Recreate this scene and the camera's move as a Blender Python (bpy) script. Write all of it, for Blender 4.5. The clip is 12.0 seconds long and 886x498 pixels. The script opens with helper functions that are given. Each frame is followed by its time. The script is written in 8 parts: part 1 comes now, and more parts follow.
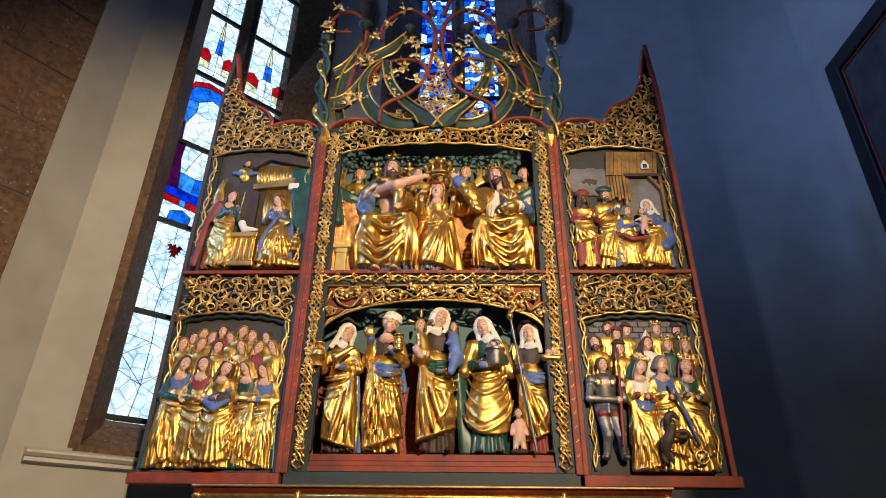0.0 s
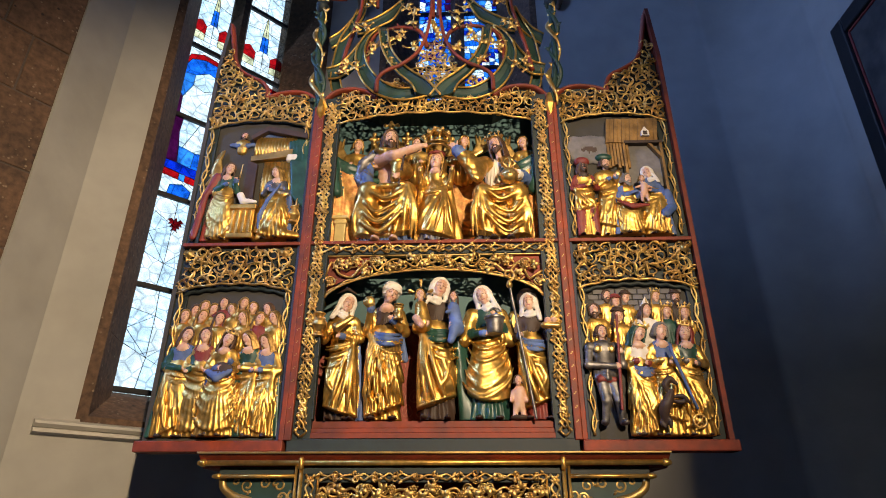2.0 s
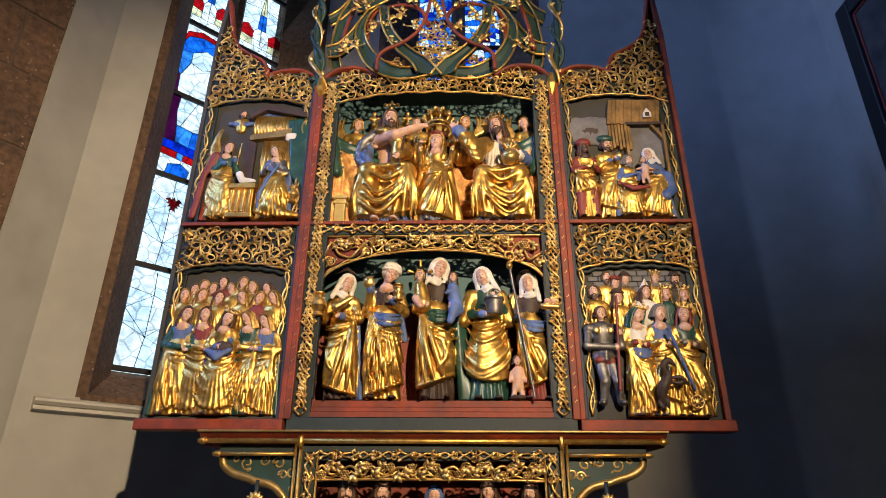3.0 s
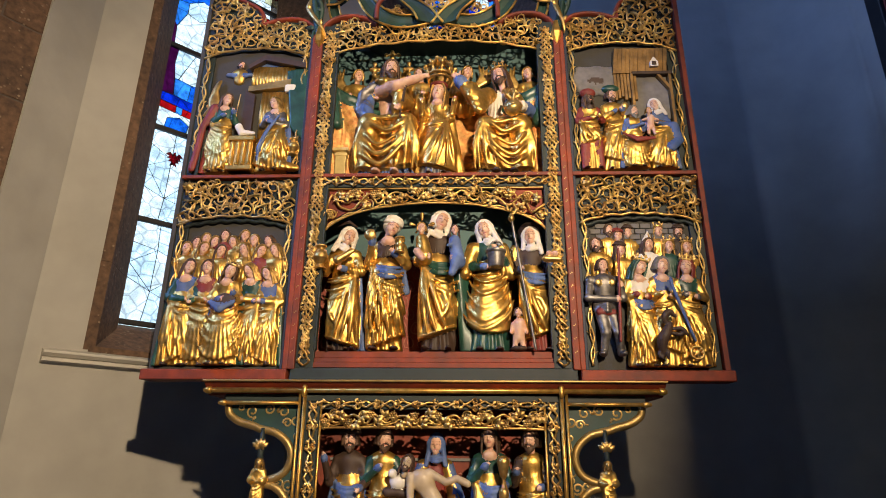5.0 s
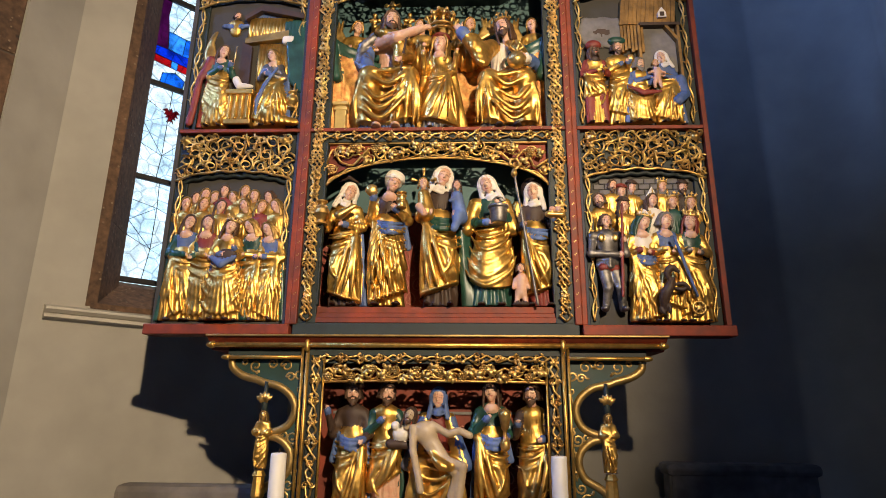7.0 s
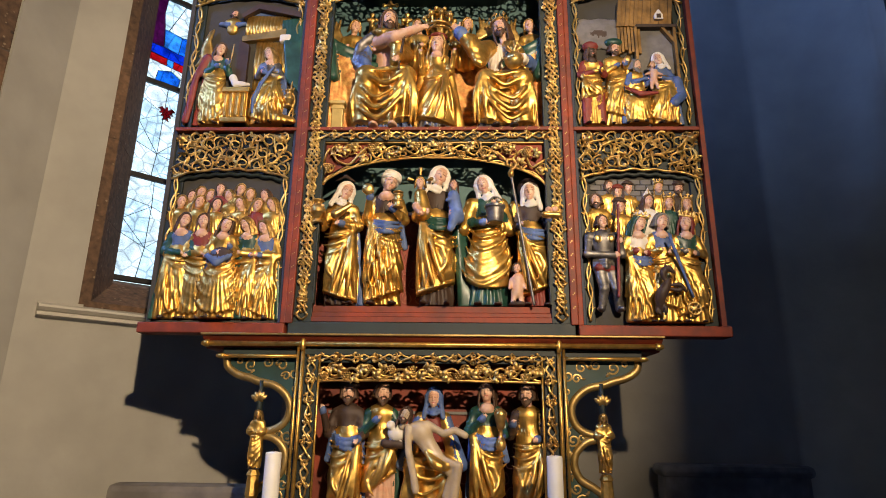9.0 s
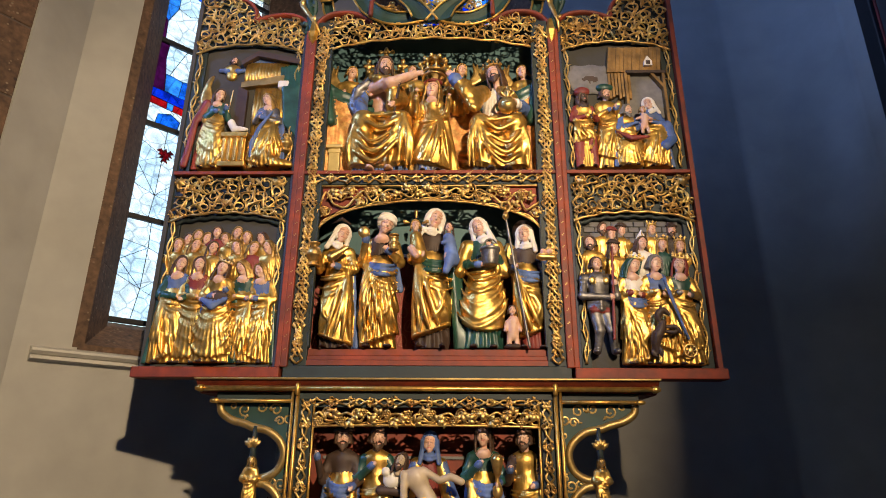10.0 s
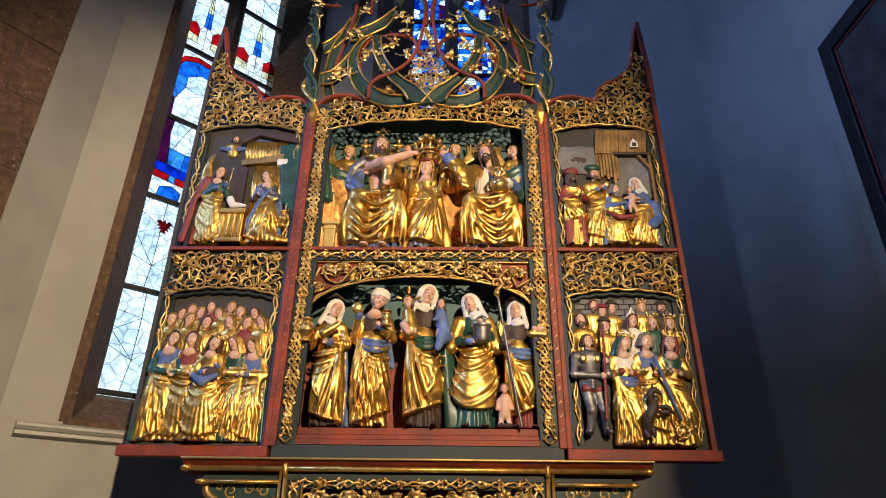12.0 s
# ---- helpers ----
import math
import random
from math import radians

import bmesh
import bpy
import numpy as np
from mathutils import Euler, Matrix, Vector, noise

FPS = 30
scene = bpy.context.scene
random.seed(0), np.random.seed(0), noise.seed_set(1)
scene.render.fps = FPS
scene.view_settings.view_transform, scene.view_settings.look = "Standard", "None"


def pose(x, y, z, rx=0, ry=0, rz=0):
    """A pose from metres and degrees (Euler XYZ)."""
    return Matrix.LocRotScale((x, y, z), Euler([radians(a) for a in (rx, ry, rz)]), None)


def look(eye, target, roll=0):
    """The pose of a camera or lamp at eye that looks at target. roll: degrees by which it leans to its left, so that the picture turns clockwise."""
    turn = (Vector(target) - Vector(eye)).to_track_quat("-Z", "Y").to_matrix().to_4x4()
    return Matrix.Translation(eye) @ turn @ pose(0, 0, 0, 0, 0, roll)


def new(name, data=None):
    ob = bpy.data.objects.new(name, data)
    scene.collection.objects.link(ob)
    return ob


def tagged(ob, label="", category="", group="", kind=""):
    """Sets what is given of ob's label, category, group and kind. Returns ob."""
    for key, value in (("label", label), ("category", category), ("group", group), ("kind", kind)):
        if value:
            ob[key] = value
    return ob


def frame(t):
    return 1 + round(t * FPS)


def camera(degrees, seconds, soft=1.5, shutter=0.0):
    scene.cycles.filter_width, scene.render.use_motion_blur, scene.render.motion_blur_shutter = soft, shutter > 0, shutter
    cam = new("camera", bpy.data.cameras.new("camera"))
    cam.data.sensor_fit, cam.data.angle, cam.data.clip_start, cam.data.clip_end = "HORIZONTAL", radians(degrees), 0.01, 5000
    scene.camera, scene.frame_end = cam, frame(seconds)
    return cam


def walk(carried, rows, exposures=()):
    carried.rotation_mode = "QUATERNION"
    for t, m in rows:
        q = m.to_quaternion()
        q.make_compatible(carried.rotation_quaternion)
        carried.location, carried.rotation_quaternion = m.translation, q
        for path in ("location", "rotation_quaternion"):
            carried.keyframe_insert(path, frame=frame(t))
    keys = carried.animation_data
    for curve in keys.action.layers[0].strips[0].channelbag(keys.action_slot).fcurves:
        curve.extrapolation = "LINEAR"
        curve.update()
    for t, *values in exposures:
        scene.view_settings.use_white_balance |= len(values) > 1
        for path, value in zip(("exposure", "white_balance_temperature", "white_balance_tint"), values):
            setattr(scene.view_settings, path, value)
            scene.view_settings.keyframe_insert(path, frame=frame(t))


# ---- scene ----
cam = camera(73.4, 12.0, soft=0.95)
PATH = [
    (0, (0.115, -2.544, 1.624), (0.062, -0.764, 2.534), 0.6),
    (0.5, (0.13, -2.548, 1.627), (0.068, -0.759, 2.52), 0.5),
    (1, (0.119, -2.545, 1.616), (0.066, -0.75, 2.497), 0.3),
    (1.5, (0.139, -2.538, 1.61), (0.072, -0.734, 2.47), 0.2),
    (2, (0.136, -2.533, 1.607), (0.07, -0.715, 2.438), 0.1),
    (2.5, (0.133, -2.522, 1.594), (0.068, -0.693, 2.402), 0.5),
    (3, (0.127, -2.523, 1.598), (0.067, -0.682, 2.378), 0.4),
    (5, (0.141, -2.5, 1.573), (0.064, -0.611, 2.226), 0.5),
    (5.5, (0.145, -2.501, 1.568), (0.063, -0.599, 2.182), 0.6),
    (6, (0.132, -2.484, 1.553), (0.056, -0.577, 2.15), 0.4),
    (6.5, (0.127, -2.478, 1.549), (0.056, -0.561, 2.116), 0.4),
    (7, (0.128, -2.473, 1.545), (0.053, -0.548, 2.081), 0.5),
    (7.5, (0.133, -2.466, 1.536), (0.054, -0.537, 2.058), 0.6),
    (9.5, (0.117, -2.473, 1.536), (0.069, -0.556, 2.106), 0.6),
    (10, (0.126, -2.491, 1.567), (0.08, -0.601, 2.219), 0.4),
    (10.5, (0.136, -2.518, 1.584), (0.09, -0.656, 2.312), 0.4),
    (11, (0.143, -2.522, 1.592), (0.103, -0.689, 2.392), 0.7),
    (11.5, (0.148, -2.533, 1.614), (0.109, -0.714, 2.446), 0.9),
    (12, (0.147, -2.546, 1.611), (0.111, -0.735, 2.459), 0.7),
]
walk(cam, [(t, look(eye, target, roll)) for t, eye, target, roll in PATH])

# ---- light ----
world = bpy.data.worlds.new("church_sky")
scene.world = world
world.use_nodes = True
wn = world.node_tree.nodes
sky = wn.new("ShaderNodeTexSky")
sky.sky_type = "NISHITA"
sky.sun_disc = False
sky.sun_elevation, sky.sun_rotation = radians(40), radians(200)
world.node_tree.links.new(sky.outputs[0], wn["Background"].inputs[0])
wn["Background"].inputs[1].default_value = 0.10
scene.view_settings.exposure = 0.0


def lamp(name, kind, m, energy, colour, **more):
    data = bpy.data.lights.new(name, kind)
    data.energy, data.color = energy, colour
    for key, value in more.items():
        if key == "size":
            data.shape = "RECTANGLE"
            data.size, data.size_y = value
        if key == "spread":
            data.spread = radians(value)
        if key == "radius":
            data.shadow_soft_size = value
        if key == "cone":
            data.spot_size, data.spot_blend = radians(value), 0.8
    ob = new(name, data)
    ob.matrix_world = m
    return ob


LAMP = Vector((1.5, -4.9, 3.66))
lamp("spotlight_beam", "SPOT", look(LAMP, (-0.80, 0.4, 2.58)), 1550, (1.0, 0.76, 0.50), radius=0.05, cone=51)
# daylight in the openings of the two choir windows
BLUE_DAY = (0.20, 0.37, 1.0)
lamp("window_daylight", "AREA", look((-1.72, 1.30, 5.0), (0.6, -1.0, 3.4)), 7, (0.70, 0.80, 1.0), size=(0.8, 4.6))
lamp("window_daylight", "AREA", look((0.12, 1.66, 6.6), (0.12, -3, 4.5)), 12, BLUE_DAY, size=(0.8, 3.0))
# added blue lamp out of view that brightens the right wall
lamp("added_blue_fill", "AREA", look((-4.75, -2.7, 5.6), (2.75, 0.1, 3.3)), 330, BLUE_DAY, size=(1.4, 2.6), spread=150)

# ---- materials ----
def material(name, colour, rough=0.6, metal=0.0, vary=0.15, scale=8.0, bump=0.2, bump_scale=60.0, second=None, patch=1.5, coat=0.0, spot=0.5):
    """Base colour with two scales of variation, and a fine relief."""
    m = bpy.data.materials.new(name)
    m.use_nodes = True
    t = m.node_tree
    b = t.nodes["Principled BSDF"]
    b.inputs["Metallic"].default_value = metal
    co = t.nodes.new("ShaderNodeTexCoord")
    n1, n2, n3 = (t.nodes.new("ShaderNodeTexNoise") for _ in range(3))
    for n, sc, det in ((n1, patch, 4), (n2, scale, 8), (n3, bump_scale, 5)):
        n.inputs["Scale"].default_value, n.inputs["Detail"].default_value = sc, det
        t.links.new(co.outputs["Object"], n.inputs["Vector"])
    mix1, mix2 = t.nodes.new("ShaderNodeMix"), t.nodes.new("ShaderNodeMix")
    ramp = t.nodes.new("ShaderNodeMapRange")
    ramp.inputs[1].default_value, ramp.inputs[2].default_value = spot - 0.12, spot + 0.12
    for mx in (mix1, mix2):
        mx.data_type = "RGBA"
    a = Vector(colour)
    other = Vector(second) if second else a * (1 - vary * 1.6)
    mix1.inputs[6].default_value = (*a, 1)
    mix1.inputs[7].default_value = (*other, 1)
    t.links.new(n1.outputs[0], ramp.inputs[0])
    t.links.new(ramp.outputs[0], mix1.inputs[0])
    mix2.blend_type = "MULTIPLY"
    mix2.inputs[0].default_value = 1.0
    t.links.new(mix1.outputs[2], mix2.inputs[6])
    r2 = t.nodes.new("ShaderNodeMapRange")
    r2.inputs[1].default_value, r2.inputs[2].default_value = 0.3, 0.7
    r2.inputs[3].default_value, r2.inputs[4].default_value = 1 - vary, 1 + vary * 0.5
    t.links.new(n2.outputs[0], r2.inputs[0])
    t.links.new(r2.outputs[0], mix2.inputs[7])
    t.links.new(mix2.outputs[2], b.inputs["Base Color"])
    r3 = t.nodes.new("ShaderNodeMapRange")
    r3.inputs[3].default_value, r3.inputs[4].default_value = max(rough - 0.1, 0.02), min(rough + 0.12, 1)
    t.links.new(n2.outputs[0], r3.inputs[0])
    t.links.new(r3.outputs[0], b.inputs["Roughness"])
    if coat:
        b.inputs["Coat Weight"].default_value = coat
        b.inputs["Coat Roughness"].default_value = 0.25
    bm_ = t.nodes.new("ShaderNodeBump")
    bm_.inputs["Strength"].default_value = bump
    bm_.inputs["Distance"].default_value = 0.004
    t.links.new(n3.outputs[0], bm_.inputs["Height"])
    t.links.new(bm_.outputs[0], b.inputs["Normal"])
    return m


PLASTER = material("lime_plaster", (0.40, 0.388, 0.345), 0.9, vary=0.10, scale=5, bump=0.35, bump_scale=25, second=(0.345, 0.328, 0.285), patch=0.9)
SANDSTONE = material("brown_sandstone", (0.150, 0.086, 0.050), 0.9, vary=0.5, scale=30, bump=1.0, bump_scale=55, second=(0.105, 0.062, 0.038), patch=2.2)


def add_grit(m, scale, pale, dark):
    """Scattered pale grains and dark pits over a stone."""
    t = m.node_tree
    b = t.nodes["Principled BSDF"]
    base = b.inputs["Base Color"].links[0].from_socket
    co = t.nodes.new("ShaderNodeTexCoord")
    for tone, size, limit in ((pale, scale, 0.16), (dark, scale * 0.45, 0.10)):
        vo, mr, mx = t.nodes.new("ShaderNodeTexVoronoi"), t.nodes.new("ShaderNodeMapRange"), t.nodes.new("ShaderNodeMix")
        no, mu, th = t.nodes.new("ShaderNodeTexNoise"), t.nodes.new("ShaderNodeMath"), t.nodes.new("ShaderNodeMapRange")
        vo.inputs["Scale"].default_value, no.inputs["Scale"].default_value = size, size * 0.35
        t.links.new(co.outputs["Object"], vo.inputs["Vector"])
        t.links.new(co.outputs["Object"], no.inputs["Vector"])
        mr.inputs[1].default_value, mr.inputs[2].default_value = limit, limit * 1.7
        mr.inputs[3].default_value, mr.inputs[4].default_value = 1.0, 0.0
        th.inputs[1].default_value, th.inputs[2].default_value = 0.50, 0.60
        t.links.new(vo.outputs["Distance"], mr.inputs[0])
        t.links.new(no.outputs[0], th.inputs[0])
        mu.operation = "MULTIPLY"
        t.links.new(mr.outputs[0], mu.inputs[0])
        t.links.new(th.outputs[0], mu.inputs[1])
        mx.data_type = "RGBA"
        t.links.new(mu.outputs[0], mx.inputs[0])
        t.links.new(base, mx.inputs[6])
        mx.inputs[7].default_value = (*tone, 1)
        base = mx.outputs[2]
    t.links.new(base, b.inputs["Base Color"])


add_grit(SANDSTONE, 36.0, (0.24, 0.18, 0.12), (0.03, 0.022, 0.018))
NAVEWALL = material("nave_plaster", (0.24, 0.22, 0.19), 0.9, vary=0.15, scale=5, bump=0.3)
FLOORSTONE = material("floor_stone", (0.17, 0.15, 0.13), 0.7, vary=0.2)
GOLD = material("burnished_gold", (0.84, 0.53, 0.135), 0.37, 0.90, vary=0.28, scale=34, bump=0.22, bump_scale=80, second=(0.66, 0.38, 0.085), patch=9)
GILT = material("gilded_carving", (0.82, 0.57, 0.19), 0.39, 0.92, vary=0.25, scale=40, bump=0.2, bump_scale=120, second=(0.55, 0.33, 0.10), patch=9)
RED = material("red_paint", (0.27, 0.040, 0.011), 0.62, vary=0.3, scale=25, bump=0.15, second=(0.15, 0.028, 0.013), patch=5)
BLACKGREEN = material("dark_green_paint", (0.018, 0.032, 0.032), 0.6, vary=0.3, scale=20, bump=0.15)
GREYPANEL = material("grey_painted_ground", (0.056, 0.052, 0.043), 0.75, vary=0.25, scale=12, bump=0.3, second=(0.041, 0.039, 0.033), patch=5)

BLACKFRAME = material("black_painted_frame", (0.012, 0.012, 0.014), 0.45, vary=0.3, scale=20)

# ---- building helpers ----
def mesh_of(name, bm, mats, smooth=False):
    me = bpy.data.meshes.new(name)
    bm.normal_update()
    bm.to_mesh(me)
    bm.free()
    for m in mats if isinstance(mats, (list, tuple)) else (mats,):
        me.materials.append(m)
    if smooth:
        me.polygons.foreach_set("use_smooth", [True] * len(me.polygons))
    return me


def part(name, bm, mats, parent=None, label="", smooth=False):
    """One mesh object, under a thing or a part."""
    ob = new(name, mesh_of(name, bm, mats, smooth))
    if parent:
        ob.parent = parent
    if label:
        tagged(ob, label)
    return ob


def thing(name, at, label, category, group="", kind=""):
    ob = new(name)
    ob.empty_display_size = 0.05
    ob.location = at
    return tagged(ob, label, category, group, kind)


def put_box(bm, lo, hi, bevel=0.0, turn=None):
    """A box between two corners, bevelled, added to bm."""
    c = [(a + b) / 2 for a, b in zip(lo, hi)]
    m = Matrix.Translation(c) @ Matrix.Diagonal((*[abs(b - a) for a, b in zip(lo, hi)], 1))
    if turn is not None:
        m = turn @ m
    made = bmesh.ops.create_cube(bm, size=1, matrix=m)["verts"]
    if bevel:
        edges = {e for v in made for e in v.link_edges}
        bmesh.ops.bevel(bm, geom=list(edges), offset=bevel, segments=2, profile=0.5, affect="EDGES")
    return bm


def box(lo, hi, bevel=0.0, turn=None):
    return put_box(bmesh.new(), lo, hi, bevel, turn)


def put_tube(bm, pts, r, sides=6, closed=False, flat=1.0, taper=None):
    """A round tube along a list of points; flat squashes it along its second normal."""
    n = len(pts)
    rings = []
    up = Vector((0, 1, 0))
    for i, p in enumerate(pts):
        a = pts[(i - 1) % n] if closed or i > 0 else p
        b = pts[(i + 1) % n] if closed or i < n - 1 else p
        d = (Vector(b) - Vector(a)).normalized()
        u = up if abs(d.dot(up)) < 0.95 else Vector((1, 0, 0))
        s = d.cross(u).normalized()
        w = s.cross(d).normalized()
        rr = r * (taper[i] if taper else 1.0)
        rings.append([bm.verts.new(Vector(p) + rr * (math.cos(k * math.tau / sides) * s + flat * math.sin(k * math.tau / sides) * w)) for k in range(sides)])
    for i in range(n if closed else n - 1):
        a, b = rings[i], rings[(i + 1) % n]
        for k in range(sides):
            bm.faces.new((a[k], a[(k + 1) % sides], b[(k + 1) % sides], b[k]))
    if not closed:
        bm.faces.new(rings[0][::-1])
        bm.faces.new(rings[-1])
    return bm


def put_prism(bm, outline, y0, y1):
    """An outline in x and z, thick from y0 (front) to y1 (back)."""
    a = [bm.verts.new((x, y0, z)) for x, z in outline]
    b = [bm.verts.new((x, y1, z)) for x, z in outline]
    bm.faces.new(a)
    bm.faces.new(b[::-1])
    for i in range(len(a)):
        j = (i + 1) % len(a)
        bm.faces.new((a[j], a[i], b[i], b[j]))
    bmesh.ops.recalc_face_normals(bm, faces=bm.faces[:])
    return bm


def spline(points, steps=8, closed=False):
    """A smooth curve through the points (Catmull-Rom)."""
    p = [Vector(q) for q in points]
    n = len(p)
    out = []
    for i in range(n if closed else n - 1):
        a = p[(i - 1) % n] if closed or i else p[0] * 2 - p[1]
        b, c = p[i], p[(i + 1) % n]
        d = p[(i + 2) % n] if closed or i + 2 < n else c * 2 - b
        for k in range(steps):
            t = k / steps
            out.append(0.5 * (2 * b + (c - a) * t + (2 * a - 5 * b + 4 * c - d) * t * t + (3 * b - a - 3 * c + d) * t ** 3))
    if not closed:
        out.append(p[-1].copy())
    return out


def wall_with_hole(name, start, end, height, thick, hole=None, mats=PLASTER, label=""):
    """An upright wall from start to end (plan), its inner face on that line and its body on the right of it. hole: (a0, a1, z0, z1)."""
    s, e = Vector((*start, 0)), Vector((*end, 0))
    d = (e - s).normalized()
    n = Vector((d.y, -d.x, 0))
    m = Matrix((( d.x, n.x, 0, s.x), (d.y, n.y, 0, s.y), (0, 0, 1, 0), (0, 0, 0, 1)))
    length = (e - s).length
    bm = bmesh.new()
    if hole:
        a0, a1, z0, z1 = hole
        for lo, hi in (((0, 0, 0), (a0, thick, height)), ((a1, 0, 0), (length, thick, height)), ((a0, 0, 0), (a1, thick, z0)), ((a0, 0, z1), (a1, thick, height))):
            if hi[0] - lo[0] > 0.001:
                put_box(bm, lo, hi)
    else:
        put_box(bm, (0, 0, 0), (length, thick, height))
    bmesh.ops.transform(bm, matrix=m, verts=bm.verts[:])
    ob = part(name, bm, mats)
    tagged(ob, label, "wall", kind="structure")
    return ob, m


# ---- the choir ----
TOP = 9.0
# facets, walked so that the body lies outside
CORNER = (-1.01, 1.42)
wall_north, M_CENTRE = wall_with_hole("wall_north", (2.75, 1.42), CORNER, TOP, 0.6, (1.94, 3.30, 4.45, 8.4), label="pale plastered choir wall behind the altarpiece")
wall_facet, M_LEFT = wall_with_hole("wall_northwest", CORNER, (-2.06, 0.37), TOP, 0.6, (0.02, 1.225, 2.10, 8.4), label="pale plastered choir wall with a stained glass window")
# same plaster, turned further from the spotlight so the strip comes out greyer
wall_return, _ = wall_with_hole("wall_west_return", (-2.06, 0.37), (-2.115, 0.056), TOP, 0.5, label="narrow strip of pale plaster beside the pier, angled to look shaded")
wall_east, _ = wall_with_hole("wall_east", (2.75, -9.0), (2.75, 1.42), TOP, 0.4, label="plastered side wall in blue daylight shade")
wall_south, _ = wall_with_hole("wall_south", (-4.8, -9.0), (2.75, -9.0), TOP, 0.4, mats=NAVEWALL, label="plain plastered wall closing the nave")
# never in view; its opening is added to go with the blue lamp
wall_west, _ = wall_with_hole("wall_west", (-4.8, -1.2), (-4.8, -9.0), TOP, 0.4, (1.2, 2.8, 5.2, 8.0), mats=NAVEWALL, label="unseen plastered nave wall with an opening added for the blue fill")
wall_arch, _ = wall_with_hole("wall_chancel", (-2.95, -1.2), (-4.8, -1.2), TOP, 0.4, mats=NAVEWALL, label="plastered wall beside the chancel pier")
tagged(part("floor", box((-5.2, -9.4, -0.3), (3.2, 2.2, 0.0)), FLOORSTONE), "worn grey stone floor of the church", "floor", kind="structure")
tagged(part("ceiling", box((-5.2, -9.4, TOP), (3.2, 2.2, TOP + 0.3)), PLASTER), "plain pale plastered ceiling", "ceiling", kind="structure")

# ---- the winged altarpiece: frames, tracery, crest ----
TEAL = material("blue_green_paint", (0.072, 0.155, 0.160), 0.6, vary=0.2, scale=10, bump=0.15, patch=4)
BANDGREEN = material("band_green_paint", (0.016, 0.056, 0.046), 0.55, vary=0.25, scale=20, bump=0.1, patch=6)
DAMASK = material("red_damask_ground", (0.32, 0.065, 0.04), 0.7, vary=0.2, scale=30, bump=0.1, patch=8)
NAVY = material("dark_blue_paint", (0.02, 0.03, 0.07), 0.6, vary=0.25, scale=18)
WHITE = material("aged_white_paint", (0.72, 0.67, 0.58), 0.6, vary=0.12, scale=15, bump=0.1)
SCROLL = material("dull_gold_paint", (0.50, 0.34, 0.12), 0.42, 0.75, vary=0.2, scale=30, patch=8)


def arc_z(x, x0, x1, side, apex):
    """Height of a flat arch between x0 and x1."""
    u = 2 * (x - x0) / (x1 - x0) - 1
    return side + (apex - side) * math.sqrt(max(0.0, 1 - u * u))


def put_leaf(bm, at, angle, size, y):
    """A small carved leaf: three pointed lobes with a raised rib."""
    rows = []
    c, s = math.cos(angle), math.sin(angle)
    for u, w in ((0, 0.12), (0.25, 0.55), (0.45, 0.30), (0.65, 0.42), (1.0, 0.04)):
        line = []
        for v, up in ((-1, 0.0), (0, 0.25), (1, 0.0)):
            px, pz = u * size, v * w * size * 0.62
            line.append(bm.verts.new((at[0] + c * px - s * pz, y - up * size * 0.6 - 0.2 * size * math.sin(u * 3), at[1] + s * px + c * pz)))
        rows.append(line)
    for a, b in zip(rows, rows[1:]):
        for k in range(2):
            bm.faces.new((a[k], a[k + 1], b[k + 1], b[k]))


def put_scroll(bm, c, radius, start, hand, y, r, rng, leaves=True):
    """One spiral tendril that winds to its middle, over and under its neighbours."""
    pts = []
    turns = 1.25 + 0.35 * rng.random()
    n = 20
    for i in range(n + 1):
        u = i / n
        a = start + hand * u * turns * math.tau
        rr = radius * (1.05 - 0.72 * u ** 0.9)
        pts.append(Vector((c[0] + rr * math.cos(a), y - 0.007 * math.sin(a * 1.5 + start), c[1] + rr * math.sin(a))))
    put_tube(bm, pts, r, 6, taper=[1.0 - 0.3 * i / n for i in range(n + 1)])
    if leaves:
        put_leaf(bm, (pts[-1].x, pts[-1].z), start + hand * turns * math.tau + hand * 1.2, radius * 0.62, y - 0.004)
        for k in (6, 11):
            put_leaf(bm, (pts[k].x, pts[k].z), math.atan2(pts[k].z - c[1], pts[k].x - c[0]) + rng.uniform(-0.8, 0.8), radius * 0.42, y - 0.002)


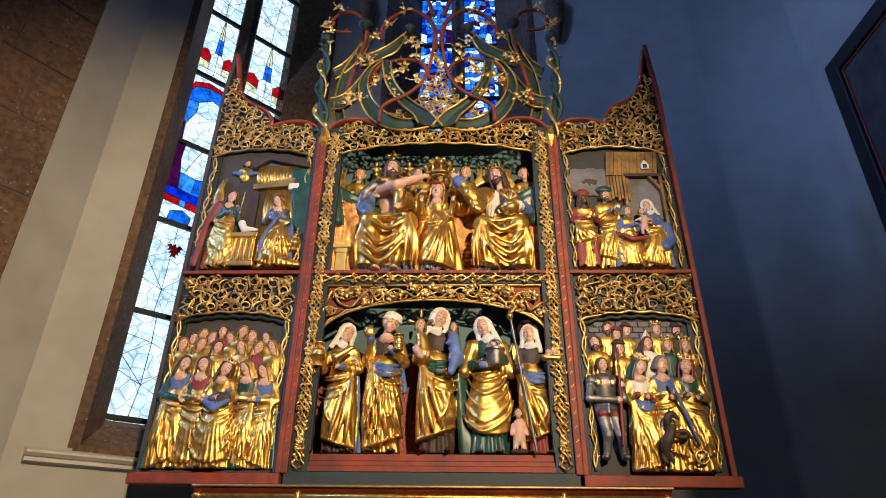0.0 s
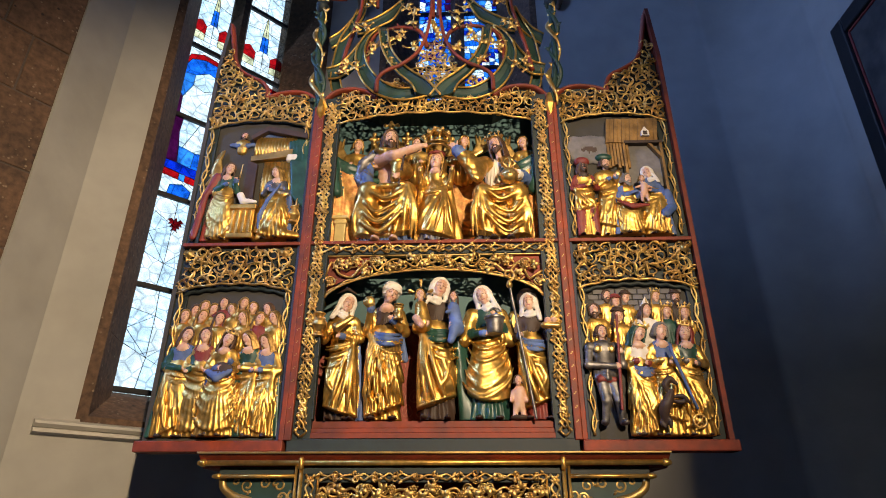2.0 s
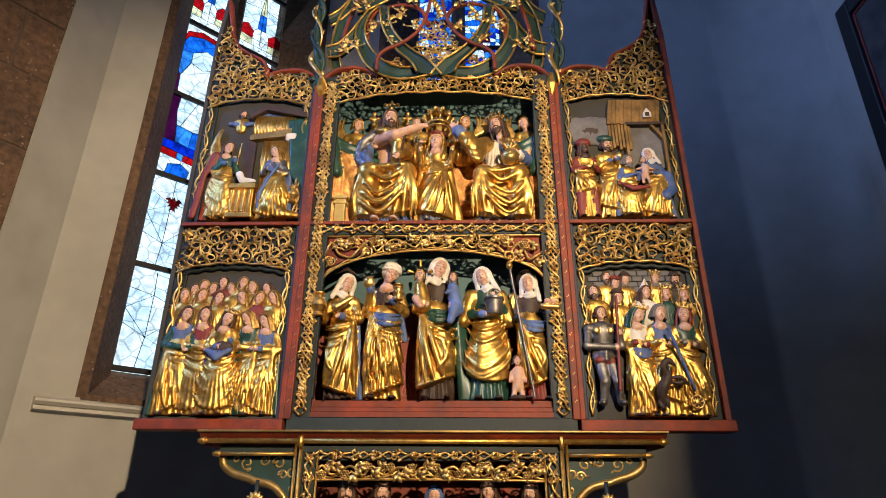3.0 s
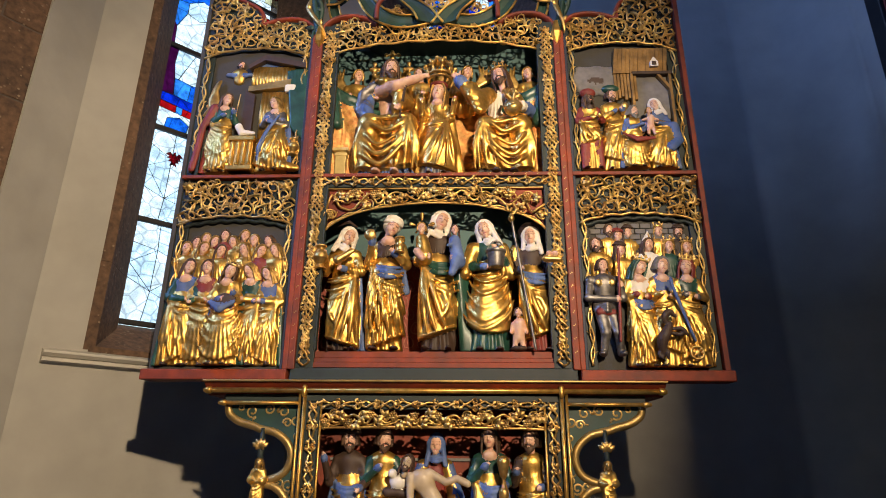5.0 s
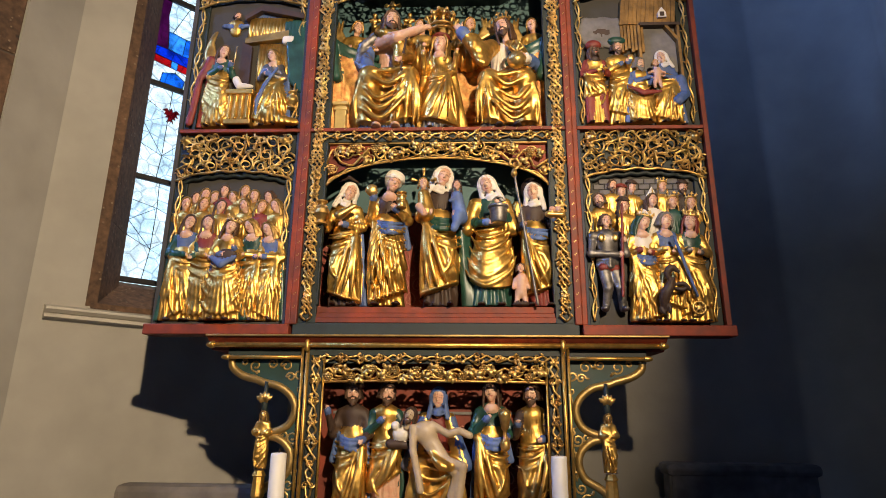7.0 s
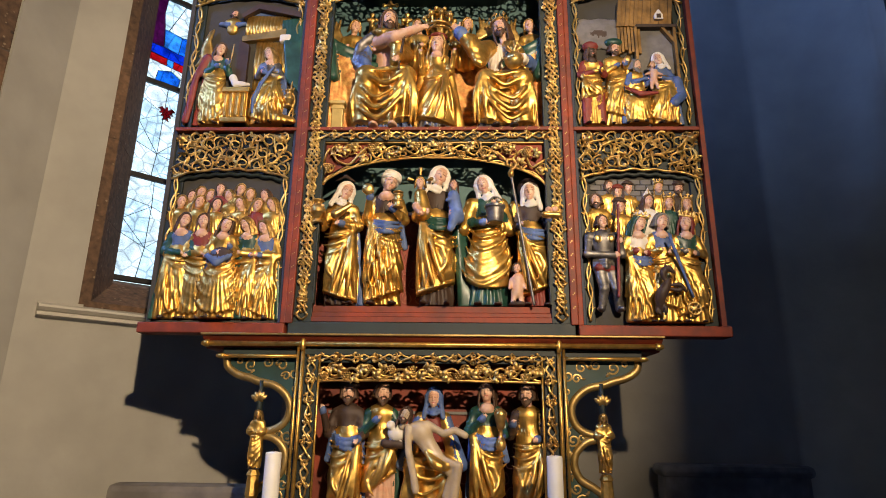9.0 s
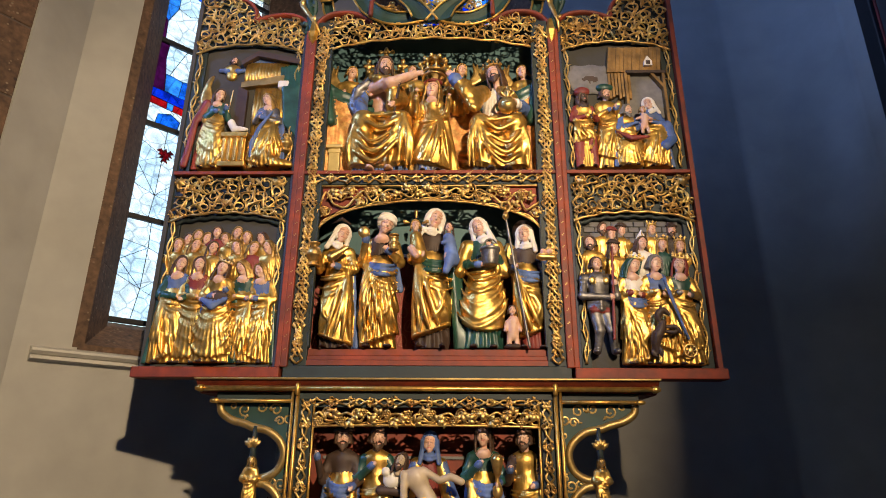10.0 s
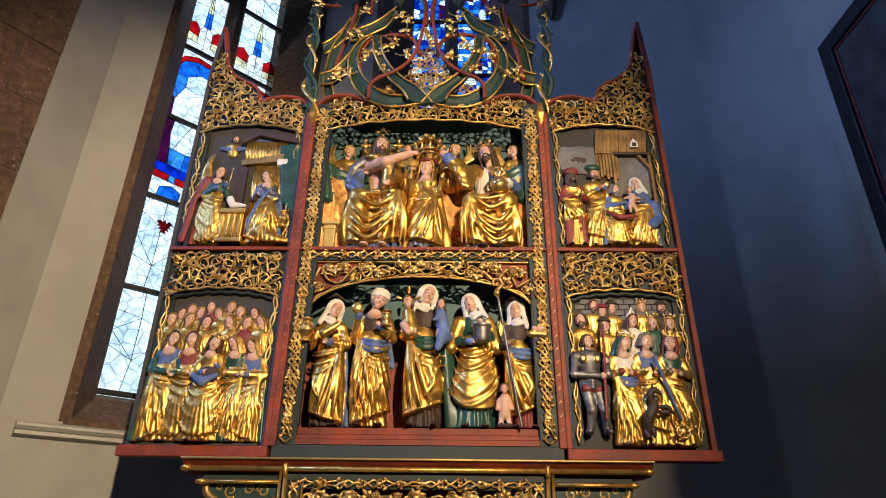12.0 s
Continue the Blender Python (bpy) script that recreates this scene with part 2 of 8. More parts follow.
def scrollwork(inside, x0, x1, z0, z1, y, rng, big=0.036, r=0.0042, tries=1500, leaves=True):
    """Interlaced scrolls that fill a field; inside(x, z) gives the room to its border."""
    bm = bmesh.new()
    spots = []
    for i in range(tries):
        x, z = rng.uniform(x0, x1), rng.uniform(z0, z1)
        room = inside(x, z)
        want = big * (1.0 if i < tries * 0.4 else 0.62)
        if room < want * 0.62:
            continue
        if all((x - a) ** 2 + (z - b) ** 2 > ((c + want) * 0.74) ** 2 for a, b, c in spots):
            spots.append((x, z, min(want, room * 1.05)))
    for i, (x, z, s) in enumerate(spots):
        put_scroll(bm, (x, z), s, rng.uniform(0, math.tau), 1 if i % 2 else -1, y + rng.uniform(-0.006, 0.006), r, rng, leaves)
    for i, (x, z, s) in enumerate(spots):
        near = sorted(spots, key=lambda q: (q[0] - x) ** 2 + (q[1] - z) ** 2)[1:4]
        for a, b, c in near[:2]:
            d = Vector((a - x, 0, b - z))
            if d.length < 0.001:
                continue
            side = Vector((-d.z, 0, d.x)).normalized()
            p, q = Vector((x, y, z)) + side * s, Vector((a, y, b)) - side * c
            mid = (p + q) / 2 + Vector((0, -0.008, 0))
            ends = [v for v in (p, mid, q)]
            if all(inside(v.x, v.z) > -0.004 for v in ends):
                put_tube(bm, spline(ends, 5), r * 0.95, 6)
    return bm


def twin_vine(p0, p1, width, y, r=0.0042, wave=0.085, leaf=True):
    """Two stems that twine round each other along a strip, with leaves."""
    a, b = Vector((p0[0], 0, p0[1])), Vector((p1[0], 0, p1[1]))
    d = (b - a).normalized()
    s = Vector((-d.z, 0, d.x))
    length = (b - a).length
    bm = bmesh.new()
    n = int(length / 0.008)
    for hand in (1, -1):
        pts = []
        for i in range(n + 1):
            u = i * length / n
            ph = u / wave * math.pi
            pts.append(a + d * u + s * hand * width * 0.42 * math.sin(ph) * (0.75 + 0.25 * math.sin(ph * 2.3)) + Vector((0, y - 0.006 * hand * math.cos(ph), 0)))
        put_tube(bm, pts, r, 6)
        if leaf:
            for i in range(4, n, 5):
                q = pts[i]
                put_leaf(bm, (q.x, q.z), math.atan2(d.z, d.x) + hand * (0.9 if (i // 5) % 2 else 2.4), 0.020, y - 0.004)
                if i % 2:
                    c = (q + d * 0.012)
                    put_scroll(bm, (c.x, c.z), 0.012, i, hand, y - 0.003, r * 0.7, random, False)
    return bm


def wavy_vine(p0, p1, y, r=0.0048, swing=0.010, wave=0.16):
    """A single thorny stem along a border."""
    a, b = Vector((p0[0], 0, p0[1])), Vector((p1[0], 0, p1[1]))
    d = (b - a).normalized()
    s = Vector((-d.z, 0, d.x))
    length = (b - a).length
    bm = bmesh.new()
    n = int(length / 0.012)
    for ph0, k in ((0.0, 1.0), (2.2, 0.8)):
        pts = [a + d * (i * length / n) + s * k * swing * math.sin(i * length / n / wave * math.tau + ph0) + Vector((0, y - 0.003 * math.sin(i * 0.5 + ph0), 0)) for i in range(n + 1)]
        put_tube(bm, pts, r * k, 6)
        for i in range(4, n, 7):
            hand = 1 if (i // 7) % 2 else -1
            tip = pts[i] + s * hand * 0.016 + d * 0.012
            put_tube(bm, [pts[i], (pts[i] + tip) / 2 + d * 0.003, tip], r * 0.7, 5, taper=[1, 0.7, 0.15])
    return bm


def gold_marks(p0, p1, y, step=0.055):
    """Little painted strokes along a red post."""
    bm = bmesh.new()
    a, b = Vector((p0[0], y, p0[1])), Vector((p1[0], y, p1[1]))
    n = max(2, int((b - a).length / step))
    for i in range(n):
        p = a.lerp(b, (i + 0.5) / n)
        for dx, dz in ((-0.003, -0.003), (0.003, 0.003)):
            put_box(bm, (p.x + dx - 0.002, y - 0.001, p.z + dz - 0.002), (p.x + dx + 0.002, y + 0.001, p.z + dz + 0.002))
    return bm


def moulding(x0, x1, y, profile):
    """A straight moulding along x from its profile of (depth, height)."""
    bm = bmesh.new()
    ends = [[bm.verts.new((x, y + d, z)) for d, z in profile] for x in (x0, x1)]
    n = len(profile)
    for i in range(n):
        j = (i + 1) % n
        bm.faces.new((ends[0][i], ends[0][j], ends[1][j], ends[1][i]))
    bm.faces.new(ends[0][::-1])
    bm.faces.new(ends[1])
    bmesh.ops.recalc_face_normals(bm, faces=bm.faces[:])
    return bm


rng = random.Random(11)
Z0, ZM, ZT = 1.86, 2.80, 3.66

# central shrine
shrine = thing("altar_shrine", (0, 0, 0), "carved and gilded central shrine with red posts and two deep niches", "altarpiece")
DEPTH = 0.212
part("back_panel", box((-0.60, DEPTH, Z0), (0.60, DEPTH + 0.03, ZT)), TEAL, shrine, "blue-green painted back boards")
bm = bmesh.new()
for s in (-1, 1):
    part("side_panel", box((s * 0.575, 0.035, Z0), (s * 0.60, DEPTH, ZT)), NAVY, shrine)
part("bottom_board", box((-0.575, 0.03, Z0), (0.575, DEPTH, 1.915)), BLACKGREEN, shrine)
part("shelf", box((-0.575, 0.03, 2.775), (0.575, DEPTH, 2.805), 0.003), BLACKGREEN, shrine)
roof_outline = [(-0.6, 3.6), (-0.56, 3.69), (-0.45, 3.725), (-0.35, 3.7), (-0.30, 3.66), (0.30, 3.66), (0.35, 3.7), (0.45, 3.725), (0.56, 3.69), (0.6, 3.6), (0.575, 3.6), (0.53, 3.66), (0.45, 3.685), (0.37, 3.66), (0.31, 3.625), (-0.31, 3.625), (-0.37, 3.66), (-0.45, 3.685), (-0.53, 3.66), (-0.575, 3.6)]
part("top_board", put_prism(bmesh.new(), roof_outline, 0.035, DEPTH + 0.03), BLACKGREEN, shrine)
# red damask cloth painted on the lower back, with a pale border line
part("cloth_of_honour", box((-0.575, DEPTH - 0.008, 1.96), (0.575, DEPTH, 2.455)), DAMASK, shrine, "red damask painted cloth")
part("cloth_border", box((-0.575, DEPTH - 0.012, 2.455), (0.575, DEPTH, 2.468)), WHITE, shrine)
bm = bmesh.new()
for i in range(18):
    for j in range(7):
        cx, cz = -0.54 + i * 0.064 + (0.032 if j % 2 else 0), 1.99 + j * 0.066
        pts = [Vector((cx + 0.022 * math.sin(a) * (1 - 0.3 * math.cos(a)), DEPTH - 0.010, cz + 0.028 * math.cos(a))) for a in (k * math.tau / 10 for k in range(10))]
        put_tube(bm, pts, 0.0028, 4, closed=True, flat=0.4)
        put_tube(bm, [Vector((cx - 0.007, DEPTH - 0.010, cz - 0.012)), Vector((cx, DEPTH - 0.010, cz + 0.012)), Vector((cx + 0.008, DEPTH - 0.010, cz - 0.010))], 0.0028, 4, flat=0.4)
tagged(part("damask_pattern", bm, material("pale_red_pattern", (0.36, 0.13, 0.08), 0.6), shrine), kind="stuff")
# red sill with its steps, and the dark bottom rail
part("niche_sill", moulding(-0.51, 0.51, 0.0, [(0.005, 1.915), (0.005, 1.935), (0.015, 1.940), (0.015, 1.955), (0.025, 1.96), (0.025, 1.985), (DEPTH, 1.99), (DEPTH, 1.915)]), RED, shrine, "red stepped sill")
part("bottom_rail", box((-0.60, -0.004, Z0), (0.60, 0.035, 1.912), 0.003), BLACKGREEN, shrine)
for s in (-1, 1):
    part("red_post", box((s * 0.582, -0.012, 1.905), (s * 0.612, 0.035, 3.63), 0.004), RED, shrine, "red painted post with gold strokes")
    tagged(part("gold_strokes", gold_marks((s * 0.597, 1.95), (s * 0.597, 3.6), -0.0135), SCROLL, shrine), kind="stuff")
    part("post_board", box((s * 0.505, 0.004, 1.912), (s * 0.582, 0.035, 3.66), 0.002), BLACKGREEN, shrine)
    part("post_vine", twin_vine((s * 0.545, 1.92), (s * 0.545, 3.62), 0.062, -0.004, 0.0050, 0.062), GILT, shrine, "gilded twining vine carving", smooth=True)
    part("inner_vine", twin_vine((s * 0.545, 1.951), (s * 0.545, 3.60), 0.046, -0.001, 0.0042, 0.062), GILT, shrine, "slender gilded vine between the loops", smooth=True)
    part("inner_edge", box((s * 0.499, -0.002, 1.99), (s * 0.507, 0.03, 3.52), 0.002), BLACKGREEN, shrine)
part("middle_rail", box((-0.582, -0.010, 2.793), (0.582, 0.035, 2.811), 0.003), RED, shrine, "red painted rail with gold strokes")
tagged(part("gold_strokes", gold_marks((-0.56, 2.802), (0.56, 2.802), -0.0115), SCROLL, shrine), kind="stuff")
part("rail_board", box((-0.505, 0.006, 2.745), (0.505, 0.034, 2.793), 0.002), BLACKGREEN, shrine)
part("rail_vine", twin_vine((-0.54, 2.770), (0.54, 2.770), 0.042, -0.003, 0.0046, 0.058), GILT, shrine, "gilded twining vine carving", smooth=True)
part("tracery_beam", box((-0.505, 0.012, 2.738), (0.505, 0.034, 2.746), 0.002), SCROLL, shrine)


def grapes(bm, at, y, size=0.010):
    """A hanging bunch of grapes."""
    for row in range(4):
        for k in range(4 - row):
            m = Matrix.Translation((at[0] + (k - (3 - row) / 2) * size * 1.1, y, at[1] - row * size * 0.95))
            bmesh.ops.create_icosphere(bm, subdivisions=1, radius=size * 0.62, matrix=m)


def vine_tracery(x0, x1, side, apex, top, y, rng, waves=7, bunch=0.010):
    """Pierced vine branch with leaves and grapes under an arch."""
    bm = bmesh.new()
    low = lambda x: arc_z(x, x0 - 0.01, x1 + 0.01, side, apex)
    n = 90
    put_tube(bm, [Vector((x0 + (x1 - x0) * i / n, y, low(x0 + (x1 - x0) * i / n))) for i in range(n + 1)], 0.0055, 6)
    put_tube(bm, [Vector((x0 + (x1 - x0) * i / n, y + 0.006, low(x0 + (x1 - x0) * i / n) + 0.012 + 0.004 * math.sin(i * 0.9))) for i in range(n + 1)], 0.004, 6)
    stem = []
    for i in range(n + 1):
        x = x0 + (x1 - x0) * i / n
        mid, half = (low(x) + top) / 2, (top - low(x)) / 2
        stem.append(Vector((x, y - 0.006 * math.cos(i * 0.35), mid + half * 0.66 * math.sin(i / n * waves * math.tau + 0.8 * math.sin(i * 0.31)) * (0.8 + 0.2 * math.sin(i * 0.7)))))
    put_tube(bm, stem, 0.0055, 6)
    for i in range(2, n, 3):
        p = stem[i]
        room = top - low(p.x)
        hand = 1 if (i // 3) % 2 else -1
        rad = min(0.03, room * 0.32)
        mid = (low(p.x) + top) / 2
        c = (p.x, mid + (0.3 * room if p.z < mid else -0.3 * room) * rng.uniform(0.5, 1.0))
        put_scroll(bm, c, rad, rng.uniform(0, 6), hand, y, 0.0042, rng, True)
        if i % 9 == 2:
            grapes(bm, (c[0], c[1] + bunch), y - 0.012, bunch)
        else:
            a = rng.uniform(0, 6.3)
            for q in (0.0, 1.1, -1.1):
                put_leaf(bm, c, a + q, 0.030 if q else 0.036, y - 0.010)
    return bm


# spandrels of the lower niche: red ground behind, gilded vine before it
out = [(-0.505, 2.745), (-0.505, 2.50)] + [(-0.505 + 1.01 * i / 24, arc_z(-0.505 + 1.01 * i / 24, -0.515, 0.515, 2.50, 2.665)) for i in range(25)] + [(0.505, 2.50), (0.505, 2.745)]
for s in (-1, 1):
    half = [(s * 0.497, 2.745), (s * 0.497, 2.54)] + [(s * x, arc_z(x, -0.515, 0.515, 2.52, 2.70)) for x in (0.48, 0.45, 0.42, 0.38, 0.34, 0.29)] + [(s * 0.27, 2.745)]
    part("spandrel_ground", put_prism(bmesh.new(), half, 0.030, 0.036), RED, shrine, "vermilion painted spandrel")
part("vine_tracery", vine_tracery(-0.50, 0.50, 2.50, 2.665, 2.738, 0.008, rng), GILT, shrine, "gilded vine tracery with leaves and grapes", smooth=True)

def upper_room(x, z):
    ax = abs(x)
    top = 3.665 if ax < 0.30 else 3.66 + 0.055 * math.sin((ax - 0.30) / 0.28 * math.pi)
    low = arc_z(x, -0.56, 0.56, 3.44, 3.56)
    return min(top - z, z - low, 0.53 - ax)


part("crown_tracery", scrollwork(upper_room, -0.53, 0.53, 3.40, 3.73, 0.006, rng, 0.030, 0.0042, 2500), GILT, shrine, "gilded interlaced branch tracery", smooth=True)
bm = bmesh.new()
put_tube(bm, [Vector((-0.5 + i / 40, 0.004, arc_z(-0.5 + i / 40, -0.56, 0.56, 3.44, 3.56) + 0.004 * math.sin(i))) for i in range(41)], 0.006, 6)
part("tracery_stem", bm, GILT, shrine, smooth=True)

# wings
LOBES = [(0.615, 3.60), (0.64, 3.665), (0.70, 3.708), (0.77, 3.72), (0.85, 3.708), (0.915, 3.680)]
SWEEP = [(0.915, 3.680), (0.918, 3.745), (0.95, 3.795), (1.02, 3.835), (1.085, 3.885), (1.125, 3.96), (1.148, 4.06), (1.165, 4.14), (1.18, 4.215)]


def inner_room(points, x):
    """Height of a curve that is given by points, at x."""
    for (a, za), (b, zb) in zip(points, points[1:]):
        if a <= x <= b:
            return za + (zb - za) * (x - a) / max(b - a, 1e-6)
    return points[-1][1]


def wing(s, label, seed):
    rng = random.Random(seed)
    w = thing("altar_wing", (0, 0, 0), label, "altar wing", "wings of the altarpiece")
    edge = [(x, z) for x, z in LOBES] + [(x, z) for x, z in SWEEP[1:]]
    outline = [(s * x, z) for x, z in [(0.612, Z0 + 0.02), (1.205, Z0 + 0.02), (1.205, 3.90), (1.195, 4.215)] + edge[::-1]]
    part("panel", put_prism(bmesh.new(), outline, 0.046, 0.075), GREYPANEL, w, "grey painted wing boards")
    # red rims
    bm = bmesh.new()
    put_tube(bm, [Vector((s * p.x, 0.03, p.z)) for p in spline([(x, 0, z) for x, z in LOBES], 5)], 0.013, 8, flat=2.2)
    part("top_rim", bm, RED, w, "red painted lobed rim", smooth=True)
    bm = bmesh.new()
    rim = [Vector((s * p.x, 0.03, p.z)) for p in spline([(x, 0, z) for x, z in SWEEP], 5)]
    put_tube(bm, rim, 0.012, 8, flat=2.2, taper=[1.0 if i < len(rim) * 0.7 else 1.15 for i in range(len(rim))])
    part("finial_rim", bm, RED, w, "red painted ogee rim rising to a spike", smooth=True)
    part("outer_stile", put_prism(bmesh.new(), [(s * 1.197, Z0), (s * 1.217, Z0), (s * 1.217, 3.9), (s * 1.196, 4.235), (s * 1.176, 4.235), (s * 1.197, 3.9)], 0.016 if s < 0 else -0.010, 0.075), GREYPANEL if s < 0 else RED, w)
    part("inner_stile", box((s * 0.612, -0.008, Z0 + 0.045), (s * 0.634, 0.046, 3.60), 0.003), RED, w)
    part("stile_strip", box((s * 0.634, 0.002, Z0 + 0.045), (s * 0.648, 0.046, 3.62), 0.003), NAVY, w)
    part("bottom_rail", box((s * 0.612, -0.016, Z0), (s * 1.235, 0.075, 1.905), 0.005), RED, w, "red painted bottom rail, worn at the edge")
    part("middle_rail", box((s * 0.634, -0.008, 2.793), (s * 1.197, 0.046, 2.811), 0.003), RED, w)
    part("lower_ground", box((s * 0.648, 0.034, 1.905), (s * 1.197, 0.046, 2.793)), GREYPANEL, w)
    part("upper_ground", box((s * 0.648, 0.034, 2.811), (s * 1.197, 0.046, 3.55)), GREYPANEL, w)
    # dark borders with a thorny gilded stem
    for x0, x1, za, zb in ((0.650, 0.690, 1.905, 2.60), (1.140, 1.197, 1.905, 2.60), (0.650, 0.690, 2.811, 3.52), (1.140, 1.197, 2.811, 3.52)):
        part("border_board", box((s * x0, 0.020, za), (s * x1, 0.034, zb), 0.002), BLACKGREEN, w)
        mid = (x0 + x1) / 2
        part("border_stem", wavy_vine((s * mid, za + 0.02), (s * mid, zb), 0.012), GILT, w, "gilded thorny stem", smooth=True)
    # lower tracery
    part("tracery_ground", put_prism(bmesh.new(), [(s * 0.65, 2.793)] + [(s * (0.65 + 0.547 * i / 16), arc_z(0.65 + 0.547 * i / 16, 0.64, 1.205, 2.53, 2.60)) for i in range(17)] + [(s * 1.197, 2.793)], 0.022, 0.034), BLACKGREEN, w)

    def low_room(x, z):
        x = abs(x)
        return min(2.79 - z, z - arc_z(x, 0.64, 1.205, 2.535, 2.605), x - 0.650, 1.195 - x)

    xs = sorted((s * 0.65, s * 1.197))
    part("lower_tracery", scrollwork(low_room, xs[0], xs[1], 2.53, 2.79, 0.004, rng, 0.034, 0.0047, 2500), GILT, w, "gilded interlaced branch tracery", smooth=True)
    bm = bmesh.new()
    put_tube(bm, [Vector((s * (0.655 + 0.535 * i / 40), 0.004 + 0.003 * math.sin(i), arc_z(0.655 + 0.535 * i / 40, 0.64, 1.205, 2.535, 2.605) + 0.003 * math.sin(i * 0.8))) for i in range(41)], 0.006, 6)
    part("tracery_stem", bm, GILT, w, smooth=True)
    part("tracery_lip", bm_lip(s), BLACKGREEN, w, smooth=True)
    for q in (0.70, 1.16):
        bm = bmesh.new()
        rim = [bm.verts.new((s * q + (0.030 if k % 2 else 0.018) * math.cos(k * math.pi / 6), -0.004 if k % 2 else 0.002, 2.755 + (0.030 if k % 2 else 0.018) * math.sin(k * math.pi / 6))) for k in range(12)]
        ring = [bm.verts.new((s * q + 0.010 * math.cos(k * math.pi / 6), -0.012, 2.755 + 0.010 * math.sin(k * math.pi / 6))) for k in range(12)]
        boss = bm.verts.new((s * q, -0.020, 2.755))
        for k in range(12):
            bm.faces.new((rim[k], rim[(k + 1) % 12], ring[(k + 1) % 12], ring[k]))
            bm.faces.new((ring[k], ring[(k + 1) % 12], boss))
        bmesh.ops.recalc_face_normals(bm, faces=bm.faces[:])
        part("rosette", bm, GILT, w, "gilded leaf rosette", smooth=True)

    # upper tracery
    def top_room(x, z):
        x = abs(x)
        top = inner_room(LOBES, x) if x < 0.92 else inner_room(SWEEP[1:], x)
        return min(top - 0.012 - z, z - arc_z(x, 0.63, 1.21, 3.44, 3.53), x - 0.645, 1.192 - x)

    part("upper_tracery", scrollwork(top_room, xs[0], xs[1], 3.44, 4.02, 0.010, rng, 0.034, 0.0047, 3500), GILT, w, "gilded interlaced branch tracery", smooth=True)
    bm = bmesh.new()
    put_tube(bm, [Vector((s * (0.655 + 0.535 * i / 40), 0.006, arc_z(0.655 + 0.535 * i / 40, 0.63, 1.21, 3.44, 3.53) + 0.003 * math.sin(i * 0.8))) for i in range(41)], 0.006, 6)
    part("tracery_stem", bm, GILT, w, smooth=True)
    part("top_ground", put_prism(bmesh.new(), [(s * (0.65 + 0.547 * i / 16), arc_z(0.65 + 0.547 * i / 16, 0.64, 1.205, 3.44, 3.53)) for i in range(17)] + [(s * x, z - 0.01) for x, z in [(1.19, 3.95)] + SWEEP[4:0:-1] + LOBES[::-1][:-1]], 0.026, 0.046), BLACKGREEN, w)
    return w


def bm_lip(s):
    bm = bmesh.new()
    return put_tube(bm, [Vector((s * (0.655 + 0.535 * i / 40), 0.022, arc_z(0.655 + 0.535 * i / 40, 0.64, 1.205, 2.52, 2.588) + 0.004 * math.sin(i * 1.3))) for i in range(41)], 0.010, 6)


wing(-1, "open red and gold altar wing carved with annunciation and maidens", 3)
wing(1, "open red and gold altar wing carved with adoration and saints", 8)

# crest: red ogees and curls, green bands with gilded edges, pinnacles
crest = thing("altar_crest", (0, 0, 0), "openwork crest of green and red branches with gilded edges", "altar crest")


def even(points, n):
    """n points evenly spread along a smooth curve."""
    p = spline([(x, 0, z) for x, z in points], 10)
    run = [0.0]
    for a, b in zip(p, p[1:]):
        run.append(run[-1] + (b - a).length)
    out, k = [], 0
    for i in range(n):
        u = run[-1] * i / (n - 1)
        while k < len(run) - 2 and run[k + 1] < u:
            k += 1
        out.append(p[k].lerp(p[k + 1], min(1.0, max(0.0, (u - run[k]) / max(run[k + 1] - run[k], 1e-9)))))
    return out


def put_band(green, gold, first, second, y, thick=0.026, n=30):
    """A hollowed ribbon between two curves in the plane of the crest, with a gilded bead on both edges."""
    rows = []
    first, second = even(first, n), even(second, n)
    for a, b in zip(first, second):
        mid = (a + b) / 2
        rows.append([green.verts.new((q.x, y + dy, q.z)) for q, dy in ((a, 0), (a.lerp(mid, 0.4), 0.010), (mid, 0.014), (b.lerp(mid, 0.4), 0.010), (b, 0), (b, thick), (a, thick))])
    for r0, r1 in zip(rows, rows[1:]):
        for k in range(7):
            green.faces.new((r0[k], r0[(k + 1) % 7], r1[(k + 1) % 7], r1[k]))
    green.faces.new(rows[0])
    green.faces.new(rows[-1][::-1])
    bmesh.ops.recalc_face_normals(green, faces=green.faces[:])
    for e in (first, second):
        put_tube(gold, [Vector((q.x, y - 0.002, q.z)) for q in e], 0.0062, 6)


def sprig(bm, x, z, y, size, rng):
    """A bunch of curling leaves with a bud."""
    a = rng.uniform(0, 6.3)
    for k in range(4):
        put_leaf(bm, (x + rng.uniform(-0.3, 0.3) * size, z + rng.uniform(-0.3, 0.3) * size), a + k * 1.26 + rng.uniform(-0.4, 0.4), size * rng.uniform(0.65, 1.05), y - 0.006 * (k % 3))
    for k in range(2):
        p = Vector((x, y, z))
        d = Vector((math.cos(a + 2 + 2.6 * k), -0.15, math.sin(a + 2 + 2.6 * k)))
        put_tube(bm, [p, p + d * size * 0.7, p + d * size * 1.2 + Vector((0, 0, 0.25 * size))], 0.0042, 5, taper=[1, 0.8, 0.5])
        bmesh.ops.create_icosphere(bm, subdivisions=1, radius=0.0075, matrix=Matrix.Translation(p + d * size * 1.2 + Vector((0, 0, 0.25 * size))))


OGEE = [(-0.308, 3.66), (-0.303, 3.75), (-0.261, 3.80), (-0.185, 3.839), (-0.108, 3.907), (-0.060, 4.00), (-0.034, 4.129), (-0.019, 4.27)]
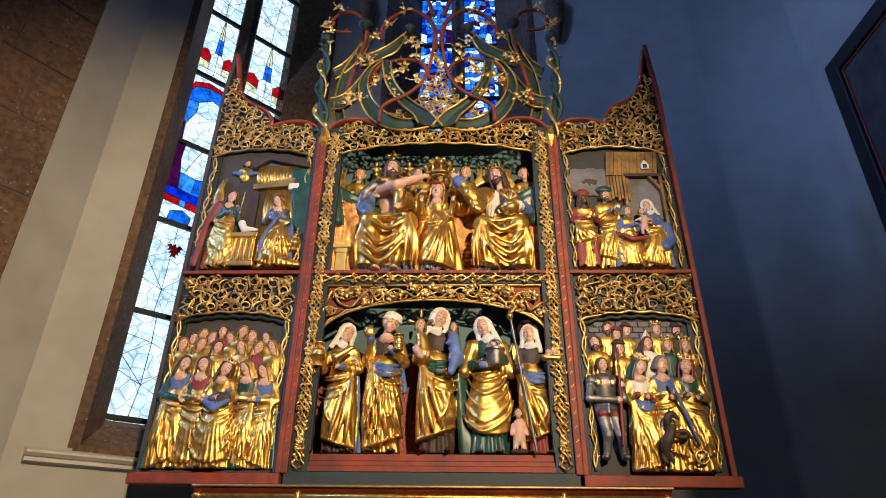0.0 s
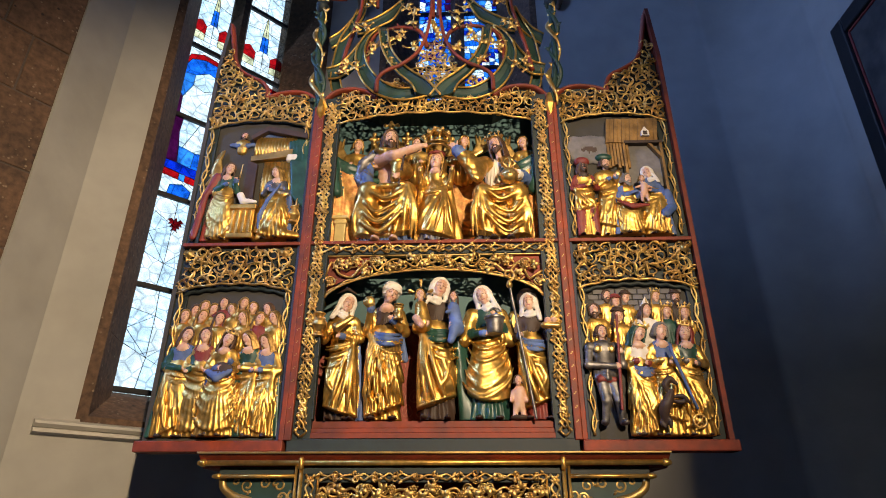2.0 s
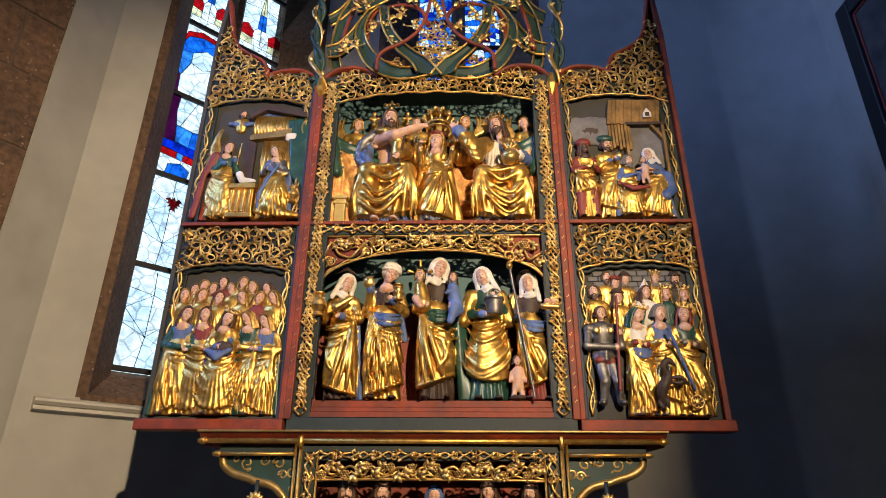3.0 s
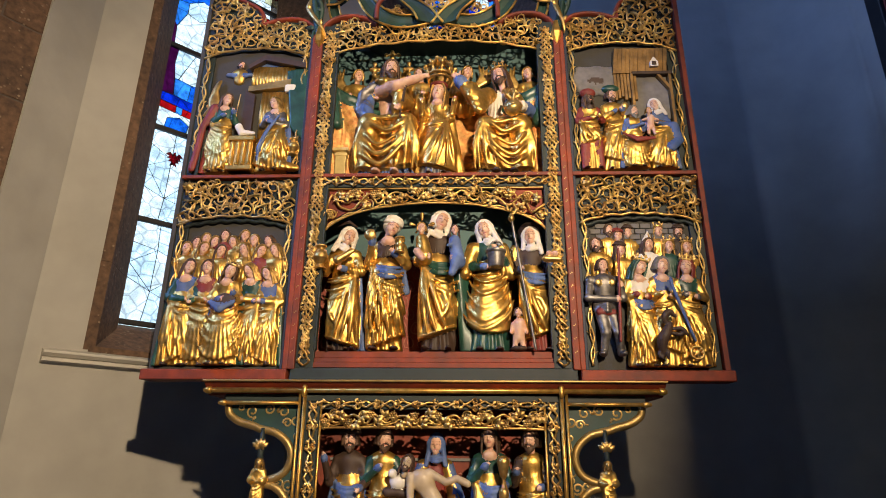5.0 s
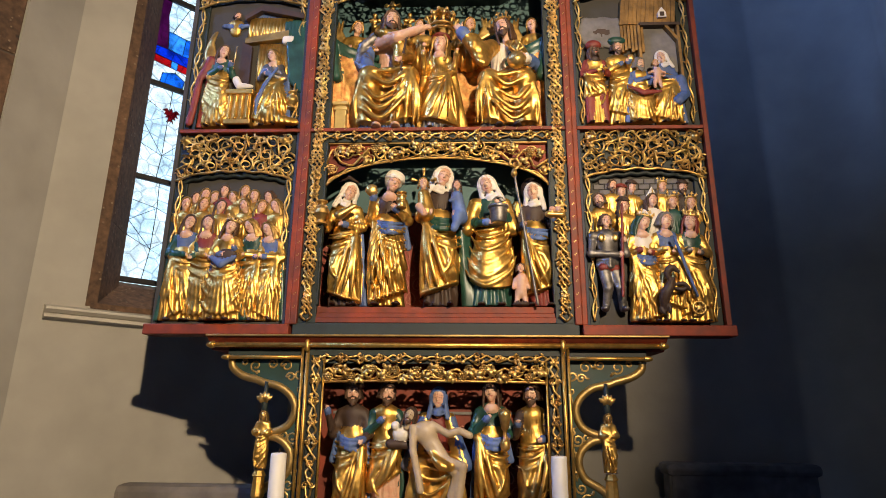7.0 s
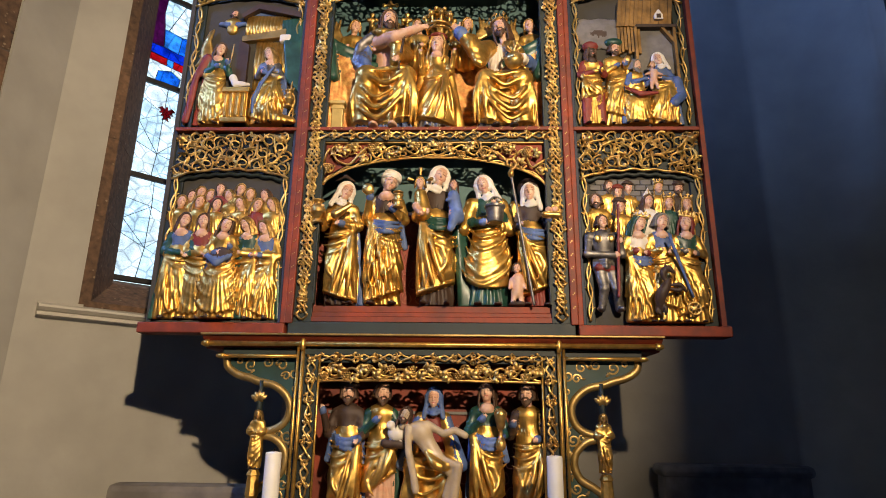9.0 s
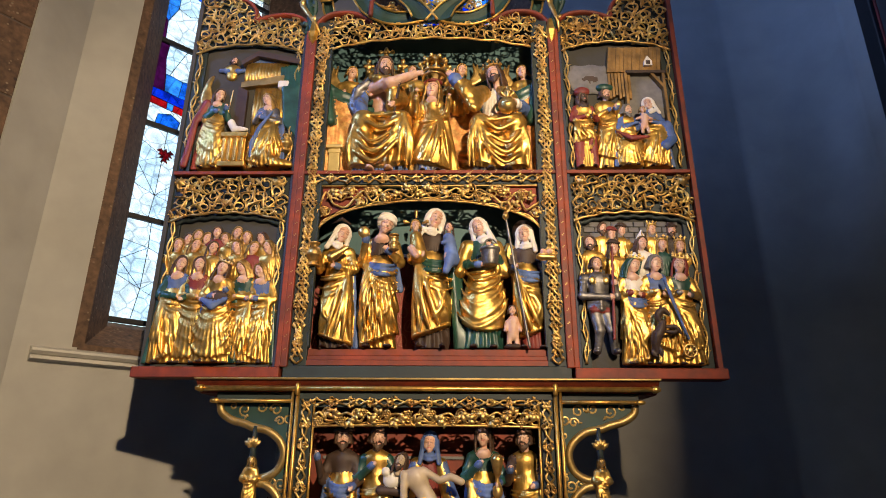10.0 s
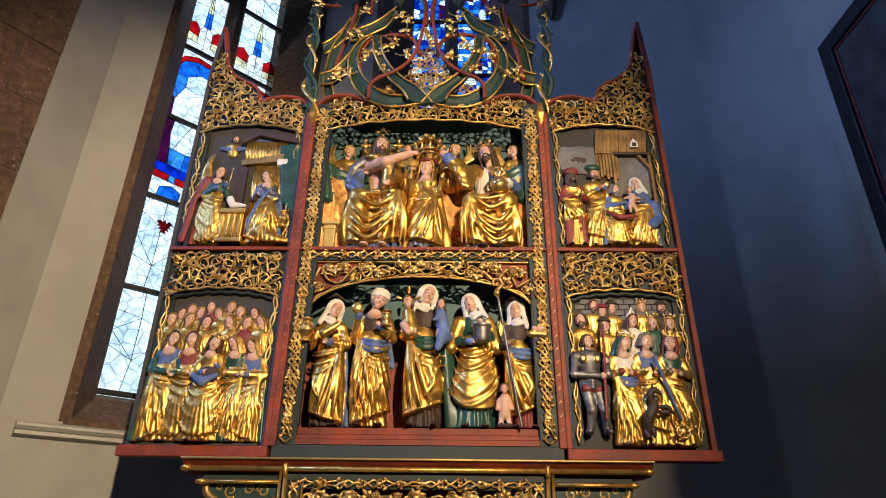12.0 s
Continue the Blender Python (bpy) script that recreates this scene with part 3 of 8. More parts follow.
CURL_TOP = [(-0.018, 4.22), (-0.026, 4.399), (-0.082, 4.494), (-0.161, 4.543), (-0.245, 4.517), (-0.311, 4.455), (-0.338, 4.381), (-0.337, 4.303)]
CURL_LOW = [(-0.047, 4.00), (-0.075, 4.095), (-0.131, 4.139), (-0.206, 4.149), (-0.275, 4.135)]
HOOK = [(-0.444, 4.455), (-0.484, 4.53), (-0.546, 4.562), (-0.606, 4.547), (-0.650, 4.485), (-0.642, 4.422), (-0.585, 4.399), (-0.525, 4.398)]
HIGH = [(-0.03, 4.50), (-0.07, 4.66), (-0.05, 4.80), (-0.01, 4.95)]
SIDE = [(-0.528, 3.84), (-0.502, 4.008), (-0.459, 4.202), (-0.437, 4.314), (-0.432, 4.43)]
INNER = [(-0.376, 3.90), (-0.373, 4.02), (-0.340, 4.10), (-0.30, 4.13)]
BANDS = [
    ([(0.03, 3.640), (-0.040, 3.735), (-0.121, 3.799), (-0.196, 3.880), (-0.248, 3.983), (-0.266, 4.10)], [(-0.10, 3.66), (-0.125, 3.715), (-0.190, 3.785), (-0.250, 3.870), (-0.292, 3.97), (-0.312, 4.10)], -0.034),
    ([(-0.006, 3.768), (-0.085, 3.720), (-0.185, 3.708), (-0.270, 3.748), (-0.345, 3.830), (-0.384, 3.92), (-0.390, 4.0), (-0.365, 4.08), (-0.320, 4.135)], [(-0.006, 3.664), (-0.146, 3.632), (-0.253, 3.645), (-0.348, 3.703), (-0.410, 3.802), (-0.440, 3.924), (-0.428, 4.02), (-0.38, 4.105), (-0.325, 4.145)], -0.008),
    ([(-0.613, 4.125), (-0.555, 4.172), (-0.495, 4.260), (-0.437, 4.36), (-0.425, 4.42)], [(-0.592, 4.050), (-0.536, 4.102), (-0.480, 4.175), (-0.425, 4.29), (-0.410, 4.41)], 0.048),
    ([(-0.460, 4.215), (-0.380, 4.236), (-0.284, 4.302), (-0.205, 4.385), (-0.18, 4.41)], [(-0.450, 4.130), (-0.390, 4.148), (-0.320, 4.190), (-0.245, 4.245), (-0.19, 4.36)], 0.030),
    ([(-0.602, 3.877), (-0.535, 3.901), (-0.477, 3.974), (-0.420, 4.070), (-0.336, 4.134)], [(-0.586, 3.804), (-0.520, 3.816), (-0.454, 3.883), (-0.402, 3.956), (-0.350, 4.06)], 0.018),
    ([(-0.548, 3.70), (-0.575, 3.784), (-0.576, 3.926), (-0.551, 4.094), (-0.500, 4.215), (-0.46, 4.33)], [(-0.460, 3.64), (-0.508, 3.744), (-0.530, 3.864), (-0.508, 4.0), (-0.462, 4.18), (-0.44, 4.31)], 0.036),
]
SPRIGS = [(-0.479, 3.875), (-0.436, 3.851), (-0.495, 3.823), (-0.329, 4.005), (-0.271, 4.005), (-0.355, 3.960), (-0.249, 3.889), (-0.370, 4.312), (-0.291, 4.413), (-0.168, 4.273), (-0.130, 4.235), (-0.194, 4.080), (-0.225, 4.046), (-0.126, 3.982), (-0.09, 3.955), (-0.440, 4.127), (-0.400, 4.140), (-0.600, 4.550), (-0.13, 4.16), (-0.20, 4.53)]
for s in (-1, 1):
    bm = bmesh.new()
    put_tube(bm, spline([(s * -x, 0.025, z) for x, z in [(-0.612, 3.555), (-0.591, 3.655), (-0.534, 3.713), (-0.458, 3.728), (-0.380, 3.715), (-0.308, 3.665)]], 6), 0.013, 8, flat=2.0)
    part("lobed_rim", bm, RED, crest, "red painted lobed rim", smooth=True)
    for name, pts, r, y in (("ogee_branch", OGEE, 0.012, -0.044), ("upper_curl", CURL_TOP, 0.015, 0.0), ("lower_curl", CURL_LOW, 0.013, 0.0), ("side_curl", HOOK, 0.012, 0.02), ("top_branch", HIGH, 0.013, 0.0), ("side_branch", SIDE, 0.013, 0.022), ("inner_branch", INNER, 0.012, 0.004)):
        bm = bmesh.new()
        path = spline([(s * -x, y, z) for x, z in pts], 7)
        put_tube(bm, path, r, 8, taper=[1.0 - 0.3 * i / len(path) for i in range(len(path))])
        if "curl" in name:
            for i in range(5, len(path), 8):
                tip = path[i] + Vector((0.020 * math.cos(i), -0.012, 0.020 * math.sin(i)))
                put_tube(bm, [path[i], tip], r * 0.7, 6, taper=[1, 0.5])
        part(name, bm, RED, crest, "red painted curling branch", smooth=True)
    for first, second, y in BANDS:
        green, gold = bmesh.new(), bmesh.new()
        put_band(green, gold, [(s * -x, z) for x, z in first], [(s * -x, z) for x, z in second], y + 0.003 * s)
        b = part("band", green, BANDGREEN, crest, "green painted hollow ribbon")
        part("gilded_edge", gold, GOLD, b, smooth=True)
    for x, z in SPRIGS:
        bm = bmesh.new()
        sprig(bm, s * -x, z, -0.018, 0.042, rng)
        part("leaf_sprig", bm, GILT, crest, "gilded leaf sprig", smooth=True)
    # dark flared cups at the tips of the bands
    for x, z, r in ((-0.438, 4.447, 0.046), (-0.172, 4.410, 0.038), (-0.296, 4.132, 0.034)):
        bm = bmesh.new()
        put_tube(bm, [Vector((s * -x, 0.01, z + d)) for d in (-0.045, -0.020, -0.010, 0.004, 0.012, 0.03)], r * 0.95, 8, taper=[0.25, 0.45, 0.95, 1.0, 0.55, 0.2])
        part("leaf_cup", bm, BLACKGREEN, crest, "dark green cup at a branch tip", smooth=True)
    # side pinnacles: a twisted leaf shaft over the post
    bm = bmesh.new()
    path = spline([(s * -x, 0.0, z) for x, z in [(-0.604, 3.58), (-0.635, 3.75), (-0.652, 3.90), (-0.655, 4.05), (-0.652, 4.18), (-0.655, 4.29)]], 8)
    put_tube(bm, path, 0.015, 8, taper=[1.3 - 0.5 * i / len(path) for i in range(len(path))])
    pin = part("pinnacle", bm, BANDGREEN, crest, "green shaft wound with gilded leaves", smooth=True)
    for turn, mat, tone in ((0, GILT, "gilded"), (math.pi, BANDGREEN, "green")):
        bm = bmesh.new()
        wind = [p + Vector((0.030 * math.cos(i * 0.34 + turn) * (1.2 - 0.012 * i), -0.018 * math.sin(i * 0.34 + turn) - 0.008, 0)) for i, p in enumerate(path)]
        put_tube(bm, wind, 0.012, 7, flat=0.6, taper=[0.35 + 0.9 * abs(math.sin(i * 0.17 + turn)) for i in range(len(wind))])
        for i in range(3, len(wind), 5):
            put_leaf(bm, (wind[i].x, wind[i].z), rng.uniform(0.2, 2.9), 0.034, wind[i].y - 0.006)
        part("wound_leaf", bm, mat, pin, tone + " wound leaf", smooth=True)
    bm = bmesh.new()
    put_tube(bm, [Vector((s * 0.660, 0, 4.30 + d)) for d in (-0.02, -0.005, 0.012, 0.03, 0.045, 0.055)], 0.038, 8, taper=[0.4, 0.8, 1.0, 1.0, 0.75, 0.4])
    part("pinnacle_cup", bm, BLACKGREEN, pin, smooth=True)
    bm = bmesh.new()
    for k in range(3):
        sprig(bm, s * (0.66 + 0.015 * (k - 1)), 4.375 + 0.03 * k, -0.01, 0.034, rng)
    part("pinnacle_finial", bm, GILT, pin, "gilded leaf bunch", smooth=True)
    bm = bmesh.new()
    put_tube(bm, [Vector((s * 0.600, -0.012, 3.52 + d)) for d in (0, 0.03, 0.06, 0.10, 0.13)], 0.026, 6, taper=[0.1, 0.8, 1.0, 0.7, 0.5])
    part("bud", bm, GOLD, crest, "gilded bud on the post")


def ogee_room(x, z):
    ax = abs(x)
    pts = sorted(((-a, b) for a, b in OGEE))
    top = inner_room(pts, ax) if ax > 0.03 else 4.10
    return min(top - 0.02 - z, z - 3.735, 0.29 - ax)


part("ogee_tracery", scrollwork(ogee_room, -0.28, 0.28, 3.70, 4.05, 0.010, rng, 0.028, 0.0042, 2500), GILT, crest, "gilded interlaced tracery inside the ogee", smooth=True)
bm = bmesh.new()
for k in range(7):
    put_leaf(bm, (0, 4.04 + 0.02 * k), 1.57 + (k - 3) * 0.5, 0.05, -0.02)
part("centre_leaves", bm, GILT, crest, smooth=True)

# ---- carved figures: each is one mesh, carved from blended solids ----
FLESH = material("painted_flesh", (0.66, 0.43, 0.30), 0.5, vary=0.1, scale=25, bump=0.05, second=(0.60, 0.33, 0.22), patch=26, coat=0.2)
PALE = material("pale_painted_flesh", (0.50, 0.39, 0.25), 0.5, vary=0.12, scale=25, bump=0.05, patch=14, coat=0.2)
VEIL = material("white_painted_linen", (0.82, 0.77, 0.67), 0.55, vary=0.1, scale=30, bump=0.1, patch=12)
BLUE = material("azurite_paint", (0.055, 0.11, 0.30), 0.6, vary=0.25, scale=30, bump=0.15, second=(0.10, 0.15, 0.30), patch=14)
SKYBLUE = material("light_blue_paint", (0.13, 0.21, 0.47), 0.6, vary=0.2, scale=30, patch=14)
GREEN = material("green_glaze", (0.02, 0.085, 0.06), 0.45, vary=0.25, scale=25, patch=14, coat=0.2)
HAIR = material("brown_painted_hair", (0.10, 0.05, 0.025), 0.55, vary=0.35, scale=70, bump=0.5, bump_scale=160, patch=25)
GOLDHAIR = material("gilded_hair", (0.50, 0.30, 0.09), 0.42, 0.8, vary=0.35, scale=70, bump=0.5, bump_scale=160, patch=25)
CRIMSON = material("crimson_paint", (0.24, 0.035, 0.025), 0.55, vary=0.2, scale=30, patch=12)
DARK = material("dark_brown_paint", (0.065, 0.036, 0.022), 0.6, vary=0.3, scale=30)
SILVER = material("tarnished_silver_leaf", (0.30, 0.28, 0.26), 0.46, 0.8, vary=0.35, scale=40, patch=18)
PALEGOLD = material("pale_gilding", (0.80, 0.62, 0.26), 0.45, 0.55, vary=0.15, scale=25)
BROCADE = material("gilded_brocade", (0.82, 0.46, 0.14), 0.46, 0.45, vary=0.35, scale=30, bump=0.4, bump_scale=70, second=(0.58, 0.24, 0.07), patch=34)
EYES = material("painted_eyes", (0.24, 0.13, 0.09), 0.5, vary=0.1)
LIPS = material("painted_lips", (0.48, 0.17, 0.13), 0.5, vary=0.1)
THATCH = material("gold_brown_boards", (0.36, 0.20, 0.055), 0.55, 0.25, vary=0.3, scale=40, bump=0.4, patch=12)
GREY = material("grey_stone_paint", (0.20, 0.19, 0.18), 0.7, vary=0.3, scale=25)
PALETTE = [GOLD, FLESH, VEIL, BLUE, GREEN, HAIR, CRIMSON, DARK, SILVER, GREY, SKYBLUE, PALE, GOLDHAIR, GILT, BROCADE, EYES, LIPS]
AU, FL, VE, BL, GN, HR, CR, DK, SI, GY, SB, PA, GH, GI, BR, EY, LI = range(17)


class Carving:
    """Solids in metres that melt into one another; front is -y."""

    def __init__(self, seed=0):
        self.items = []
        self.pleats = []
        self.heads = []
        self.rng = random.Random(seed)
        self.floor = None
        self.crumple = 0.0005

    def rod(self, mat, a, b, ra, rb=None, k=0.010, flat=1.0, cut=None):
        """A tapered rod; flat squeezes its depth; cut: (height, slope, bow) of a hem below which it ends."""
        self.items.append((mat, "rod", np.array(a, float), np.array(b, float), ra, ra if rb is None else rb, k, flat, cut))

    def egg(self, mat, c, r, k=0.006):
        self.items.append((mat, "egg", np.array(c, float), np.array(r, float), 0, 0, k, 1.0, None))

    def cord(self, mat, pts, r, k=0.008, taper=True):
        """A bent rod along points, even all along or thinner at both ends."""
        n = len(pts) - 1
        size = [r * (0.45 + 0.55 * math.sin(math.pi * i / n) if taper else 1.0) for i in range(n + 1)]
        self.items.append((mat, "chain", np.array([tuple(p) for p in pts], float), np.array(size), 0, 0, k, 1.0, None))

    def can(self, mat, at, z0, z1, r0, r1, k=0.002):
        """An upright turned piece with flat ends."""
        self.items.append((mat, "can", np.array((at[0], at[1], z0), float), np.array((at[0], at[1], z1), float), r0, r1, k, 1.0, None))

    def swag(self, mat, a, b, sag, out, r, k=0.009, n=6):
        """A fold that hangs from a to b."""
        a, b = Vector(a), Vector(b)
        pts = []
        for i in range(n + 1):
            u = i / n
            h = 4 * u * (1 - u)
            p = a.lerp(b, u) + Vector((0, -out * h, -sag * h))
            if self.floor is not None:
                p.z = max(p.z, self.floor + r)
            pts.append(p)
        self.cord(mat, pts, r, k)

    def fan(self, mats, at, count, depth, z0, z1, wobble=0.5, bend=0.0):
        """Sharp folds that spread from a gathering point, between two heights."""
        self.pleats.append((mats, at, count, depth, z0, z1, wobble, bend, self.rng.uniform(0, 6)))

    def scaled(self, f):
        """All solids, f times as large."""
        self.items = [(m, kind, a * f, b * f, ra * f, rb * f, k * f, flat, cut and (cut[0] * f, cut[1], cut[2] / f)) for m, kind, a, b, ra, rb, k, flat, cut in self.items]
        self.pleats = [(mats, (at[0] * f, at[1] * f), n, d * f, z0 * f, z1 * f, p, q, ph) for mats, at, n, d, z0, z1, p, q, ph in self.pleats]
        self.heads = [(c, Matrix.Scale(f, 4) @ m) for c, m in self.heads]
        return self

    def mesh(self, name, voxel):
        pieces = [self.skin(voxel)]
        for c, m in self.heads:
            size = m.to_scale().x
            v, f, t = c.skin(max(0.058, 0.0021 / size))
            v = v @ np.array(m.to_3x3()).T + np.array(m.translation)
            pieces.append((v, f, t))
        verts, faces, tones, n = [], [], [], 0
        for v, f, t in pieces:
            verts.append(v)
            faces.append(f + n)
            tones.append(t[f[:, 0]])
            n += len(v)
        verts, faces, tones = np.concatenate(verts), np.concatenate(faces), np.concatenate(tones)
        me = bpy.data.meshes.new(name)
        me.from_pydata(verts.tolist(), [], faces.tolist())
        used = sorted(set(tones.tolist()))
        for m in used:
            me.materials.append(PALETTE[m])
        slot = np.zeros(32, int)
        slot[used] = np.arange(len(used))
        me.polygons.foreach_set("material_index", slot[tones])
        me.polygons.foreach_set("use_smooth", [True] * len(me.polygons))
        me.update()
        return me

    def skin(self, voxel):
        lo, hi = np.full(3, 9.0), np.full(3, -9.0)
        for mat, kind, a, b, ra, rb, k, flat, cut in self.items:
            if kind == "chain":
                lo, hi = np.minimum(lo, a.min(0) - b.max()), np.maximum(hi, a.max(0) + b.max())
            elif kind != "egg":
                r = max(ra, rb) * 1.2
                lo, hi = np.minimum(lo, np.minimum(a, b) - r), np.maximum(hi, np.maximum(a, b) + r)
            else:
                lo, hi = np.minimum(lo, a - b), np.maximum(hi, a + b)
        lo -= 3 * voxel
        hi += 3 * voxel
        n = np.ceil((hi - lo) / voxel).astype(int) + 1
        ax = [(lo[i] + voxel * np.arange(n[i])).astype(np.float32) for i in range(3)]
        far = 9 * voxel
        field = np.full(n, far, np.float32)
        best = np.full(n, 9.0, np.float32)
        owner = np.zeros(n, np.int8)
        for mat, kind, a, b, ra, rb, k, flat, cut in self.items:
            pad = 6 * voxel
            if kind == "chain":
                l0, h0 = a.min(0) - b.max() - pad, a.max(0) + b.max() + pad
            elif kind != "egg":
                r = max(ra, rb) * 1.05
                l0, h0 = np.minimum(a, b) - r - pad, np.maximum(a, b) + r + pad
            else:
                l0, h0 = a - b - pad, a + b + pad
            i0 = np.clip(((l0 - lo) / voxel).astype(int), 0, n - 1)
            i1 = np.clip(np.ceil((h0 - lo) / voxel).astype(int) + 1, 1, n)
            sl = tuple(slice(p, q) for p, q in zip(i0, i1))
            X = ax[0][sl[0]][:, None, None]
            Y = ax[1][sl[1]][None, :, None]
            Z = ax[2][sl[2]][None, None, :]
            if kind == "rod":
                d = b - a
                px, py, pz = X - a[0], (Y - a[1]), Z - a[2]
                h = np.clip((px * d[0] + py * d[1] + pz * d[2]) / max(d @ d, 1e-9), 0, 1)
                qx, qy, qz = px - h * d[0], (py - h * d[1]) / flat, pz - h * d[2]
                dist = np.sqrt(qx * qx + qy * qy + qz * qz) - (ra + (rb - ra) * h)
                dist = dist * min(flat, 1.0)
                if cut:
                    dist = np.maximum(dist, cut[0] + cut[1] * X + cut[2] * X * X - Z)
            elif kind == "chain":
                dist = None
                for p, q, rp, rq in zip(a, a[1:], b, b[1:]):
                    d = q - p
                    px, py, pz = X - p[0], Y - p[1], Z - p[2]
                    h = np.clip((px * d[0] + py * d[1] + pz * d[2]) / max(d @ d, 1e-9), 0, 1)
                    one = np.sqrt((px - h * d[0]) ** 2 + (py - h * d[1]) ** 2 + (pz - h * d[2]) ** 2) - (rp + (rq - rp) * h)
                    dist = one if dist is None else np.minimum(dist, one)
            elif kind == "can":
                h = np.clip((Z - a[2]) / (b[2] - a[2]), 0, 1)
                dist = np.maximum(np.sqrt((X - a[0]) ** 2 + (Y - a[1]) ** 2) - (ra + (rb - ra) * h), np.maximum(a[2] - Z, Z - b[2]))
            else:
                e = np.sqrt(((X - a[0]) / b[0]) ** 2 + ((Y - a[1]) / b[1]) ** 2 + ((Z - a[2]) / b[2]) ** 2)
                dist = (e - 1) * b.min()
            old = field[sl]
            hh = np.clip(0.5 + 0.5 * (old - dist) / k, 0, 1)
            field[sl] = old * (1 - hh) + dist * hh - k * hh * (1 - hh)
            win = dist < best[sl]
            owner[sl] = np.where(win, mat, owner[sl])
            best[sl] = np.where(win, dist, best[sl])
        X, Z = ax[0][:, None], ax[2][None, :]
        for mats, at, count, depth, z0, z1, p, q, ph in self.pleats:
            dx, dz = X - at[0], at[1] - Z
            rr = np.sqrt(dx * dx + dz * dz)
            reach = max(at[1] - z0, 0.05)
            ang = np.arctan2(dx + q * dz * (rr / reach), np.abs(dz) + 0.15 * reach)
            u = count * ang + (ph + p * np.sin(5.0 * rr / reach + ph) + 0.4 * p * np.sin(13.0 * rr / reach + 3 * ang + ph)) * 0.32
            gain = np.clip(rr / reach * 1.6, 0.12, 1.0)
            ridge = (0.5 + 0.5 * np.cos(math.tau * u)) ** 1.4 - 0.40
            ridge = ridge * (0.72 + 0.28 * np.sin(31 * X + 23 * Z + ph) * np.sin(17 * Z - 21 * X + 2 * ph))
            fade = np.clip((Z - z0) / 0.04 + 0.5, 0, 1) * np.clip((z1 - Z) / 0.05, 0, 1)
            shift = (depth * gain * ridge * fade)[:, None, :]
            field = field - np.where(np.isin(owner, mats), shift, 0.0)
        if self.crumple:
            ph = self.rng.uniform(0, 6)
            wave = np.sin(36 * X + 15 * Z + ph + 2.2 * np.sin(13 * Z + ph)) * np.sin(19 * Z - 14 * X + 2 * ph + 1.9 * np.sin(17 * X)) + 0.8 * np.sin(53 * Z + 70 * X - ph + 2.4 * np.sin(25 * X + 19 * Z))
            field = field + np.where(np.isin(owner, CLOTH), (self.crumple * wave)[:, None, :], 0.0)
        if self.floor is not None:
            field = np.maximum(field, 0.004 - ax[2][None, None, :])
        return nets(field, owner, lo, voxel)


CLOTH = (AU, BL, GN, CR, SB, DK, BR)


def nets(f, owner, lo, voxel):
    """A smooth skin round the part of a field that is below nought: corners, faces and their paints."""
    nx, ny, nz = (s - 1 for s in f.shape)
    inside = f < 0
    some = np.zeros((nx, ny, nz), np.int8)
    for i in (0, 1):
        for j in (0, 1):
            for k in (0, 1):
                some += inside[i:i + nx, j:j + ny, k:k + nz]
    cells = np.argwhere((some > 0) & (some < 8))
    index = np.full((nx, ny, nz), -1)
    index[tuple(cells.T)] = np.arange(len(cells))
    total, count = np.zeros((len(cells), 3)), np.zeros(len(cells))
    for axis in range(3):
        for p in (0, 1):
            for q in (0, 1):
                o = [p, q]
                o.insert(axis, 0)
                e = list(o)
                e[axis] = 1
                a, b = f[tuple((cells + o).T)], f[tuple((cells + e).T)]
                cross = (a < 0) != (b < 0)
                t = np.where(cross, a / np.where(cross, a - b, 1), 0)
                for c in range(3):
                    total[:, c] += np.where(cross, t if c == axis else o[c], 0)
                count += cross
    mean = total / count[:, None]
    verts = lo + voxel * (cells + mean)
    tone = owner[tuple((cells + np.rint(mean).astype(int)).T)]
    faces = []
    for axis in range(3):
        a = f[tuple(slice(0, -1) if c == axis else slice(1, -1) for c in range(3))]
        b = f[tuple(slice(1, None) if c == axis else slice(1, -1) for c in range(3))]
        spots = np.argwhere((a < 0) != (b < 0))
        if not len(spots):
            continue
        inner = a[tuple(spots.T)] < 0
        base = spots + np.array([0 if c == axis else 1 for c in range(3)])
        u, v = [c for c in range(3) if c != axis]
        quad = []
        for du, dv in ((1, 1), (0, 1), (0, 0), (1, 0)):
            g = base.copy()
            g[:, u] -= du
            g[:, v] -= dv
            quad.append(index[tuple(g.T)])
        quad = np.array(quad).T
        flip = inner if axis != 1 else ~inner
        quad[~flip] = quad[~flip][:, ::-1]
        faces.append(quad)
    faces = np.concatenate(faces)
    return verts, faces[(faces >= 0).all(1)], tone


def place(name, carving, at, label, category, group="", voxel=0.0046, turn=0.0, lean=0.0, squash=1.0):
    ob = new(name, carving.mesh(name, voxel))
    ob.matrix_world = pose(*at, 0, lean, turn) @ Matrix.Diagonal((1, squash, 1, 1))
    return tagged(ob, label, category, group)


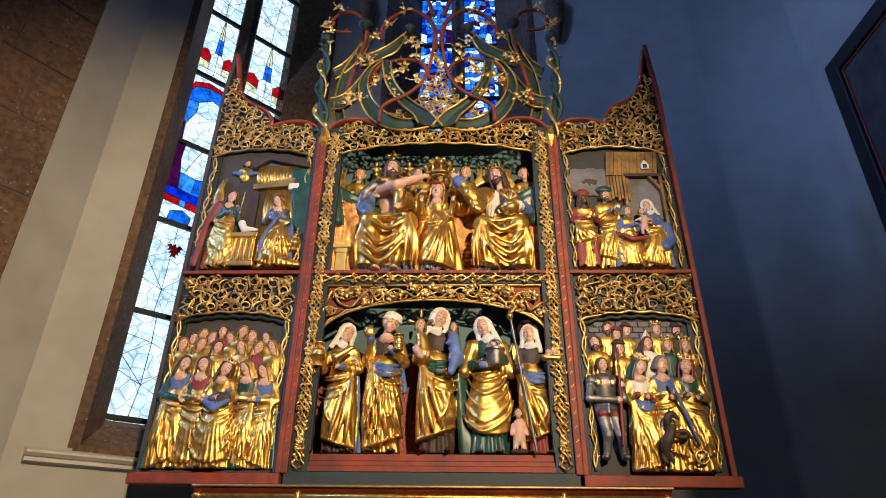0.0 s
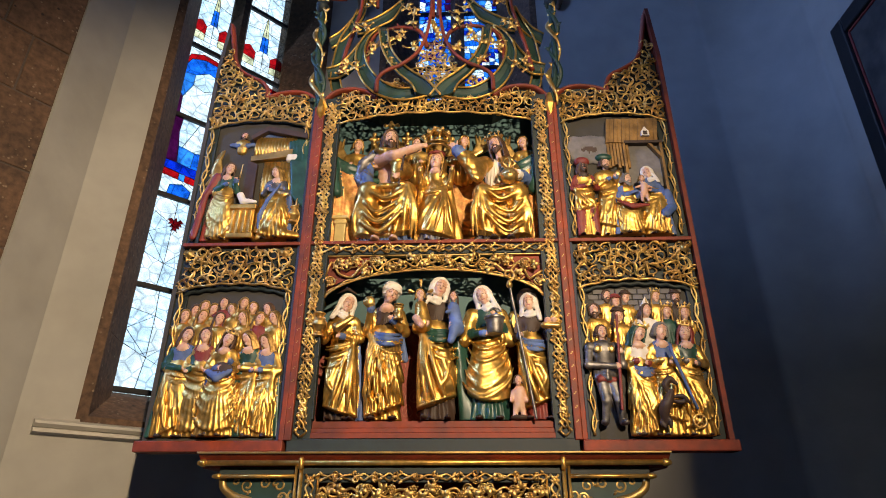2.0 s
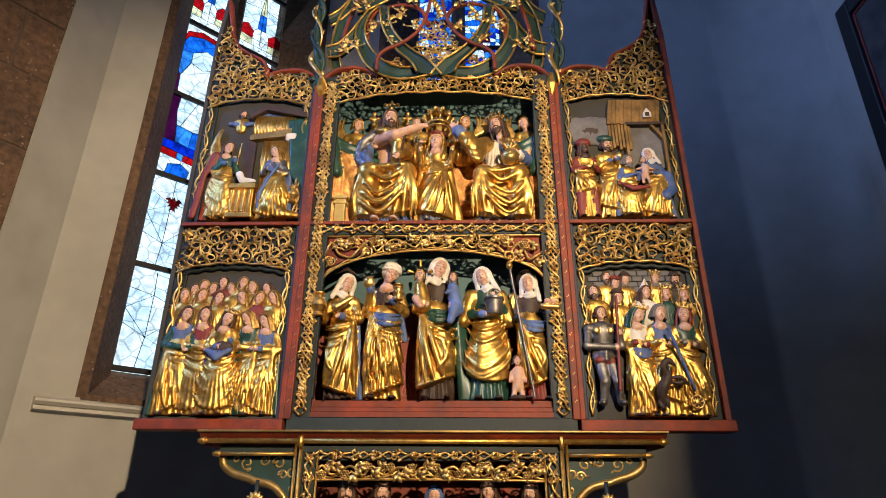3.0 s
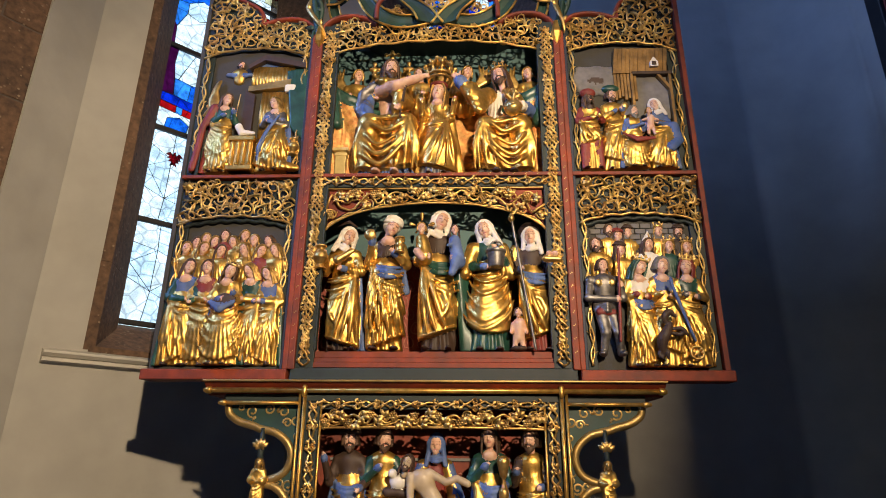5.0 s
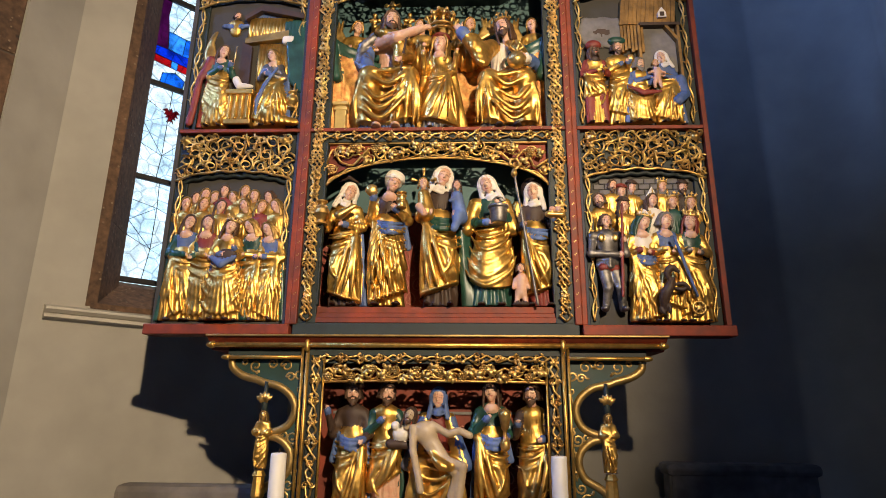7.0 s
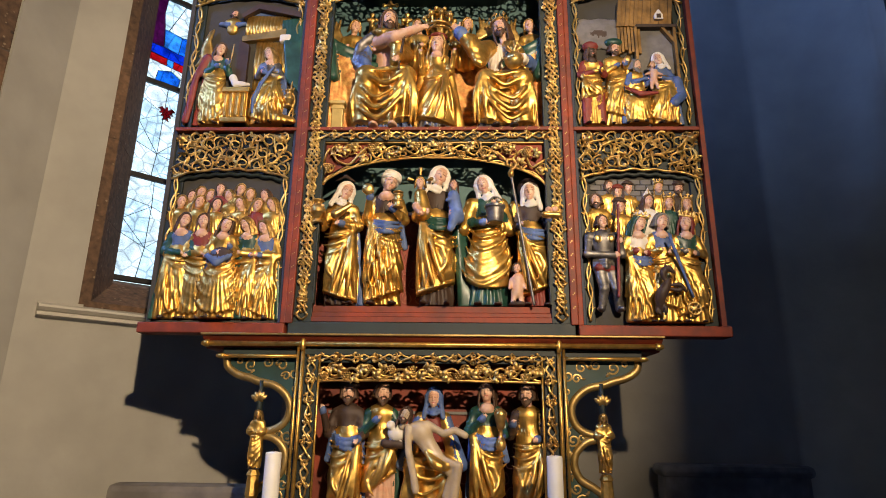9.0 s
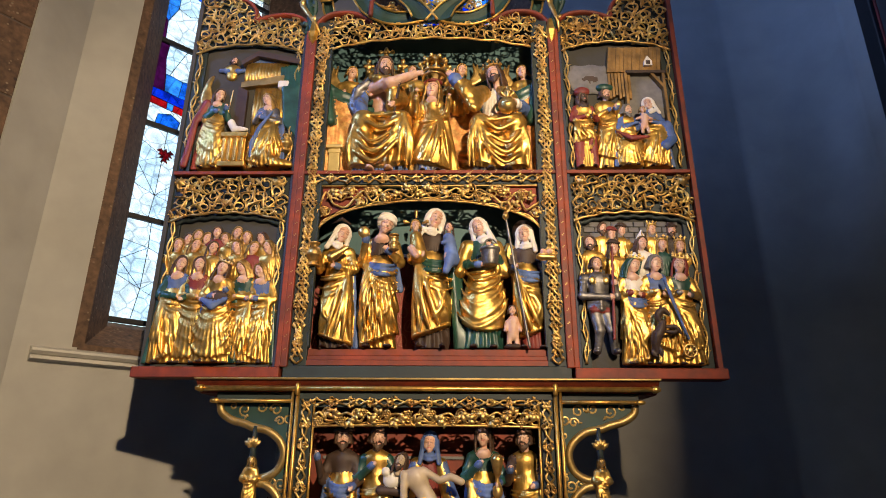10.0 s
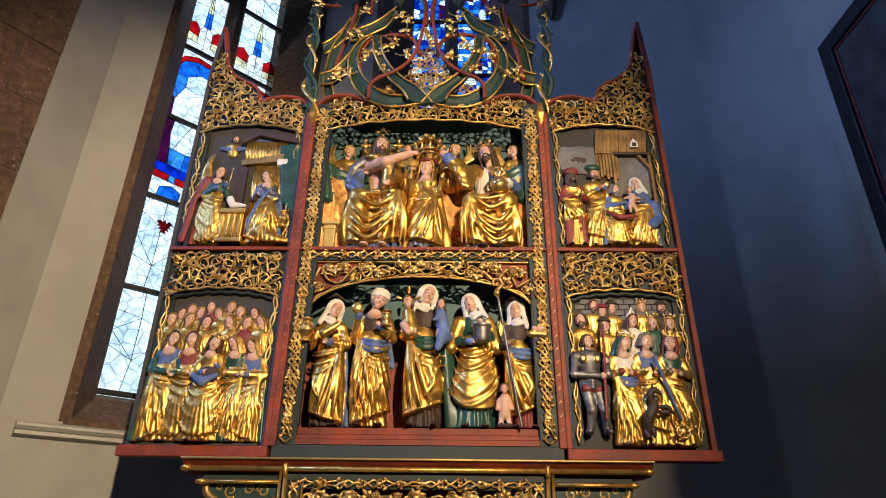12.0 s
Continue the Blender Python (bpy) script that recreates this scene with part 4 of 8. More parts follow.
def face(skin=FL, hair=HR, veil=None, beard=None, crown=False, long_hair=True, turban=False, hat=None, seed=0):
    """A carved head, one unit from its middle to the chin; front is -y."""
    c = Carving(seed)
    c.crumple = 0.0
    r = c.rng
    c.egg(skin, (0, 0.10, 0.18), (0.64, 0.78, 0.80), 0.2)
    c.egg(skin, (0, -0.10, -0.15), (0.54, 0.60, 0.80), 0.2)
    c.egg(skin, (0, -0.44, -0.78), (0.19, 0.19, 0.17), 0.22)
    for h in (-1, 1):
        c.egg(skin, (h * 0.29, -0.42, -0.30), (0.20, 0.18, 0.22), 0.2)
        c.rod(skin, (h * 0.10, -0.68, 0.21), (h * 0.42, -0.50, 0.17), 0.055, 0.05, 0.12)
        c.egg(skin, (h * 0.25, -0.585, 0.075), (0.15, 0.10, 0.085), 0.05)
        c.rod(EY, (h * 0.13, -0.665, 0.005), (h * 0.36, -0.605, 0.0), 0.030, 0.024, 0.01)
        c.rod(EY, (h * 0.14, -0.722, 0.30), (h * 0.40, -0.59, 0.27), 0.012, 0.008, 0.02)
    c.rod(skin, (0, -0.68, 0.16), (0, -0.84, -0.20), 0.055, 0.10, 0.08)
    c.rod(LI, (-0.13, -0.665, -0.49), (0.13, -0.665, -0.49), 0.038, None, 0.02)
    c.egg(skin, (0, -0.62, -0.62), (0.14, 0.08, 0.06), 0.06)
    c.rod(skin, (0, 0.12, -0.5), (0, 0.16, -1.6), 0.33, 0.40, 0.2)
    if veil is not None:
        c.egg(veil, (0, 0.34, 0.30), (0.90, 0.80, 0.95), 0.06)
        if turban:
            for q, (dz, rr) in enumerate(((0.38, 0.21), (0.62, 0.22), (0.84, 0.20))):
                c.cord(veil, [(0.80 * (1 - 0.10 * q) * math.cos(a), 0.10 - (0.62 - 0.14 * q) * math.sin(a), dz + 0.10 * math.sin(a) + 0.06 * math.cos(a)) for a in (k * math.pi / 7 for k in range(8))], rr, 0.06, False)
            c.egg(veil, (0, 0.15, 0.80), (0.88, 0.78, 0.50), 0.1)
        else:
            rim = [(0.64 * math.cos(a) * (1.0 if a < math.pi else 1.0), -0.42 + 0.16 * abs(math.cos(a)), 0.02 + (0.74 if math.sin(a) > 0 else 0.80) * math.sin(a)) for a in (math.radians(-50 + 28 * k) for k in range(11))]
            c.cord(veil, rim, 0.13, 0.05, False)
            rim = [(p[0] * 1.22, p[1] + 0.20, p[2] * 1.12 + 0.06) for p in rim]
            c.cord(veil, rim, 0.17, 0.05, False)
            c.egg(veil, (0, 0.0, -1.12), (0.52, 0.50, 0.38), 0.1)
            for h in (-1, 1):
                for q in range(2):
                    c.cord(veil, [(h * (0.74 + 0.05 * q), -0.10 + 0.14 * q, 0.2), (h * (0.74 + 0.08 * q), -0.12 + 0.12 * q, -0.6), (h * (0.80 + 0.14 * q), -0.22 + 0.1 * q, -1.25), (h * (0.95 + 0.12 * q), -0.28 + 0.08 * q, -1.95 - 0.12 * r.random())], 0.20, 0.12, False)
            for q in range(2):
                c.swag(veil, (-0.80, -0.05, -1.10 - 0.30 * q), (0.80, -0.05, -1.10 - 0.30 * q), 0.28, 0.50, 0.17, 0.16)
    else:
        c.egg(hair, (0, 0.24, 0.34), (0.76, 0.78, 0.80), 0.05)
        drop = 1.75 if long_hair else 0.55
        for h in (-1, 1):
            for q in range(6):
                u = q / 5
                x0, y0 = h * (0.05 + 0.03 * q), -0.56 + 0.16 * q
                wave = 0.05 * math.sin(q * 2.1 + seed)
                pts = spline([(x0, y0 + 0.06, 0.86 + 0.05 * u), (h * (0.46 + 0.05 * u), y0 + 0.08, 0.66 + 0.10 * u), (h * (0.70 + 0.10 * u + wave), y0 + 0.26, 0.10), (h * (0.70 + 0.16 * u - wave), y0 + 0.36, -0.45), (h * (0.74 + 0.16 * u + wave), y0 + 0.34, -0.45 - (drop - 0.45) * 0.5), (h * (0.66 + 0.22 * u), y0 + 0.30, -drop)], 2)
                c.cord(hair, pts, 0.125, 0.03, False)
    if beard is not None:
        for k in range(7):
            a = (k - 3) / 3
            c.cord(beard, spline([(0.50 * a, -0.52 + 0.26 * a * a, -0.52 + 0.22 * a * a), (0.42 * a, -0.62 + 0.25 * a * a, -0.88 + 0.10 * a * a), (0.24 * a + 0.05 * math.sin(k * 2), -0.58 + 0.1 * a * a, -1.35 + 0.25 * abs(a))], 3), 0.115, 0.04)
            if abs(a) > 0.8:
                c.rod(beard, (a * 0.56, -0.22, 0.0), (a * 0.50, -0.30, -0.50), 0.10, 0.12, 0.05)
        for h in (-1, 1):
            c.rod(beard, (h * 0.03, -0.74, -0.38), (h * 0.27, -0.58, -0.52), 0.055, 0.045, 0.03)
    if crown:
        n = 12
        ring = [(0.80 * math.cos(i * math.tau / n), 0.10 + 0.80 * math.sin(i * math.tau / n), 0.70) for i in range(n + 1)]
        c.cord(GI, ring, 0.12, 0.03, False)
        for i in range(n):
            p = ring[i]
            tall = 1.32 if i % 2 else 1.12
            c.rod(GI, p, (p[0] * 1.12, 0.1 + (p[1] - 0.1) * 1.12, tall), 0.09, 0.05, 0.03)
            if i % 2:
                for h, up in ((-0.16, 1.12), (0.16, 1.12), (0, 1.30)):
                    c.egg(GI, (p[0] * 1.12 + h * (0.3 + abs(p[1])), 0.1 + (p[1] - 0.1) * 1.12, up), (0.11, 0.10, 0.11), 0.03)
    if hat == "mitre":
        c.rod(VE, (0, 0.0, 0.62), (0, 0.0, 1.95), 0.74, 0.08, 0.08, 0.6)
        c.rod(GI, (-0.62, -0.36, 0.62), (0.62, -0.36, 0.62), 0.13, None, 0.04)
        c.rod(GI, (0, -0.46, 0.66), (0, -0.18, 1.75), 0.09, 0.05, 0.04)
    elif hat in ("cap", "round", "green"):
        tone = {"cap": DK, "round": CR, "green": GN}[hat]
        c.egg(tone, (0, 0.1, 0.86), (0.84, 0.80, 0.48), 0.08)
        c.cord(tone, [(0.90 * math.cos(i * 0.524), 0.08 + 0.86 * math.sin(i * 0.524), 0.66 + 0.06 * math.sin(i * 1.9)) for i in range(13)], 0.17, 0.05, False)
    return c


def head(c, at, s, skin=FL, hair=HR, tilt=0.0, turn=0.0, veil=None, beard=None, crown=False, long_hair=True, turban=False, hat=None, nod=0.0):
    """Sets a head on a figure: s its size, turned about its neck and tilted to one side."""
    h = face(skin, hair, veil, beard, crown, long_hair, turban, hat, int(abs(at[2]) * 977 + s * 9000) % 97)
    m = Matrix.Translation(at) @ Matrix.Scale(s, 4) @ Matrix.Translation((0, 0.1, -0.8)) @ Matrix.Rotation(tilt * 1.3, 4, "Y") @ Matrix.Rotation(turn * 0.9, 4, "Z") @ Matrix.Rotation(nod, 4, "X") @ Matrix.Translation((0, -0.1, 0.8))
    c.heads.append((h, m))


def arm(c, sleeve, shoulder, elbow, wrist, r, skin=FL, cuff=None):
    """A sleeve with creases at the bend, a cuff and a hand with fingers."""
    sh, e, w = Vector(shoulder), Vector(elbow), Vector(wrist)
    c.rod(sleeve, sh, e, r * 1.2, r * 1.05, 0.010)
    c.rod(sleeve, e, w, r * 1.05, r * 0.80, 0.008)
    d = (w - e).normalized()
    if sleeve in CLOTH:
        for u in (0.55, 0.85):
            p = sh.lerp(e, u)
            c.rod(sleeve, p + Vector((-r, -0.5 * r, 0.35 * r)), p + Vector((r, -0.3 * r, -0.25 * r)), r * 0.30, None, 0.012)
        p = e.lerp(w, 0.3)
        c.rod(sleeve, p + Vector((0.2 * r, -0.7 * r, 0.8 * r)), p + Vector((-0.2 * r, -0.7 * r, -0.8 * r)), r * 0.30, None, 0.012)
    if cuff is not None:
        c.rod(cuff, w - d * r * 0.3, w + d * r * 0.2, r * 0.88, r * 0.95, 0.003)
    p = w + d * r * 0.75
    c.rod(skin, w, p + d * r * 0.3, r * 0.46, r * 0.52, 0.004, 0.8)
    side = d.cross(Vector((0, 1, 0)))
    side = side.normalized() if side.length > 0.1 else Vector((1, 0, 0))
    for k in (-1.5, -0.5, 0.5, 1.5):
        a = p + side * k * r * 0.24 + d * r * 0.2
        c.rod(skin, a, a + d * r * 0.95 + Vector((0, 0.12 * r, -0.12 * r)), r * 0.17, r * 0.13, 0.002)
    c.rod(skin, p, p + d * r * 0.5 - side * r * 0.7 + Vector((0, -0.2 * r, 0.25 * r)), r * 0.18, r * 0.13, 0.003)


def gown(c, h, skirt, mantle, x_foot=0.0, side=1, hem=None, sash=None, bodice=AU, wide=1.0, edge=0.16, loops=False, slant=0.35):
    """Body, underskirt and a mantle gathered at one hip that falls in deep, sharp folds to a slanting hem."""
    r = c.rng
    c.floor = 0.0
    sway = -side * 0.012 * h
    c.rod(bodice, (sway, 0.01 * h, 0.60 * h), (0, 0.01 * h, 0.735 * h), 0.080 * h, 0.088 * h, 0.02, 0.8)
    c.rod(bodice, (-0.066 * h, 0.01 * h, 0.742 * h), (0.066 * h, 0.01 * h, 0.742 * h), 0.044 * h, None, 0.02)
    c.rod(skirt, (sway, 0.01 * h, 0.58 * h), (x_foot, 0.015 * h, 0.02 * h), 0.092 * h, 0.130 * h * wide, 0.008, 0.66)
    c.fan((skirt,), (sway, 0.60 * h), 13, 0.016 * h, -0.1, 0.60 * h, 0.3)
    bow = 2.2 / h if loops else 0.9 / h
    cut = (edge * h, side * slant if not loops else side * 0.10, bow)
    c.rod(mantle, (sway, -0.004 * h, 0.575 * h), (x_foot * 0.8, -0.012 * h, 0.30 * h), 0.100 * h, 0.134 * h * wide, 0.012, 0.74, cut)
    c.rod(mantle, (x_foot * 0.8, -0.012 * h, 0.30 * h), (x_foot, -0.006 * h, 0.02 * h), 0.134 * h * wide, 0.138 * h * wide, 0.012, 0.72, cut)
    # the knee of the free leg presses through the cloth
    c.rod(mantle, (side * 0.045 * h, -0.062 * h, 0.42 * h), (side * 0.055 * h, -0.075 * h, 0.22 * h), 0.040 * h, 0.036 * h, 0.04 * h, 1.0, cut)
    bulk = max(0.0, wide - 1.0) * 0.11 * h
    if loops:
        # nested bows that hang from both hips, lowest off the middle
        low_x = side * 0.03 * h
        for i, (zl, zr, zm) in enumerate(((0.56, 0.55, 0.47), (0.53, 0.50, 0.385), (0.49, 0.43, 0.29), (0.43, 0.35, 0.20), (0.36, 0.26, edge + 0.02))):
            w = (0.105 + 0.013 * i) * h * wide
            dy = -0.030 * h - bulk * 0.6
            path = spline([(-side * w, dy, zl * h), (-side * w * 0.72, dy - 0.048 * h, (zl * 0.45 + zm * 0.55) * h), (low_x, dy - 0.076 * h, zm * h), (side * w * 0.78, dy - 0.042 * h, (zr * 0.5 + zm * 0.5) * h), (side * w, dy, zr * h)], 4)
            c.cord(mantle, path, (0.010 + 0.007 * r.random()) * h, 0.017 * h)
        for i in range(3):
            c.cord(mantle, spline([(-side * (0.11 - 0.03 * i) * h, -0.05 * h, 0.52 * h), (-side * (0.135 - 0.03 * i) * h * wide, -0.055 * h, 0.36 * h), (-side * (0.13 - 0.04 * i) * h * wide, -0.055 * h, (edge + 0.10) * h)], 4), 0.012 * h, 0.015 * h)
    else:
        # gathered at one hip, long folds sweep across to a slanting hem
        g = Vector((-side * 0.10 * h, -0.058 * h, 0.575 * h))
        n = 4
        ends = []
        for i in range(n + 1):
            u = i / n
            x = x_foot + side * (-0.13 + 0.26 * u) * h * wide
            ends.append(Vector((x, (-0.045 - 0.080 * math.sin(math.pi * u)) * h - bulk * math.sin(math.pi * u), max(0.012 * h, cut[0] + cut[1] * x + cut[2] * x * x) + 0.012 * h)))
        for i, e in enumerate(ends):
            u = i / n
            start = g + Vector((side * 0.05 * u * h, -0.012 * h, -0.02 * h * u))
            bulge = Vector((-side * 0.050 * h * math.sin(math.pi * u) + side * 0.05 * u * h, -0.050 * h - bulk, -0.085 * h * u))
            size = (0.012 + 0.010 * r.random()) * h
            c.cord(mantle, spline([start, start.lerp(e, 0.35) + bulge * 0.8, start.lerp(e, 0.7) + bulge * 0.6, e], 5), size, 0.021 * h)
        for i in range(3):
            c.swag(mantle, (-side * 0.095 * h, -0.060 * h, (0.56 - 0.02 * i) * h), (side * (0.115 + 0.008 * i) * h, -0.045 * h, (0.52 - 0.06 * i) * h), (0.030 + 0.022 * i) * h, 0.055 * h, (0.010 + 0.004 * r.random()) * h, 0.013 * h, 8)
        # a short fold breaks off the knee
        c.cord(mantle, spline([(side * 0.09 * h, -0.09 * h, 0.36 * h), (side * 0.06 * h, -0.118 * h, 0.25 * h), (side * 0.015 * h, -0.122 * h, 0.19 * h)], 5), 0.013 * h, 0.014 * h)
        c.cord(mantle, spline(ends, 3), 0.0085 * h, 0.006 * h, False)
    # rolled upper edge
    c.swag(mantle, (-side * 0.100 * h, -0.045 * h, 0.585 * h), (side * 0.110 * h, -0.035 * h, 0.545 * h), 0.030 * h, 0.055 * h, 0.014 * h, 0.010 * h, 6)
    c.egg(mantle, (-side * 0.105 * h, -0.055 * h, 0.570 * h), (0.024 * h, 0.026 * h, 0.036 * h), 0.012 * h)
    # bodice pleats
    c.fan((bodice,), (0, 0.95 * h), 22, 0.005 * h, 0.58 * h, 0.73 * h, 0.15)
    if sash is not None:
        for i in range(3):
            c.swag(sash, (-0.10 * h, -0.02 * h, (0.605 - 0.016 * i) * h), (0.112 * h, -0.02 * h, (0.590 - 0.026 * i) * h), (0.035 + 0.012 * i) * h, 0.092 * h, (0.014 + 0.004 * (i % 2)) * h, 0.012 * h)
        c.rod(sash, (side * 0.112 * h, -0.02 * h, 0.57 * h), (side * 0.135 * h, 0.0, 0.42 * h), 0.016 * h, 0.024 * h, 0.01 * h, 0.7)
    if hem is not None:
        for i in range(5):
            u = i / 4
            c.rod(hem, (-side * 0.128 * h * wide + 0.010 * i * side * h, 0.01 * h + 0.02 * h * u, (0.66 - 0.05 * u) * h), (x_foot - side * (0.170 - 0.034 * u) * h * wide, 0.0 + 0.02 * h * (u - 0.5), 0.02 * h), 0.014 * h, 0.021 * h, 0.005 * h)
    for k in (-1, 1):
        c.egg(DK, (x_foot + k * 0.070 * h, -0.10 * h, 0.012 * h), (0.028 * h, 0.050 * h, 0.015 * h), 0.006)


def jug(c, at, s, mat=GI):
    """A turned jar with a foot, a round belly and a rim."""
    x, y, z = at
    for a, b, r0, r1 in ((-1.0, -0.88, 0.52, 0.50), (-0.88, -0.62, 0.42, 0.26), (-0.62, -0.1, 0.30, 0.62), (-0.1, 0.25, 0.62, 0.55), (0.25, 0.62, 0.55, 0.28), (0.62, 0.86, 0.28, 0.36), (0.86, 1.0, 0.46, 0.46)):
        c.can(mat, (x, y), z + a * s, z + b * s, r0 * s, r1 * s)


def cup(c, at, s, mat=GI):
    """A tall lidded beaker with rings."""
    x, y, z = at
    c.can(mat, (x, y), z - 0.9 * s, z + 0.9 * s, 0.58 * s, 0.58 * s)
    for d in (-0.95, -0.2, 0.6, 1.0):
        c.can(mat, (x, y), z + d * s, z + (d + 0.2) * s, 0.68 * s, 0.68 * s)


def maid(h, seed, veil=None, hair=HR, bodice=AU, skirt=DK, mantle=AU, sash=None, hem=None, side=1, tilt=0.0, turn=0.0, crown=False, beard=None, turban=False, poses=None, x_foot=0.0, wide=0.90, edge=0.05, cuff=BL, skin=FL, headsize=0.074, sleeve=None, loops=None, hat=None, slant=0.35, long=True):
    c = Carving(seed)
    gown(c, h, skirt, mantle, x_foot, side, hem, sash, bodice, wide, edge, seed % 3 == 1 if loops is None else loops, slant)
    if (veil is None or turban) and beard is None:
        c.egg(skin, (0, -0.050 * h, 0.775 * h), (0.050 * h, 0.035 * h, 0.040 * h), 0.01 * h)
    sleeve = bodice if sleeve is None else sleeve
    left, right = poses or ((-0.05, 0.62), (0.05, 0.60))
    for s, (hx, hz) in ((-1, left), (1, right)):
        arm(c, sleeve, (s * 0.092 * h, 0.0, 0.745 * h), (s * 0.135 * h, -0.03 * h, 0.60 * h), (hx * h, -0.125 * h, hz * h), 0.029 * h, skin, cuff)
    head(c, (0, -0.02 * h, 0.895 * h), headsize * h, skin, hair, tilt, turn, veil, beard, crown, beard is None and long, turban, hat)
    return c


# five women in the lower niche
Y_NICHE, Z_LOW = 0.085, 1.99
FIVE = "carved women saints in the lower niche"
c = maid(0.545, 1, VE, bodice=AU, skirt=DK, hem=SB, side=-1, tilt=0.25, turn=0.5, loops=False, poses=((-0.13, 0.70), (0.02, 0.60)), x_foot=0.012, edge=0.06)
jug(c, (-0.085, -0.075, 0.375), 0.050)
c.rod(GI, (-0.01, -0.085, 0.36), (0.05, -0.085, 0.40), 0.020, 0.008, 0.006)
c.cord(DK, [(-0.03, -0.02, 0.532), (0.01, -0.03, 0.548), (0.045, -0.01, 0.53)], 0.008, 0.006)
place("saint_statue", c.scaled(1.10), (-0.415, Y_NICHE, Z_LOW), "gilded wooden woman saint with white veil holding an oil jar", "statue", FIVE, 0.0034)
c = maid(0.575, 2, VE, bodice=DK, skirt=AU, hem=BL, sash=BL, side=1, tilt=0.25, turn=0.45, turban=True, poses=((-0.10, 0.74), (0.06, 0.66)), edge=0.05, sleeve=AU)
c.egg(GI, (-0.065, -0.085, 0.455), (0.024, 0.014, 0.024))
cup(c, (0.055, -0.090, 0.405), 0.030)
place("saint_statue", c.scaled(1.13), (-0.215, Y_NICHE, Z_LOW), "gilded wooden woman saint with turban holding a lidded beaker", "statue", FIVE, 0.0034)
c = maid(0.625, 3, VE, bodice=DK, skirt=DK, hem=None, sash=GN, side=1, tilt=0.2, turn=0.3, poses=((-0.08, 0.60), (0.11, 0.58)), edge=0.10, sleeve=AU)
for i in range(4):
    c.rod(GN, (0.085 + 0.008 * i, -0.02 + 0.01 * i, 0.36), (0.105 + 0.012 * i, 0.0, 0.01), 0.012, 0.016, 0.01)
c.rod(AU, (-0.055, -0.075, 0.385), (-0.065, -0.07, 0.455), 0.035, 0.026, 0.02)
c.rod(FL, (-0.085, -0.09, 0.40), (-0.06, -0.12, 0.36), 0.014, 0.012, 0.008)
head(c, (-0.068, -0.075, 0.505), 0.026, FL, GH, long_hair=False)
for d in (-1, 0, 1):
    c.rod(GI, (-0.068 + d * 0.028, -0.06, 0.525 + (0.022 if d == 0 else 0)), (-0.068 + d * 0.046, -0.06, 0.53 + (0.045 if d == 0 else 0)), 0.004, 0.009, 0.004)
c.rod(SB, (0.070, -0.085, 0.445), (0.085, -0.080, 0.355), 0.024, 0.030, 0.015)
c.rod(SB, (0.080, -0.095, 0.36), (0.060, -0.11, 0.30), 0.024, 0.014, 0.012)
c.rod(SB, (0.078, -0.09, 0.44), (0.045, -0.105, 0.42), 0.012, 0.008, 0.008)
head(c, (0.070, -0.078, 0.495), 0.023, FL, HR, long_hair=True)
place("saint_statue", c.scaled(1.085), (0.015, Y_NICHE, Z_LOW), "tall gilded wooden woman saint carrying two children, green cloak", "statue", FIVE, 0.0034)
c = maid(0.575, 4, VE, bodice=GN, skirt=GN, mantle=AU, side=-1, tilt=-0.25, turn=-0.3, poses=((-0.03, 0.58), (0.06, 0.70)), wide=1.12, edge=0.12, loops=True, sleeve=GN, cuff=SB)
c.can(SI, (0.030, -0.085), 0.325, 0.385, 0.030, 0.037)
c.can(SI, (0.030, -0.085), 0.385, 0.397, 0.041, 0.041)
c.swag(SI, (-0.006, -0.09, 0.40), (0.068, -0.09, 0.40), -0.035, 0.0, 0.004, 0.003)
for s in (-1, 1):
    c.rod(AU, (s * 0.06, 0.0, 0.43), (s * 0.095, -0.01, 0.32), 0.030, 0.028, 0.015)
place("saint_statue", c.scaled(1.10), (0.24, Y_NICHE, Z_LOW), "gilded wooden woman saint with white veil holding a dark pail", "statue", FIVE, 0.0034)
c = maid(0.545, 5, VE, bodice=DK, skirt=CR, hem=None, sash=SB, side=1, tilt=-0.05, turn=-0.3, poses=((-0.10, 0.60), (0.12, 0.64)), edge=0.10, sleeve=DK, x_foot=0.01)
c.egg(DK, (0.0, 0.025, 0.515), (0.052, 0.04, 0.050))
for i in range(4):
    c.rod(SB, (0.095, -0.01, 0.33), (0.115 + 0.004 * i, 0.0 + 0.01 * i, 0.20), 0.014, 0.014, 0.01)
c.rod(GI, (0.045, -0.085, 0.365), (0.100, -0.085, 0.362), 0.014, 0.014, 0.004)
for d in (0.06, 0.085):
    c.egg(FL, (d, -0.088, 0.385), (0.013, 0.013, 0.013), 0.003)
c.rod(AU, (-0.07, 0, 0.43), (-0.10, -0.01, 0.34), 0.022, 0.02, 0.015)
place("saint_statue", c.scaled(1.09), (0.44, Y_NICHE, Z_LOW), "gilded wooden abbess with black veil and crozier, blue sash", "statue", FIVE, 0.0034)
c = Carving(6)
c.rod(SI, (0.045, 0, 0.0), (-0.03, 0, 0.52), 0.0055, 0.0055, 0.002)
c.egg(GI, (-0.031, 0, 0.525), (0.013, 0.013, 0.016), 0.003)
spiral = [(-0.033 + 0.027 * (1 - i / 22) * math.sin(i * 0.42), 0, 0.568 - 0.027 * (1 - i / 22) * math.cos(i * 0.42)) for i in range(20)]
c.cord(GI, spiral, 0.0055, 0.003, False)
